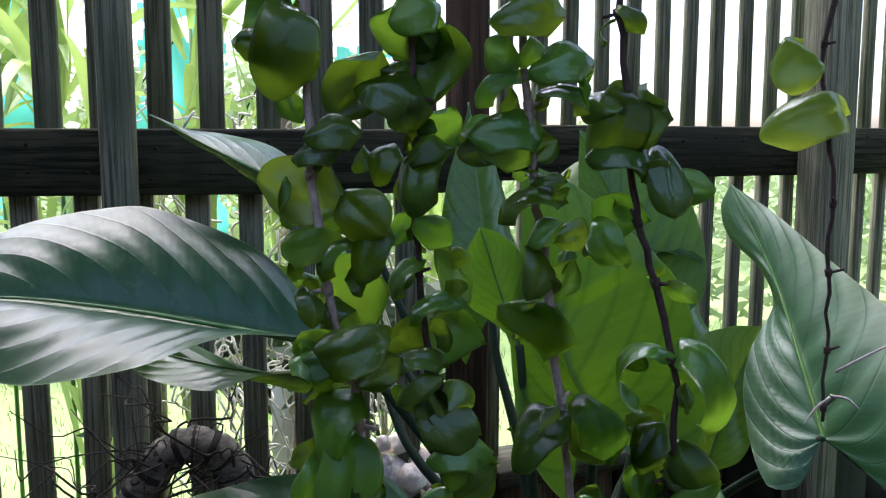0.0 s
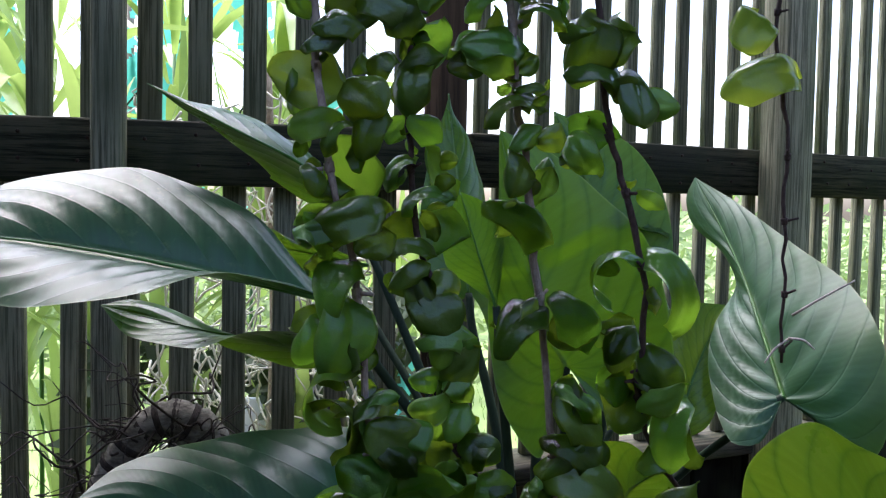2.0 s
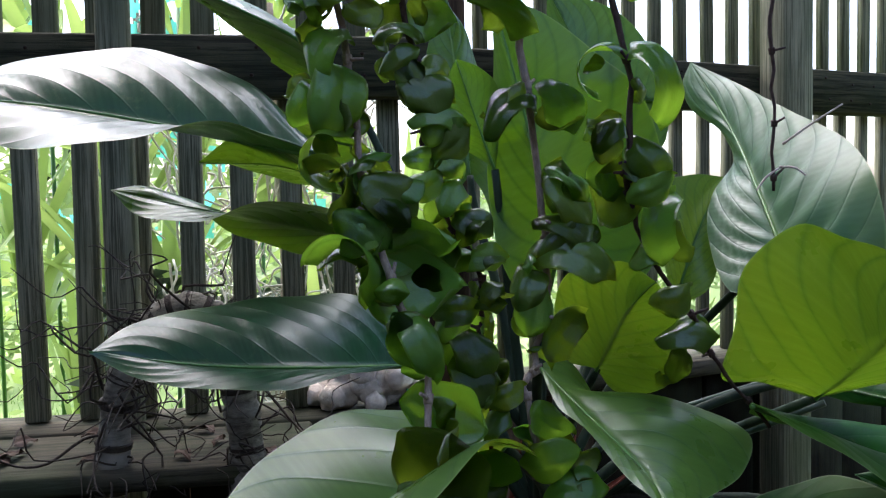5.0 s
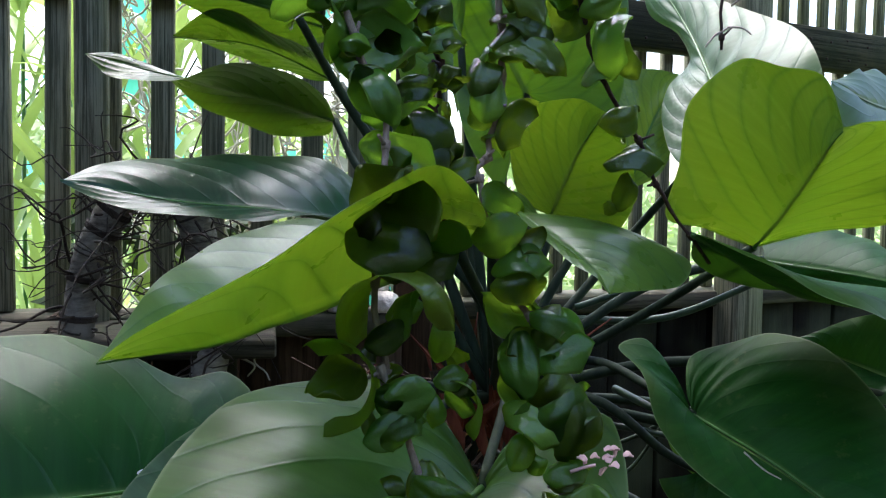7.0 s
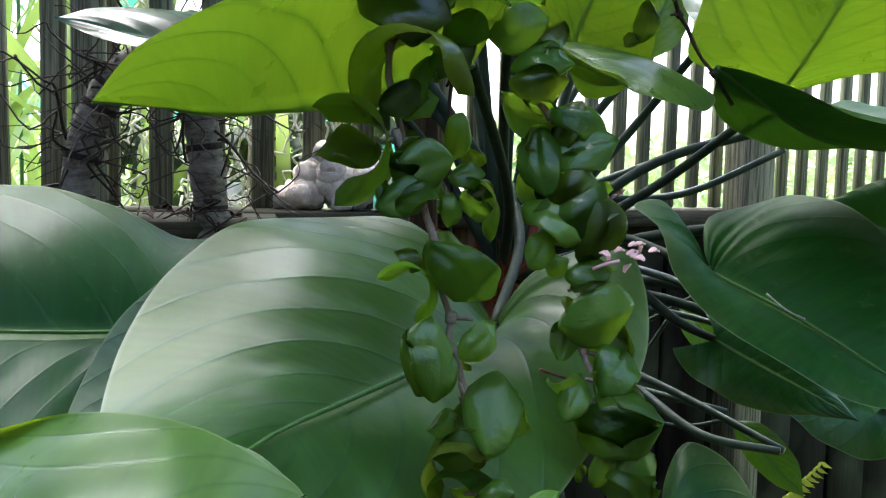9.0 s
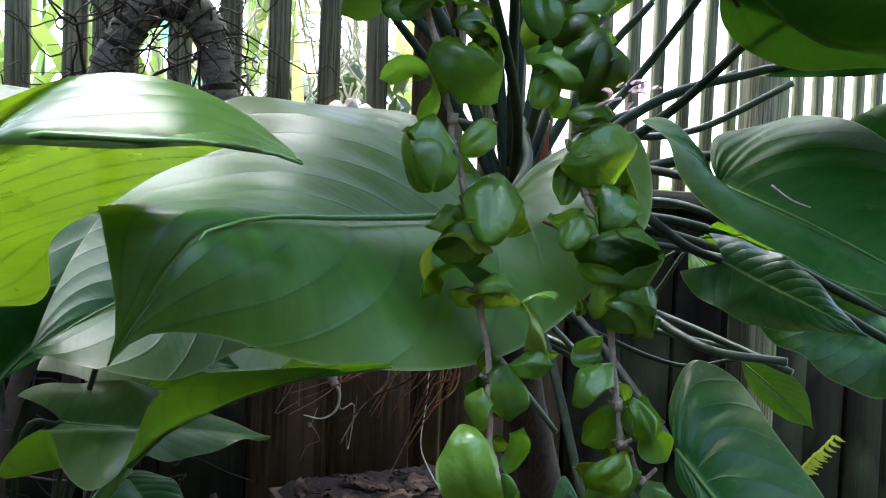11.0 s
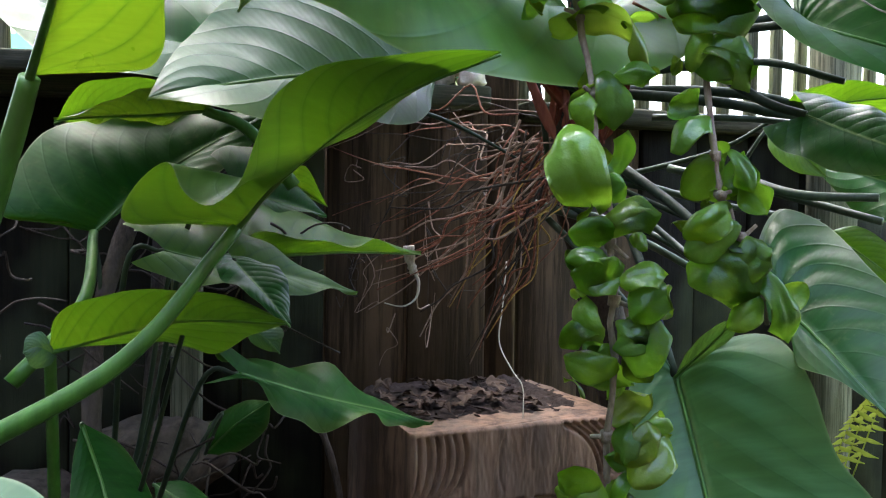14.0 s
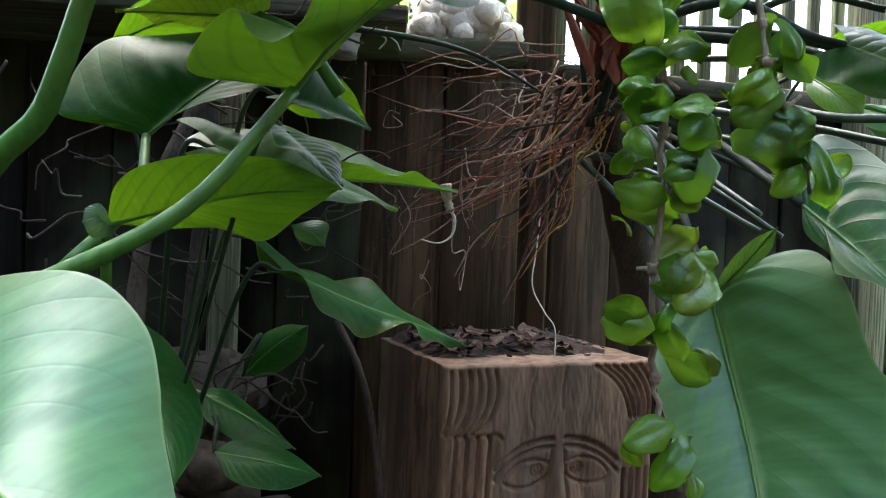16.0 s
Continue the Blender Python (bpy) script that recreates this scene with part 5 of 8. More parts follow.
vine_leaf(v_s1, (-0.006, 0.422, 1.315), (135, -76, 165), 0.021, 2, 0)
vine_leaf(v_s1, (-0.011, 0.413, 1.329), (-94, 29, 150), 0.038, 0, 1)
vine_leaf(v_s1, (-0.010, 0.422, 1.336), (-113, 52, 178), 0.027, 6, 0)
vine_leaf(v_s1, (0.009, 0.418, 1.286), (-114, -64, 39), 0.053, 2, 1)
vine_leaf(v_s1, (0.008, 0.433, 1.281), (154, 53, -31), 0.038, 3, 0)
vine_leaf(v_s1, (0.007, 0.394, 1.259), (-104, 45, 164), 0.061, 7, 0)
vine_leaf(v_s1, (0.011, 0.402, 1.270), (140, 62, 137), 0.043, 0, 0)
vine_leaf(v_s1, (0.004, 0.387, 1.237), (-28, 61, -121), 0.051, 2, 0)
vine_leaf(v_s1, (0.010, 0.397, 1.238), (35, -40, -107), 0.026, 2, 0)
vine_leaf(v_s1, (-0.010, 0.390, 1.247), (81, 25, -30), 0.030, 7, 0)
vine_leaf(v_s1, (-0.001, 0.402, 1.251), (-173, 37, -167), 0.020, 2, 0)
vine_leaf(v_s1, (0.008, 0.382, 1.203), (17, -3, -93), 0.075, 3, 2)
vine_leaf(v_s1, (0.012, 0.391, 1.192), (-2, -69, 3), 0.039, 4, 1)
vine_leaf(v_s1, (-0.018, 0.374, 1.155), (-73, -3, -93), 0.066, 3, 1)
vine_leaf(v_s1, (-0.026, 0.384, 1.153), (169, -26, 147), 0.042, 6, 0)
vine_leaf(v_s1, (0.006, 0.361, 1.130), (75, 69, -5), 0.031, 2, 0)
vine_leaf(v_s1, (-0.006, 0.370, 1.134), (63, 22, 40), 0.018, 2, 0)
vine_leaf(v_s1, (0.009, 0.368, 1.150), (-7, 63, -91), 0.026, 2, 0)
vine_leaf(v_s1, (0.009, 0.373, 1.145), (-15, 78, -120), 0.015, 1, 0)
vine_leaf(v_s1, (0.005, 0.370, 1.183), (119, 71, 52), 0.029, 2, 0)
vine_leaf(v_s1, (-0.007, 0.384, 1.172), (78, -75, 95), 0.016, 3, 0)
vine_leaf(v_s1, (0.015, 0.367, 1.147), (88, 78, 3), 0.034, 2, 1)
vine_leaf(v_s1, (0.006, 0.374, 1.161), (162, 29, 172), 0.018, 4, 0)
vine_leaf(v_s1, (0.011, 0.362, 1.131), (33, 45, -52), 0.029, 5, 1)
vine_leaf(v_s1, (0.019, 0.371, 1.134), (-1, -28, -25), 0.018, 0, 0)
vine_leaf(v_s1, (0.012, 0.354, 1.082), (-43, -5, -93), 0.040, 3, 1)
vine_leaf(v_s1, (0.008, 0.369, 1.096), (63, -18, 12), 0.017, 3, 0)
vine_leaf(v_s1, (0.038, 0.350, 1.090), (-99, 51, 179), 0.044, 1, 1)
vine_leaf(v_s1, (0.027, 0.358, 1.096), (-64, 6, 158), 0.034, 6, 0)
vine_leaf(v_s1, (0.022, 0.341, 1.045), (56, 10, 21), 0.040, 7, 1)
vine_leaf(v_s1, (0.018, 0.350, 1.033), (-169, 45, 83), 0.025, 1, 0)
vine_leaf(v_s1, (0.046, 0.343, 1.055), (72, 48, -3), 0.025, 0, 1)
vine_leaf(v_s1, (0.037, 0.355, 1.041), (120, -41, -60), 0.013, 0, 0)
vine_leaf(v_s1, (0.058, 0.352, 1.015), (-134, -51, 41), 0.035, 0, 1)
vine_leaf(v_s1, (0.049, 0.359, 1.012), (-66, 21, -118), 0.021, 5, 0)
vine_leaf(v_s1, (0.037, 0.334, 0.999), (98, 68, 3), 0.029, 7, 1)
vine_leaf(v_s1, (0.028, 0.344, 1.010), (-2, 52, -153), 0.020, 3, 0)
vine_leaf(v_s1, (0.033, 0.338, 0.982), (23, -5, -93), 0.037, 1, 1)
vine_leaf(v_s1, (0.042, 0.353, 0.968), (159, 45, 37), 0.020, 4, 0)
vine_leaf(v_s1, (0.017, 0.342, 1.047), (82, 7, -15), 0.040, 2, 1)
vine_leaf(v_s1, (0.016, 0.349, 1.053), (165, 62, -76), 0.025, 0, 0)
vine_leaf(v_s1, (0.053, 0.337, 1.020), (55, 2, -12), 0.046, 2, 1)
vine_leaf(v_s1, (0.051, 0.342, 1.018), (148, -34, 124), 0.036, 2, 0)
vine_leaf(v_s1, (0.032, 0.339, 0.993), (46, -2, -92), 0.044, 3, 2)
vine_leaf(v_s1, (0.043, 0.355, 0.994), (9, -69, 8), 0.021, 2, 1)
vine_leaf(v_s1, (0.056, 0.332, 0.977), (3, 63, -88), 0.018, 7, 1)
vine_leaf(v_s1, (0.044, 0.337, 0.992), (140, 74, 6), 0.012, 4, 0)
vine_leaf(v_s1, (0.068, 0.336, 0.962), (-31, -2, -92), 0.048, 1, 2)
vine_leaf(v_s1, (0.081, 0.342, 0.971), (16, -12, -70), 0.023, 2, 1)
vine_leaf(v_s1, (0.075, 0.323, 0.937), (17, 70, -87), 0.022, 7, 1)
vine_leaf(v_s1, (0.088, 0.339, 0.940), (-170, 9, 168), 0.013, 7, 0)
vine_leaf(v_s1, (0.048, 0.312, 0.915), (91, -2, -35), 0.020, 1, 1)
vine_leaf(v_s1, (0.058, 0.325, 0.916), (42, -36, 129), 0.011, 1, 0)
vine_leaf(v_s1, (0.058, 0.332, 0.921), (-94, -20, -31), 0.026, 2, 1)
vine_leaf(v_s1, (0.057, 0.348, 0.915), (7, -72, 159), 0.020, 2, 0)
vine_leaf(v_s1, (0.045, 0.303, 0.884), (-102, 16, 160), 0.042, 5, 1)
vine_leaf(v_s1, (0.048, 0.318, 0.882), (2, -25, -164), 0.023, 6, 0)
vine_leaf(v_s1, (0.069, 0.320, 0.893), (90, -20, 136), 0.025, 0, 1)
vine_leaf(v_s1, (0.061, 0.329, 0.893), (136, -58, -55), 0.013, 6, 0)
vine_leaf(v_s1, (0.071, 0.300, 0.863), (26, 65, -65), 0.026, 7, 2)
vine_leaf(v_s1, (0.078, 0.308, 0.850), (-40, -46, -170), 0.015, 2, 1)
vine_leaf(v_s1, (0.052, 0.298, 0.853), (176, 75, 81), 0.023, 2, 1)
vine_leaf(v_s1, (0.049, 0.306, 0.862), (142, 36, 107), 0.014, 6, 0)
vine_leaf(v_s1, (0.052, 0.333, 0.923), (68, -26, -152), 0.021, 4, 1)
vine_leaf(v_s1, (0.054, 0.344, 0.936), (-77, -26, -167), 0.016, 3, 0)
vine_leaf(v_s1, (0.063, 0.317, 0.923), (-85, 10, -168), 0.029, 1, 1)
vine_leaf(v_s1, (0.062, 0.327, 0.929), (-1, 70, 122), 0.018, 5, 0)
vine_leaf(v_s1, (0.072, 0.300, 0.861), (33, 53, -67), 0.027, 1, 1)
vine_leaf(v_s1, (0.063, 0.310, 0.876), (149, 75, -5), 0.018, 2, 0)
vine_leaf(v_s1, (0.051, 0.297, 0.841), (-14, 44, -90), 0.021, 5, 1)
vine_leaf(v_s1, (0.051, 0.310, 0.850), (143, 38, 60), 0.012, 2, 0)
vine_leaf(v_s1, (0.077, 0.297, 0.832), (12, 47, -78), 0.023, 0, 1)
vine_leaf(v_s1, (0.087, 0.304, 0.817), (114, 43, -124), 0.017, 7, 0)
vine_leaf(v_s1, (0.058, 0.297, 0.830), (104, 29, 11), 0.017, 0, 1)
vine_leaf(v_s1, (0.047, 0.309, 0.822), (-9, 5, 15), 0.009, 3, 0)
vine_leaf(v_s1, (0.050, 0.295, 0.810), (-82, 26, 144), 0.023, 1, 1)
vine_leaf(v_s1, (0.050, 0.303, 0.803), (-33, -58, 91), 0.017, 1, 0)
vine_leaf(v_s1, (0.074, 0.296, 0.804), (-45, 45, -149), 0.021, 0, 1)
vine_leaf(v_s1, (0.062, 0.309, 0.791), (76, -71, 83), 0.013, 1, 0)
vine_leaf(v_s1, (0.047, 0.296, 0.804), (30, 40, -53), 0.022, 5, 1)
vine_leaf(v_s1, (0.056, 0.311, 0.791), (-128, -52, -15), 0.016, 7, 0)
vine_leaf(v_s1, (0.075, 0.296, 0.800), (70, 67, -9), 0.023, 1, 1)
vine_leaf(v_s1, (0.077, 0.303, 0.806), (-60, 32, 102), 0.016, 1, 0)
vine_leaf(v_s1, (0.054, 0.299, 0.785), (-134, 68, 143), 0.028, 1, 1)
vine_leaf(v_s1, (0.055, 0.310, 0.788), (-111, 61, 14), 0.014, 4, 0)
vine_leaf(v_s1, (0.076, 0.318, 0.761), (84, -47, 179), 0.024, 0, 2)
vine_leaf(v_s1, (0.070, 0.324, 0.769), (-138, -39, -36), 0.016, 4, 1)
vine_leaf(v_s1, (0.080, 0.305, 0.745), (67, 57, -9), 0.028, 1, 2)
vine_leaf(v_s1, (0.091, 0.313, 0.752), (-111, 76, 167), 0.015, 2, 1)
vine_leaf(v_s1, (0.048, 0.308, 0.724), (-48, 82, -162), 0.022, 1, 1)
vine_leaf(v_s1, (0.049, 0.323, 0.719), (39, 50, 28), 0.014, 7, 0)
vine_leaf(v_s1, (0.074, 0.310, 0.708), (-102, 32, 177), 0.025, 0, 1)
vine_leaf(v_s1, (0.068, 0.316, 0.714), (-87, -9, 168), 0.017, 7, 0)
vine_leaf(v_s1, (0.058, 0.296, 0.828), (36, 52, -54), 0.017, 2, 1)
vine_leaf(v_s1, (0.060, 0.308, 0.831), (-122, 1, -116), 0.011, 2, 0)
vine_leaf(v_s1, (0.055, 0.297, 0.832), (161, 64, 67), 0.025, 1, 1)
vine_leaf(v_s1, (0.046, 0.307, 0.837), (-71, -36, -22), 0.018, 0, 0)
vine_leaf(v_s1, (0.081, 0.296, 0.821), (53, 35, -16), 0.028, 7, 1)
vine_leaf(v_s1, (0.090, 0.301, 0.821), (-87, 44, 97), 0.015, 0, 0)
vine_leaf(v_s1, (0.078, 0.296, 0.799), (77, 6, -16), 0.033, 2, 1)
vine_leaf(v_s1, (0.076, 0.305, 0.784), (85, -57, -33), 0.019, 2, 0)
vine_leaf(v_s1, (0.060, 0.315, 0.781), (-29, -54, -60), 0.029, 4, 1)
vine_leaf(v_s1, (0.049, 0.328, 0.770), (44, 2, 97), 0.015, 0, 0)
vine_leaf(v_s1, (0.072, 0.304, 0.746), (69, -2, -27), 0.021, 7, 1)
vine_leaf(v_s1, (0.070, 0.312, 0.735), (119, 70, -140), 0.016, 4, 0)
vine_leaf(v_s1, (0.087, 0.306, 0.737), (47, 40, -17), 0.034, 0, 2)
vine_leaf(v_s1, (0.088, 0.320, 0.750), (-21, 61, 134), 0.020, 4, 1)
vine_leaf(v_s1, (0.050, 0.309, 0.716), (-30, 80, -140), 0.027, 7, 1)
vine_leaf(v_s1, (0.060, 0.320, 0.708), (-142, 0, 36), 0.017, 1, 0)
vine_leaf(v_s1, (0.071, 0.308, 0.721), (63, 20, -40), 0.018, 5, 1)
vine_leaf(v_s1, (0.081, 0.314, 0.732), (5, -34, -54), 0.011, 1, 0)
vine_leaf(v_s1, (0.087, 0.328, 0.692), (-103, -61, 16), 0.028, 2, 1)
vine_leaf(v_s1, (0.101, 0.340, 0.693), (105, -38, -11), 0.019, 0, 0)
vine_leaf(v_s1, (0.066, 0.316, 0.656), (46, 57, -45), 0.029, 2, 1)
vine_leaf(v_s1, (0.058, 0.325, 0.642), (-87, 64, 126), 0.017, 6, 0)
vine_leaf(v_s1, (0.080, 0.318, 0.640), (70, 35, -17), 0.032, 5, 1)
vine_leaf(v_s1, (0.087, 0.333, 0.632), (159, -47, -143), 0.021, 2, 0)
vine_leaf(v_s1, (0.092, 0.320, 0.628), (63, 7, 34), 0.019, 0, 1)
vine_leaf(v_s1, (0.089, 0.328, 0.642), (-151, 1, -11), 0.010, 5, 0)
vine_leaf(v_s2, (-0.018, 0.520, 1.714), (-38, -66, -36), 0.050, 0, 1)
vine_leaf(v_s2, (-0.006, 0.533, 1.714), (70, -50, 88), 0.030, 2, 0)
vine_leaf(v_s2, (-0.051, 0.518, 1.685), (62, -29, -153), 0.047, 2, 0)
vine_leaf(v_s2, (-0.059, 0.534, 1.683), (47, -59, -169), 0.026, 3, 0)
vine_leaf(v_s2, (-0.031, 0.502, 1.679), (-24, 55, -124), 0.041, 7, 0)
vine_leaf(v_s2, (-0.025, 0.517, 1.689), (128, -73, 3), 0.024, 7, 0)
vine_leaf(v_s2, (-0.001, 0.519, 1.695), (110, -4, 147), 0.047, 2, 0)
vine_leaf(v_s2, (-0.013, 0.532, 1.705), (-146, -58, -130), 0.037, 1, 0)
vine_leaf(v_s2, (-0.021, 0.501, 1.667), (-168, 83, 90), 0.026, 1, 0)
vine_leaf(v_s2, (-0.010, 0.509, 1.660), (-9, 38, -139), 0.015, 4, 0)
vine_leaf(v_s2, (-0.003, 0.516, 1.656), (72, -20, -173), 0.035, 0, 0)
vine_leaf(v_s2, (-0.017, 0.532, 1.662), (104, 54, -50), 0.025, 0, 0)
vine_leaf(v_s2, (-0.034, 0.498, 1.640), (55, 6, -22), 0.029, 7, 0)
vine_leaf(v_s2, (-0.046, 0.507, 1.640), (19, 55, -3), 0.020, 3, 0)
vine_leaf(v_s2, (-0.013, 0.498, 1.630), (63, 7, -18), 0.039, 5, 0)
vine_leaf(v_s2, (-0.017, 0.510, 1.623), (175, -45, -28), 0.024, 3, 0)
vine_leaf(v_s2, (-0.010, 0.499, 1.644), (36, 48, -63), 0.029, 1, 0)
vine_leaf(v_s2, (-0.019, 0.504, 1.651), (57, 49, -152), 0.019, 2, 0)
vine_leaf(v_s2, (-0.023, 0.511, 1.599), (122, -28, 166), 0.024, 2, 1)
vine_leaf(v_s2, (-0.015, 0.517, 1.592), (91, -37, -72), 0.017, 1, 0)
vine_leaf(v_s2, (-0.005, 0.495, 1.599), (-84, 57, -157), 0.026, 2, 1)
vine_leaf(v_s2, (-0.017, 0.504, 1.603), (103, -2, 143), 0.015, 5, 0)
vine_leaf(v_s2, (-0.023, 0.495, 1.573), (56, 23, -51), 0.026, 5, 1)
vine_leaf(v_s2, (-0.021, 0.509, 1.567), (-128, -21, -101), 0.015, 7, 0)
vine_leaf(v_s2, (0.004, 0.511, 1.572), (-107, -26, 45), 0.037, 0, 0)
vine_leaf(v_s2, (0.007, 0.520, 1.581), (7, -75, 44), 0.021, 2, 0)
vine_leaf(v_s2, (-0.006, 0.494, 1.555), (26, 37, -80), 0.031, 5, 0)
vine_leaf(v_s2, (0.006, 0.500, 1.564), (-75, -74, 124), 0.017, 3, 0)
vine_leaf(v_s2, (0.007, 0.510, 1.534), (-141, -61, 45), 0.032, 4, 0)
vine_leaf(v_s2, (0.002, 0.524, 1.547), (-37, -58, 113), 0.018, 1, 0)
vine_leaf(v_s2, (-0.022, 0.510, 1.533), (98, -29, -150), 0.029, 4, 0)
vine_leaf(v_s2, (-0.025, 0.523, 1.523), (-66, -69, -87), 0.021, 0, 0)
vine_leaf(v_s2, (-0.015, 0.493, 1.523), (1, 46, -90), 0.030, 5, 0)
vine_leaf(v_s2, (-0.001, 0.499, 1.538), (83, 28, 158), 0.019, 5, 0)
vine_leaf(v_s2, (-0.013, 0.491, 1.504), (112, 56, 32), 0.030, 7, 0)
vine_leaf(v_s2, (-0.026, 0.501, 1.499), (126, 17, -28), 0.018, 7, 0)
vine_leaf(v_s2, (0.002, 0.490, 1.486), (-50, 27, -163), 0.040, 1, 0)
vine_leaf(v_s2, (-0.008, 0.496, 1.487), (80, -64, -83), 0.025, 7, 0)
vine_leaf(v_s2, (0.012, 0.490, 1.465), (67, 30, 17), 0.037, 0, 0)
vine_leaf(v_s2, (0.012, 0.505, 1.462), (58, -59, 127), 0.023, 2, 0)
vine_leaf(v_s2, (-0.014, 0.506, 1.725), (47, 58, -14), 0.036, 7, 1)
vine_leaf(v_s2, (-0.012, 0.517, 1.740), (-100, -51, 179), 0.025, 7, 0)
vine_leaf(v_s2, (-0.004, 0.490, 1.491), (-82, 19, -173), 0.039, 2, 0)
vine_leaf(v_s2, (0.009, 0.501, 1.479), (102, 58, -56), 0.029, 2, 0)
vine_leaf(v_s2, (0.011, 0.490, 1.468), (6, 40, -73), 0.039, 7, 0)
vine_leaf(v_s2, (0.009, 0.502, 1.465), (128, -32, -63), 0.025, 7, 0)
vine_leaf(v_s2, (0.018, 0.489, 1.447), (113, 47, 22), 0.036, 0, 0)
vine_leaf(v_s2, (0.015, 0.502, 1.462), (-80, -64, -47), 0.027, 0, 0)
vine_leaf(v_s2, (0.001, 0.486, 1.422), (135, 62, 44), 0.027, 5, 1)
vine_leaf(v_s2, (0.003, 0.495, 1.437), (84, 63, 111), 0.021, 5, 0)
vine_leaf(v_s2, (0.017, 0.485, 1.415), (65, 15, -31), 0.027, 2, 1)
vine_leaf(v_s2, (0.022, 0.495, 1.412), (-39, 72, 59), 0.020, 2, 0)
vine_leaf(v_s2, (0.010, 0.499, 1.390), (-178, -55, 87), 0.029, 4, 0)
vine_leaf(v_s2, (0.010, 0.514, 1.391), (74, -22, -26), 0.021, 3, 0)
vine_leaf(v_s2, (0.031, 0.483, 1.395), (55, 24, -34), 0.025, 5, 0)
vine_leaf(v_s2, (0.021, 0.498, 1.379), (-41, -57, 116), 0.019, 5, 0)
vine_leaf(v_s2, (0.003, 0.490, 1.483), (-101, 69, 176), 0.037, 0, 0)
vine_leaf(v_s2, (0.004, 0.499, 1.497), (-20, -48, 77), 0.028, 3, 0)
vine_leaf(v_s2, (0.000, 0.489, 1.440), (-38, 87, -106), 0.024, 1, 1)
vine_leaf(v_s2, (0.009, 0.493, 1.432), (167, 15, 47), 0.019, 3, 0)
vine_leaf(v_s2, (0.017, 0.488, 1.436), (-50, 36, -160), 0.024, 0, 1)
vine_leaf(v_s2, (0.012, 0.499, 1.421), (-116, 16, -133), 0.013, 5, 0)
vine_leaf(v_s2, (0.008, 0.501, 1.408), (69, -11, -166), 0.023, 6, 1)
vine_leaf(v_s2, (0.014, 0.511, 1.404), (-171, 51, 3), 0.017, 5, 0)
vine_leaf(v_s2, (0.021, 0.490, 1.458), (143, 70, 61), 0.023, 1, 0)
vine_leaf(v_s2, (0.008, 0.502, 1.467), (79, -33, -53), 0.012, 2, 0)
vine_leaf(v_s2, (0.032, 0.484, 1.397), (-54, 55, -154), 0.028, 1, 0)
vine_leaf(v_s2, (0.027, 0.497, 1.403), (95, 34, -35), 0.015, 0, 0)
vine_leaf(v_s2, (0.039, 0.481, 1.374), (31, 67, -67), 0.030, 1, 1)
vine_leaf(v_s2, (0.030, 0.492, 1.374), (93, -77, 155), 0.017, 7, 0)
vine_leaf(v_s2, (0.020, 0.480, 1.372), (47, 50, -46), 0.028, 7, 1)
vine_leaf(v_s2, (0.011, 0.486, 1.383), (151, 0, 5), 0.021, 7, 0)
vine_leaf(v_s2, (0.016, 0.476, 1.334), (66, 41, -41), 0.032, 7, 1)
vine_leaf(v_s2, (0.010, 0.484, 1.320), (-13, 44, 133), 0.017, 5, 0)
vine_leaf(v_s2, (0.042, 0.477, 1.345), (3, 42, -92), 0.022, 2, 0)
vine_leaf(v_s2, (0.051, 0.485, 1.350), (153, -39, -73), 0.015, 1, 0)
vine_leaf(v_s2, (0.030, 0.474, 1.314), (-54, 16, -159), 0.041, 1, 0)
vine_leaf(v_s2, (0.037, 0.486, 1.317), (113, -57, -115), 0.024, 2, 0)
vine_leaf(v_s2, (0.031, 0.471, 1.288), (82, 28, -20), 0.037, 0, 0)
vine_leaf(v_s2, (0.041, 0.486, 1.297), (124, 29, -175), 0.022, 4, 0)
vine_leaf(v_s2, (0.014, 0.481, 1.370), (76, 5, -39), 0.032, 0, 0)
vine_leaf(v_s2, (0.005, 0.494, 1.364), (22, 18, -162), 0.021, 4, 0)
vine_leaf(v_s2, (0.043, 0.481, 1.374), (21, 52, -62), 0.024, 5, 0)
vine_leaf(v_s2, (0.034, 0.488, 1.376), (-11, -18, -137), 0.013, 6, 0)
vine_leaf(v_s2, (0.018, 0.477, 1.340), (21, 81, -87), 0.031, 5, 0)
vine_leaf(v_s2, (0.032, 0.483, 1.353), (-117, -55, 111), 0.016, 1, 0)
vine_leaf(v_s2, (0.043, 0.478, 1.351), (51, 22, -40), 0.022, 1, 0)
vine_leaf(v_s2, (0.038, 0.489, 1.346), (-123, -21, 156), 0.016, 7, 0)
vine_leaf(v_s2, (0.024, 0.490, 1.319), (91, -49, 173), 0.036, 4, 1)
vine_leaf(v_s2, (0.037, 0.503, 1.327), (171, 73, -133), 0.028, 3, 0)
vine_leaf(v_s2, (0.029, 0.472, 1.298), (-50, 14, -169), 0.041, 0, 0)
vine_leaf(v_s2, (0.043, 0.488, 1.300), (32, 15, 14), 0.031, 5, 0)
vine_leaf(v_s2, (0.051, 0.471, 1.284), (82, 68, -9), 0.027, 5, 0)
vine_leaf(v_s2, (0.041, 0.477, 1.292), (-114, 15, 171), 0.017, 4, 0)
vine_leaf(v_s2, (0.044, 0.469, 1.267), (56, 20, -46), 0.025, 2, 0)
vine_leaf(v_s2, (0.042, 0.483, 1.272), (-99, -69, -152), 0.015, 0, 0)
vine_leaf(v_s2, (0.043, 0.467, 1.238), (-77, 70, 166), 0.031, 1, 0)
vine_leaf(v_s2, (0.034, 0.480, 1.224), (113, -55, 171), 0.023, 3, 0)
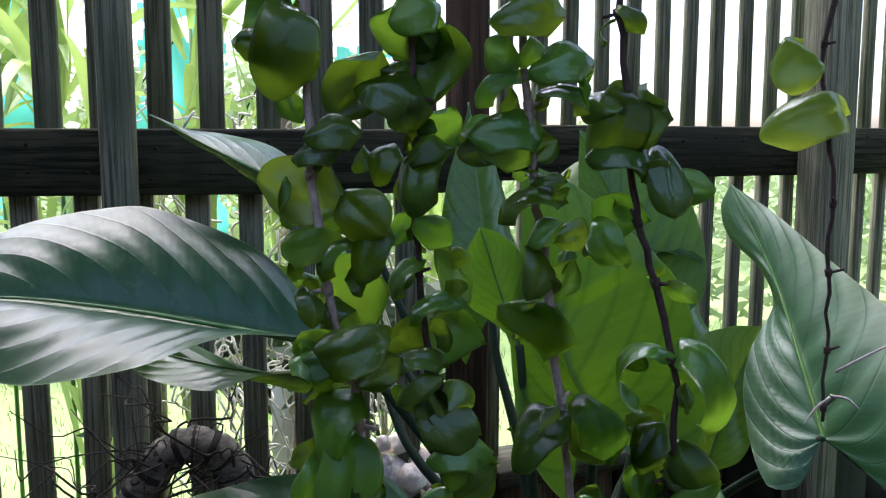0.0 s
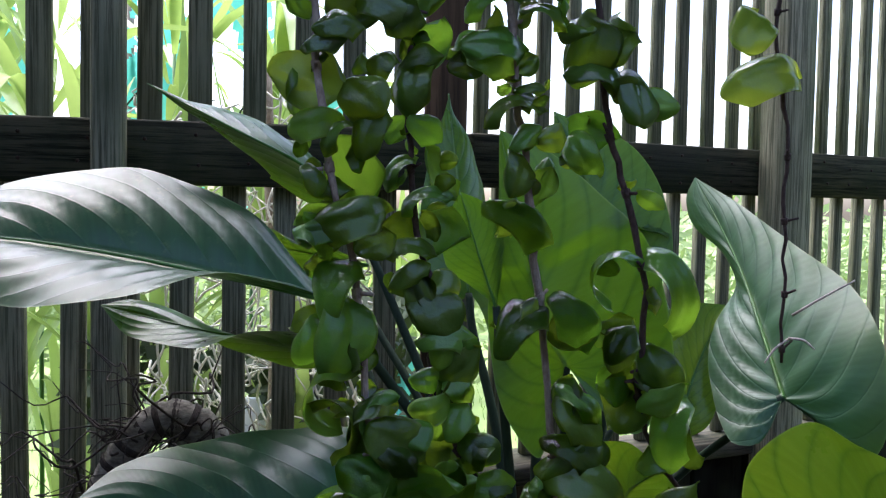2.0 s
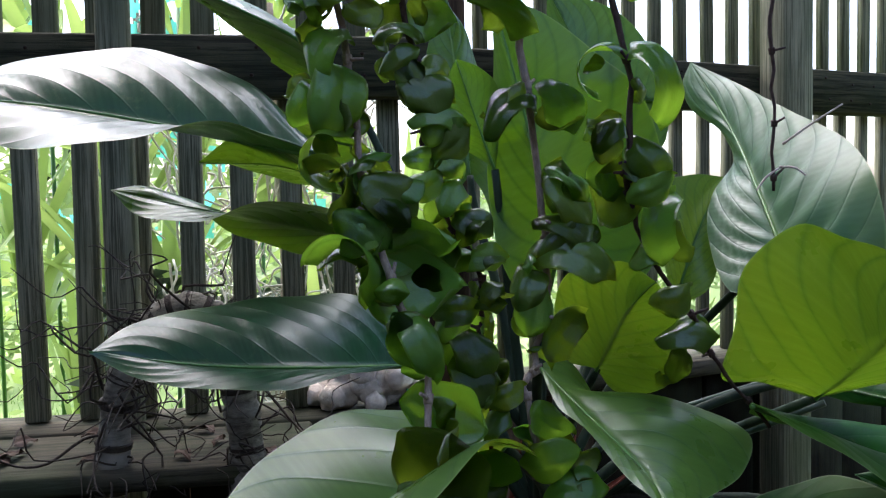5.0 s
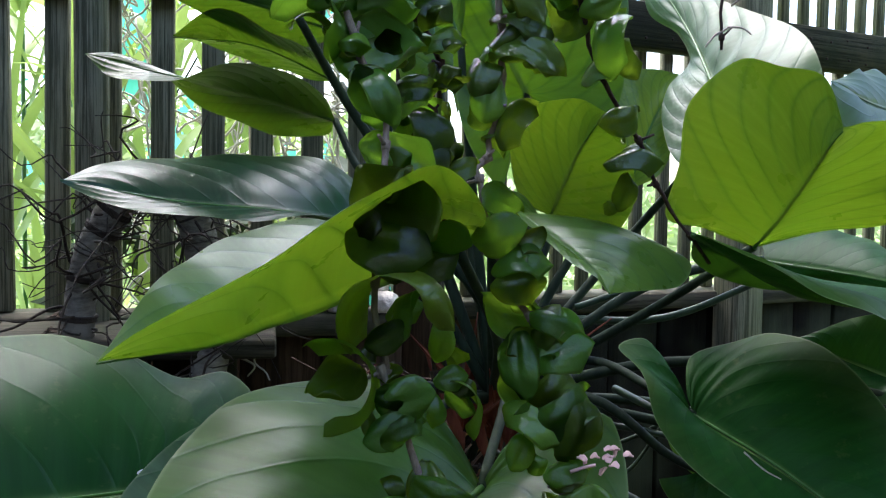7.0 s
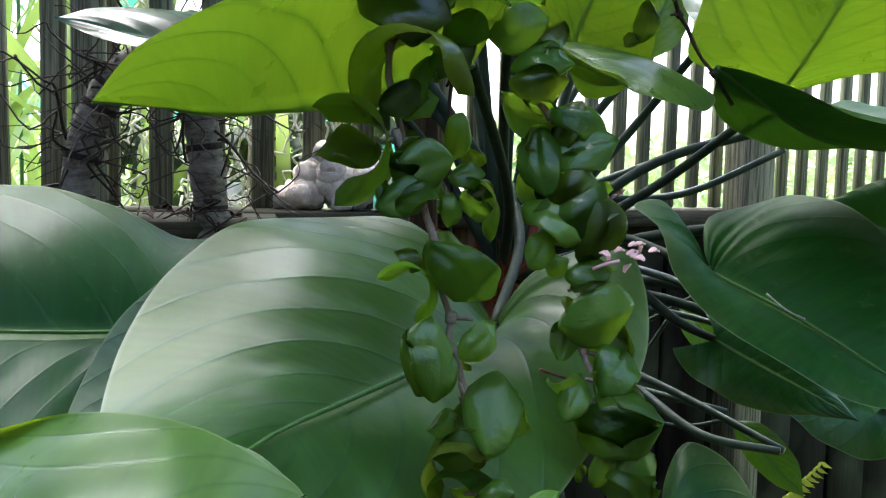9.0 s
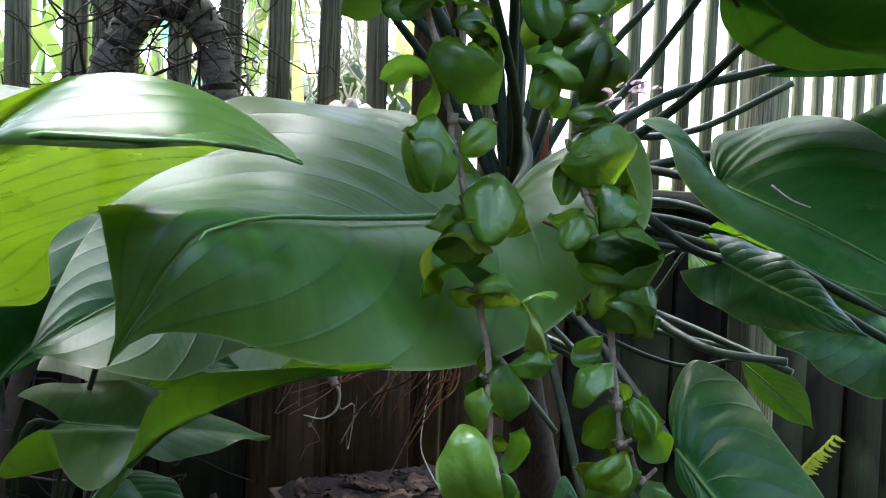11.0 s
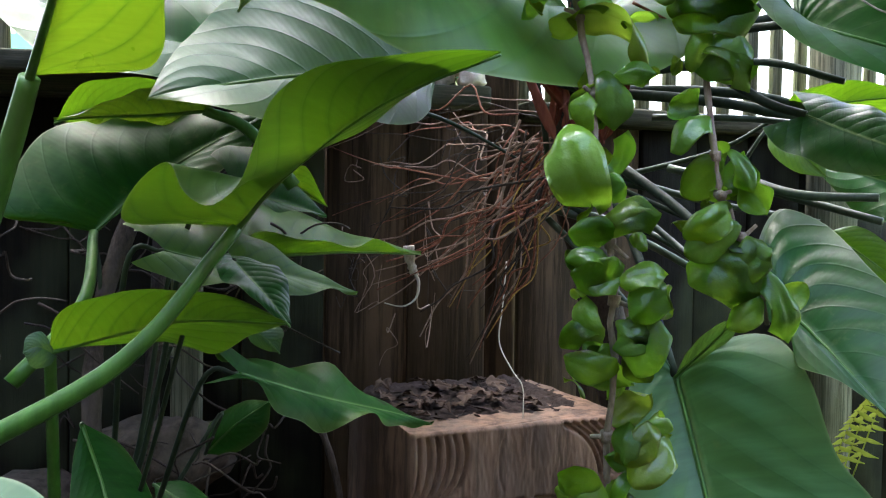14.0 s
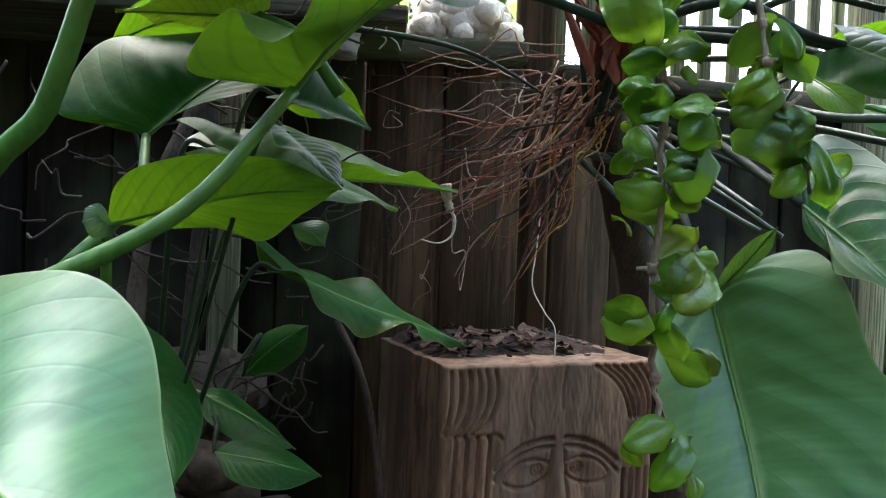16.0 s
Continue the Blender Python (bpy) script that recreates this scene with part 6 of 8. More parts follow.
vine_leaf(v_s2, (0.035, 0.465, 1.219), (56, 53, -37), 0.035, 7, 0)
vine_leaf(v_s2, (0.026, 0.472, 1.211), (86, 51, 99), 0.021, 5, 0)
vine_leaf(v_s2, (0.041, 0.460, 1.168), (84, 18, 23), 0.031, 2, 1)
vine_leaf(v_s2, (0.050, 0.473, 1.152), (-86, 74, 56), 0.022, 3, 0)
vine_leaf(v_s2, (0.014, 0.462, 1.187), (62, 65, -34), 0.026, 1, 1)
vine_leaf(v_s2, (0.015, 0.471, 1.191), (-144, -32, -51), 0.017, 7, 0)
vine_leaf(v_s2, (0.060, 0.458, 1.124), (-60, -5, -93), 0.044, 1, 1)
vine_leaf(v_s2, (0.055, 0.471, 1.122), (-66, -60, -56), 0.026, 6, 0)
vine_leaf(v_s2, (0.047, 0.455, 1.142), (23, 71, -56), 0.024, 2, 1)
vine_leaf(v_s2, (0.056, 0.466, 1.133), (-50, 61, -157), 0.018, 1, 0)
vine_leaf(v_s2, (0.037, 0.451, 1.120), (85, 10, 31), 0.022, 7, 1)
vine_leaf(v_s2, (0.031, 0.460, 1.124), (104, 54, -100), 0.015, 3, 0)
vine_leaf(v_s3, (0.053, 0.516, 1.725), (52, 79, -23), 0.046, 1, 0)
vine_leaf(v_s3, (0.043, 0.528, 1.740), (-46, 14, -83), 0.024, 2, 0)
vine_leaf(v_s3, (0.035, 0.514, 1.701), (82, 11, 18), 0.028, 7, 0)
vine_leaf(v_s3, (0.035, 0.519, 1.699), (96, 61, -147), 0.017, 0, 0)
vine_leaf(v_s3, (0.052, 0.514, 1.704), (82, 30, 19), 0.020, 5, 1)
vine_leaf(v_s3, (0.052, 0.523, 1.689), (9, 30, -70), 0.014, 2, 0)
vine_leaf(v_s3, (0.072, 0.514, 1.697), (22, 58, -51), 0.043, 7, 0)
vine_leaf(v_s3, (0.084, 0.525, 1.682), (80, -71, -80), 0.029, 2, 0)
vine_leaf(v_s3, (0.073, 0.512, 1.677), (-22, 39, -99), 0.032, 1, 0)
vine_leaf(v_s3, (0.061, 0.523, 1.681), (66, 15, -36), 0.023, 0, 0)
vine_leaf(v_s3, (0.040, 0.510, 1.657), (1, 54, -66), 0.047, 0, 0)
vine_leaf(v_s3, (0.032, 0.522, 1.651), (-161, 27, -122), 0.032, 7, 0)
vine_leaf(v_s3, (0.037, 0.510, 1.645), (-66, 67, -155), 0.032, 1, 0)
vine_leaf(v_s3, (0.023, 0.522, 1.659), (4, -67, 82), 0.021, 5, 0)
vine_leaf(v_s3, (0.060, 0.526, 1.645), (134, -43, 148), 0.024, 6, 0)
vine_leaf(v_s3, (0.047, 0.533, 1.630), (-170, -50, -149), 0.014, 0, 0)
vine_leaf(v_s3, (0.062, 0.510, 1.628), (1, 51, -103), 0.020, 0, 0)
vine_leaf(v_s3, (0.051, 0.518, 1.636), (-143, -12, 32), 0.014, 4, 0)
vine_leaf(v_s3, (0.051, 0.510, 1.615), (22, 37, -81), 0.037, 5, 0)
vine_leaf(v_s3, (0.060, 0.523, 1.625), (-56, 16, -126), 0.022, 1, 0)
vine_leaf(v_s3, (0.070, 0.510, 1.620), (112, 67, 33), 0.012, 0, 0)
vine_leaf(v_s3, (0.074, 0.515, 1.632), (54, 23, -152), 0.009, 6, 0)
vine_leaf(v_s3, (0.060, 0.510, 1.597), (59, 45, -51), 0.024, 2, 1)
vine_leaf(v_s3, (0.062, 0.518, 1.596), (-78, 1, 138), 0.016, 6, 0)
vine_leaf(v_s3, (0.079, 0.510, 1.596), (81, 79, 15), 0.024, 1, 0)
vine_leaf(v_s3, (0.071, 0.526, 1.597), (-130, -46, -170), 0.012, 1, 0)
vine_leaf(v_s3, (0.056, 0.510, 1.575), (71, 20, 29), 0.034, 1, 0)
vine_leaf(v_s3, (0.066, 0.517, 1.567), (-30, 33, -45), 0.022, 1, 0)
vine_leaf(v_s3, (0.076, 0.526, 1.565), (117, -11, 140), 0.028, 6, 0)
vine_leaf(v_s3, (0.076, 0.536, 1.578), (61, -8, -50), 0.019, 6, 0)
vine_leaf(v_s3, (0.059, 0.510, 1.542), (-35, 42, -106), 0.053, 2, 1)
vine_leaf(v_s3, (0.053, 0.520, 1.540), (-136, 26, -166), 0.036, 0, 0)
vine_leaf(v_s3, (0.032, 0.513, 1.684), (49, 44, -51), 0.030, 5, 0)
vine_leaf(v_s3, (0.041, 0.523, 1.674), (87, 34, 53), 0.024, 1, 0)
vine_leaf(v_s3, (0.023, 0.526, 1.646), (61, -69, -162), 0.027, 6, 0)
vine_leaf(v_s3, (0.012, 0.530, 1.653), (-151, 79, -81), 0.014, 4, 0)
vine_leaf(v_s3, (0.059, 0.506, 1.474), (43, 20, -45), 0.048, 1, 0)
vine_leaf(v_s3, (0.058, 0.512, 1.475), (-144, -17, -129), 0.034, 5, 0)
vine_leaf(v_s3, (0.094, 0.507, 1.479), (-55, 18, -164), 0.044, 1, 0)
vine_leaf(v_s3, (0.094, 0.512, 1.466), (159, 19, -163), 0.033, 4, 0)
vine_leaf(v_s3, (0.100, 0.501, 1.411), (-68, 40, -140), 0.044, 2, 0)
vine_leaf(v_s3, (0.090, 0.508, 1.421), (86, 8, -49), 0.035, 0, 0)
vine_leaf(v_s3, (0.097, 0.503, 1.381), (112, 60, 47), 0.041, 1, 0)
vine_leaf(v_s3, (0.110, 0.510, 1.385), (-47, -25, 152), 0.029, 5, 0)
vine_leaf(v_s3, (0.098, 0.500, 1.372), (-28, 52, -135), 0.054, 5, 0)
vine_leaf(v_s3, (0.109, 0.510, 1.368), (42, 31, 7), 0.028, 2, 0)
vine_leaf(v_s3, (0.074, 0.494, 1.341), (83, 17, 25), 0.042, 2, 0)
vine_leaf(v_s3, (0.069, 0.510, 1.327), (-128, 38, 83), 0.031, 3, 0)
vine_leaf(v_s3, (0.099, 0.502, 1.424), (-44, 25, -130), 0.035, 0, 1)
vine_leaf(v_s3, (0.092, 0.514, 1.415), (152, -44, 29), 0.024, 1, 0)
vine_leaf(v_s3, (0.099, 0.503, 1.389), (-37, 39, -122), 0.047, 1, 0)
vine_leaf(v_s3, (0.109, 0.510, 1.380), (64, 60, 59), 0.029, 3, 0)
vine_leaf(v_s3, (0.070, 0.495, 1.355), (51, 20, -3), 0.035, 5, 0)
vine_leaf(v_s3, (0.069, 0.500, 1.367), (-22, -58, 23), 0.022, 0, 0)
vine_leaf(v_s3, (0.093, 0.494, 1.320), (73, 34, -35), 0.038, 5, 0)
vine_leaf(v_s3, (0.080, 0.501, 1.305), (-43, -23, -64), 0.021, 5, 0)
vine_leaf(v_s3, (0.080, 0.478, 1.265), (-91, 56, 151), 0.030, 5, 1)
vine_leaf(v_s3, (0.081, 0.490, 1.262), (170, -62, 65), 0.017, 0, 0)
vine_leaf(v_s3, (0.080, 0.475, 1.239), (140, 65, 38), 0.039, 7, 0)
vine_leaf(v_s3, (0.070, 0.489, 1.253), (-38, -39, -75), 0.026, 7, 0)
vine_leaf(v_s3, (0.096, 0.469, 1.206), (26, 75, -51), 0.041, 7, 0)
vine_leaf(v_s3, (0.094, 0.474, 1.214), (-63, -5, 58), 0.027, 2, 0)
vine_leaf(v_s3, (0.090, 0.479, 1.183), (-148, -48, 75), 0.046, 4, 0)
vine_leaf(v_s3, (0.096, 0.491, 1.198), (120, 26, -177), 0.023, 6, 0)
vine_leaf(v_s3, (0.083, 0.492, 1.245), (-159, -49, 61), 0.039, 2, 0)
vine_leaf(v_s3, (0.081, 0.504, 1.255), (167, 74, -148), 0.021, 4, 0)
vine_leaf(v_s3, (0.112, 0.460, 1.177), (72, 21, -42), 0.035, 2, 0)
vine_leaf(v_s3, (0.099, 0.473, 1.189), (-18, -43, -90), 0.020, 2, 0)
vine_leaf(v_s3, (0.121, 0.455, 1.161), (33, 51, -71), 0.047, 2, 0)
vine_leaf(v_s3, (0.118, 0.463, 1.151), (45, -11, 161), 0.030, 4, 0)
vine_leaf(v_s3, (0.092, 0.467, 1.144), (-91, -6, 34), 0.047, 0, 1)
vine_leaf(v_s3, (0.100, 0.474, 1.138), (-52, 4, 124), 0.033, 7, 0)
vine_leaf(v_s3, (0.118, 0.448, 1.136), (80, 48, 11), 0.037, 5, 0)
vine_leaf(v_s3, (0.117, 0.456, 1.138), (34, -75, -60), 0.025, 4, 0)
vine_leaf(v_s3, (0.104, 0.442, 1.116), (-34, 39, -137), 0.046, 0, 1)
vine_leaf(v_s3, (0.094, 0.448, 1.118), (138, 1, 22), 0.024, 0, 0)
vine_leaf(v_s3, (0.132, 0.441, 1.112), (88, 18, 24), 0.046, 5, 0)
vine_leaf(v_s3, (0.126, 0.447, 1.108), (-85, -31, 9), 0.031, 1, 0)
vine_leaf(v_s3, (0.093, 0.437, 1.096), (74, 29, -4), 0.026, 2, 1)
vine_leaf(v_s3, (0.103, 0.441, 1.086), (108, 61, -27), 0.017, 4, 0)
vine_leaf(v_s3, (0.124, 0.434, 1.077), (29, 54, -77), 0.023, 1, 0)
vine_leaf(v_s3, (0.123, 0.438, 1.074), (142, -35, 31), 0.016, 1, 0)
vine_leaf(v_s3, (0.097, 0.474, 1.221), (12, 40, -82), 0.041, 1, 1)
vine_leaf(v_s3, (0.104, 0.479, 1.235), (-113, 38, -6), 0.024, 1, 0)
vine_leaf(v_s3, (0.124, 0.461, 1.178), (-42, 54, -114), 0.045, 7, 1)
vine_leaf(v_s3, (0.111, 0.469, 1.162), (-47, 34, 11), 0.025, 0, 0)
vine_leaf(v_s3, (0.093, 0.453, 1.154), (-69, 12, 160), 0.048, 0, 1)
vine_leaf(v_s3, (0.099, 0.461, 1.166), (-43, 71, 63), 0.036, 1, 0)
vine_leaf(v_s3, (0.124, 0.444, 1.118), (83, 58, 8), 0.051, 5, 1)
vine_leaf(v_s3, (0.138, 0.448, 1.117), (0, 14, 134), 0.034, 7, 0)
vine_leaf(v_s3, (0.125, 0.435, 1.083), (7, 43, -69), 0.032, 0, 1)
vine_leaf(v_s3, (0.122, 0.447, 1.092), (-146, -71, 141), 0.021, 5, 0)
vine_leaf(v_s3, (0.132, 0.432, 1.054), (121, 69, 36), 0.050, 7, 1)
vine_leaf(v_s3, (0.118, 0.438, 1.056), (156, -4, -133), 0.028, 7, 0)
vine_leaf(v_s3, (0.113, 0.447, 1.040), (79, -9, -171), 0.033, 0, 1)
vine_leaf(v_s3, (0.124, 0.457, 1.049), (159, -38, -164), 0.023, 2, 0)
vine_leaf(v_s3, (0.141, 0.422, 1.023), (50, 27, -14), 0.036, 1, 1)
vine_leaf(v_s3, (0.146, 0.432, 1.026), (57, 55, -159), 0.024, 7, 0)
vine_leaf(v_s3, (0.142, 0.407, 0.990), (18, 55, -75), 0.052, 2, 1)
vine_leaf(v_s3, (0.152, 0.417, 1.001), (-1, -25, -139), 0.038, 4, 0)
vine_leaf(v_s3, (0.113, 0.411, 1.008), (55, 28, -5), 0.031, 0, 1)
vine_leaf(v_s3, (0.105, 0.417, 1.013), (168, 31, 32), 0.023, 1, 0)
vine_leaf(v_s3, (0.150, 0.401, 0.958), (-52, 40, -123), 0.040, 1, 1)
vine_leaf(v_s3, (0.154, 0.408, 0.952), (175, -67, 64), 0.025, 5, 0)
vine_leaf(v_s3, (0.141, 0.446, 1.032), (113, -28, -177), 0.038, 4, 1)
vine_leaf(v_s3, (0.144, 0.453, 1.040), (138, 35, -149), 0.026, 6, 0)
vine_leaf(v_s3, (0.138, 0.409, 0.997), (-5, 44, -111), 0.050, 7, 1)
vine_leaf(v_s3, (0.138, 0.417, 1.009), (-142, -51, 79), 0.037, 4, 0)
vine_leaf(v_s3, (0.148, 0.402, 0.962), (74, 68, -6), 0.039, 1, 1)
vine_leaf(v_s3, (0.155, 0.408, 0.956), (-64, -76, -137), 0.026, 7, 0)
vine_leaf(v_s3, (0.131, 0.403, 0.968), (83, 18, 13), 0.028, 5, 1)
vine_leaf(v_s3, (0.118, 0.414, 0.958), (-31, -76, 11), 0.016, 1, 0)
vine_leaf(v_s3, (0.124, 0.396, 0.916), (45, 19, -45), 0.035, 7, 1)
vine_leaf(v_s3, (0.124, 0.408, 0.932), (-87, 3, 5), 0.023, 3, 0)
vine_leaf(v_s3, (0.134, 0.400, 0.887), (100, 47, 10), 0.032, 2, 1)
vine_leaf(v_s3, (0.144, 0.407, 0.877), (18, 34, 145), 0.021, 2, 0)
vine_leaf(v_s3, (0.158, 0.399, 0.892), (-67, 16, -145), 0.028, 2, 1)
vine_leaf(v_s3, (0.146, 0.412, 0.901), (-118, -42, -89), 0.020, 3, 0)
vine_leaf(v_s3, (0.142, 0.400, 0.848), (118, 62, 40), 0.039, 2, 1)
vine_leaf(v_s3, (0.133, 0.406, 0.855), (177, 44, -109), 0.029, 0, 0)
vine_leaf(v_s3, (0.166, 0.403, 0.837), (70, 38, -8), 0.032, 1, 1)
vine_leaf(v_s3, (0.160, 0.408, 0.842), (-31, 46, -70), 0.021, 1, 0)
vine_leaf(v_s3, (0.161, 0.415, 0.889), (108, -7, 156), 0.025, 4, 1)
vine_leaf(v_s3, (0.162, 0.425, 0.884), (50, -47, 179), 0.020, 1, 0)
vine_leaf(v_s3, (0.165, 0.406, 0.876), (-102, -37, 25), 0.028, 6, 1)
vine_leaf(v_s3, (0.164, 0.417, 0.877), (-145, 0, -112), 0.016, 4, 0)
vine_leaf(v_s3, (0.138, 0.396, 0.859), (90, 59, 1), 0.031, 5, 1)
vine_leaf(v_s3, (0.139, 0.412, 0.868), (149, 74, -57), 0.016, 5, 0)
vine_leaf(v_s3, (0.151, 0.404, 0.827), (-42, 66, -146), 0.046, 1, 1)
vine_leaf(v_s3, (0.164, 0.414, 0.823), (-77, -5, -64), 0.033, 3, 0)
vine_leaf(v_s3, (0.165, 0.403, 0.836), (71, 54, -32), 0.028, 1, 1)
vine_leaf(v_s3, (0.156, 0.414, 0.843), (-60, 48, -131), 0.019, 0, 0)
vine_leaf(v_s3, (0.185, 0.406, 0.808), (-83, 17, -152), 0.043, 0, 1)
vine_leaf(v_s3, (0.193, 0.415, 0.811), (-138, 32, -42), 0.029, 7, 0)
vine_leaf(v_s3, (0.166, 0.406, 0.805), (73, 49, 5), 0.032, 1, 1)
vine_leaf(v_s3, (0.157, 0.410, 0.818), (7, -62, 172), 0.024, 3, 0)
vine_leaf(v_s4, (0.108, 0.534, 1.661), (86, 20, 3), 0.050, 5, 0)
vine_leaf(v_s4, (0.097, 0.539, 1.676), (-18, 16, -162), 0.037, 6, 0)
vine_leaf(v_s4, (0.128, 0.534, 1.663), (53, 22, -33), 0.035, 0, 0)
vine_leaf(v_s4, (0.129, 0.550, 1.678), (124, -51, -100), 0.027, 7, 0)
vine_leaf(v_s4, (0.113, 0.532, 1.643), (-5, 48, -77), 0.045, 1, 0)
vine_leaf(v_s4, (0.127, 0.541, 1.636), (-148, 37, 37), 0.033, 3, 0)
vine_leaf(v_s4, (0.139, 0.531, 1.629), (59, 11, 20), 0.050, 2, 0)
vine_leaf(v_s4, (0.150, 0.537, 1.623), (19, -76, 47), 0.035, 0, 0)
vine_leaf(v_s4, (0.110, 0.546, 1.604), (-95, -79, 21), 0.036, 4, 1)
vine_leaf(v_s4, (0.117, 0.558, 1.611), (95, 74, -150), 0.022, 5, 0)
vine_leaf(v_s4, (0.102, 0.530, 1.588), (-92, 29, 153), 0.032, 5, 0)
vine_leaf(v_s4, (0.098, 0.540, 1.582), (162, -6, 154), 0.024, 4, 0)
vine_leaf(v_s4, (0.116, 0.540, 1.727), (-52, 25, -154), 0.024, 7, 0)
vine_leaf(v_s4, (0.102, 0.555, 1.720), (-66, 10, 78), 0.018, 1, 0)
vine_leaf(v_s4, (0.125, 0.537, 1.506), (61, -7, -90), 0.050, 3, 1)
vine_leaf(v_s4, (0.125, 0.549, 1.509), (-1, -55, 14), 0.023, 1, 0)
vine_leaf(v_s4, (0.169, 0.532, 1.497), (-74, 9, -150), 0.057, 5, 1)
vine_leaf(v_s4, (0.156, 0.538, 1.488), (-27, -79, -155), 0.030, 7, 0)
vine_leaf(v_s4, (0.133, 0.551, 1.467), (154, -40, 123), 0.026, 0, 0)
vine_leaf(v_s4, (0.138, 0.561, 1.453), (-94, 73, 143), 0.019, 4, 0)
vine_leaf(v_s4, (0.149, 0.530, 1.557), (-105, 55, 141), 0.021, 7, 0)
vine_leaf(v_s4, (0.138, 0.546, 1.567), (-153, -41, -94), 0.015, 7, 0)
vine_leaf(v_s4, (0.163, 0.540, 1.437), (-91, 30, 166), 0.041, 7, 0)
vine_leaf(v_s4, (0.159, 0.549, 1.429), (44, 10, 9), 0.023, 1, 0)
vine_leaf(v_s4, (0.134, 0.538, 1.451), (86, 21, 16), 0.029, 0, 0)
vine_leaf(v_s4, (0.124, 0.550, 1.459), (-27, -58, 149), 0.015, 3, 0)
vine_leaf(v_s4, (0.144, 0.555, 1.416), (82, -16, 151), 0.049, 4, 0)
vine_leaf(v_s4, (0.149, 0.569, 1.422), (-92, 8, 115), 0.034, 0, 0)
vine_leaf(v_s4, (0.175, 0.550, 1.392), (77, 5, -41), 0.053, 5, 1)
vine_leaf(v_s4, (0.187, 0.555, 1.379), (100, -21, -40), 0.034, 5, 0)
vine_leaf(v_s4, (0.170, 0.562, 1.369), (43, 50, -64), 0.033, 1, 0)
vine_leaf(v_s4, (0.180, 0.576, 1.372), (-125, 68, -98), 0.026, 4, 0)
vine_leaf(v_s4, (0.133, 0.536, 1.458), (51, 22, -41), 0.033, 2, 0)
vine_leaf(v_s4, (0.126, 0.549, 1.453), (-95, 12, 83), 0.017, 4, 0)
vine_leaf(v_s4, (0.166, 0.539, 1.417), (131, 54, 39), 0.037, 0, 0)
vine_leaf(v_s4, (0.159, 0.548, 1.426), (-56, 66, -111), 0.025, 1, 0)
vine_leaf(v_s4, (0.132, 0.551, 1.427), (110, -11, -162), 0.033, 0, 1)
vine_leaf(v_s4, (0.143, 0.561, 1.415), (178, 50, 122), 0.021, 0, 0)
vine_leaf(v_s4, (0.195, 0.582, 1.332), (139, 68, 64), 0.035, 5, 0)
vine_leaf(v_s4, (0.194, 0.596, 1.326), (45, -2, 106), 0.024, 1, 0)
vine_leaf(v_s4, (0.211, 0.601, 1.301), (6, 45, -86), 0.050, 7, 0)
vine_leaf(v_s4, (0.219, 0.612, 1.307), (-21, 70, -93), 0.032, 2, 0)
vine_leaf(v_s4, (0.208, 0.620, 1.273), (98, 11, 8), 0.033, 0, 0)
vine_leaf(v_s4, (0.197, 0.629, 1.259), (141, -75, -94), 0.017, 1, 0)
vine_leaf(v_s5, (0.288, 0.710, 1.715), (53, 29, -7), 0.057, 0, 2)
vine_leaf(v_s5, (0.301, 0.705, 1.669), (37, 67, -48), 0.071, 5, 2)
# bare and cut leaf stalks
part("petiole", tube(bmesh.new(), curve_points([(0.097, 1.000, 0.907), (0.084, 0.980, 0.988), (0.063, 0.950, 1.103)], 8), 0.0053, 0.0019, 9), STEM_DARK, philo)
part("petiole", tube(bmesh.new(), curve_points([(0.104, 1.000, 0.907), (0.119, 0.970, 0.987), (0.096, 0.930, 1.098)], 8), 0.0059, 0.0021, 9), STEM_DARK, philo)
part("petiole", tube(bmesh.new(), curve_points([(0.111, 0.990, 0.924), (0.131, 0.960, 1.007), (0.128, 0.920, 1.095)], 8), 0.0050, 0.0018, 9), STEM_DARK, philo)
part("petiole", tube(bmesh.new(), curve_points([(-0.240, 0.850, 1.000), (-0.070, 0.950, 0.993), (0.067, 1.020, 0.935)], 8), 0.0046, 0.0016, 9), STEM_DARK, philo)
part("petiole", tube(bmesh.new(), curve_points([(0.081, 1.060, 0.880), (0.142, 1.000, 0.815), (0.203, 0.950, 0.743)], 8), 0.0051, 0.0038, 9), STEM_MID, philo)
part("petiole", tube(bmesh.new(), curve_points([(0.122, 1.050, 0.877), (0.230, 0.970, 0.841), (0.323, 0.900, 0.770)], 8), 0.0050, 0.0037, 9), STEM_MID, philo)
part("petiole", tube(bmesh.new(), curve_points([(0.120, 1.000, 0.940), (0.264, 0.950, 0.891), (0.407, 0.900, 0.862)], 8), 0.0050, 0.0037, 9), STEM_MID, philo)
part("petiole", tube(bmesh.new(), curve_points([(0.239, 0.950, 0.927), (0.329, 0.850, 0.896), (0.409, 0.750, 0.863)], 8), 0.0054, 0.0040, 9), STEM_MID, philo)
part("petiole", tube(bmesh.new(), curve_points([(0.217, 0.950, 0.990), (0.330, 0.900, 0.983), (0.419, 0.850, 0.965)], 8), 0.0046, 0.0034, 9), STEM_MID, philo)
part("petiole", tube(bmesh.new(), curve_points([(0.216, 0.950, 1.116), (0.341, 0.920, 1.123), (0.443, 0.860, 1.178)], 8), 0.0054, 0.0040, 9), STEM_MID, philo)
part("petiole", tube(bmesh.new(), curve_points([(0.237, 0.950, 1.131), (0.308, 0.930, 1.160), (0.392, 0.900, 1.195)], 8), 0.0046, 0.0034, 9), STEM_MID, philo)
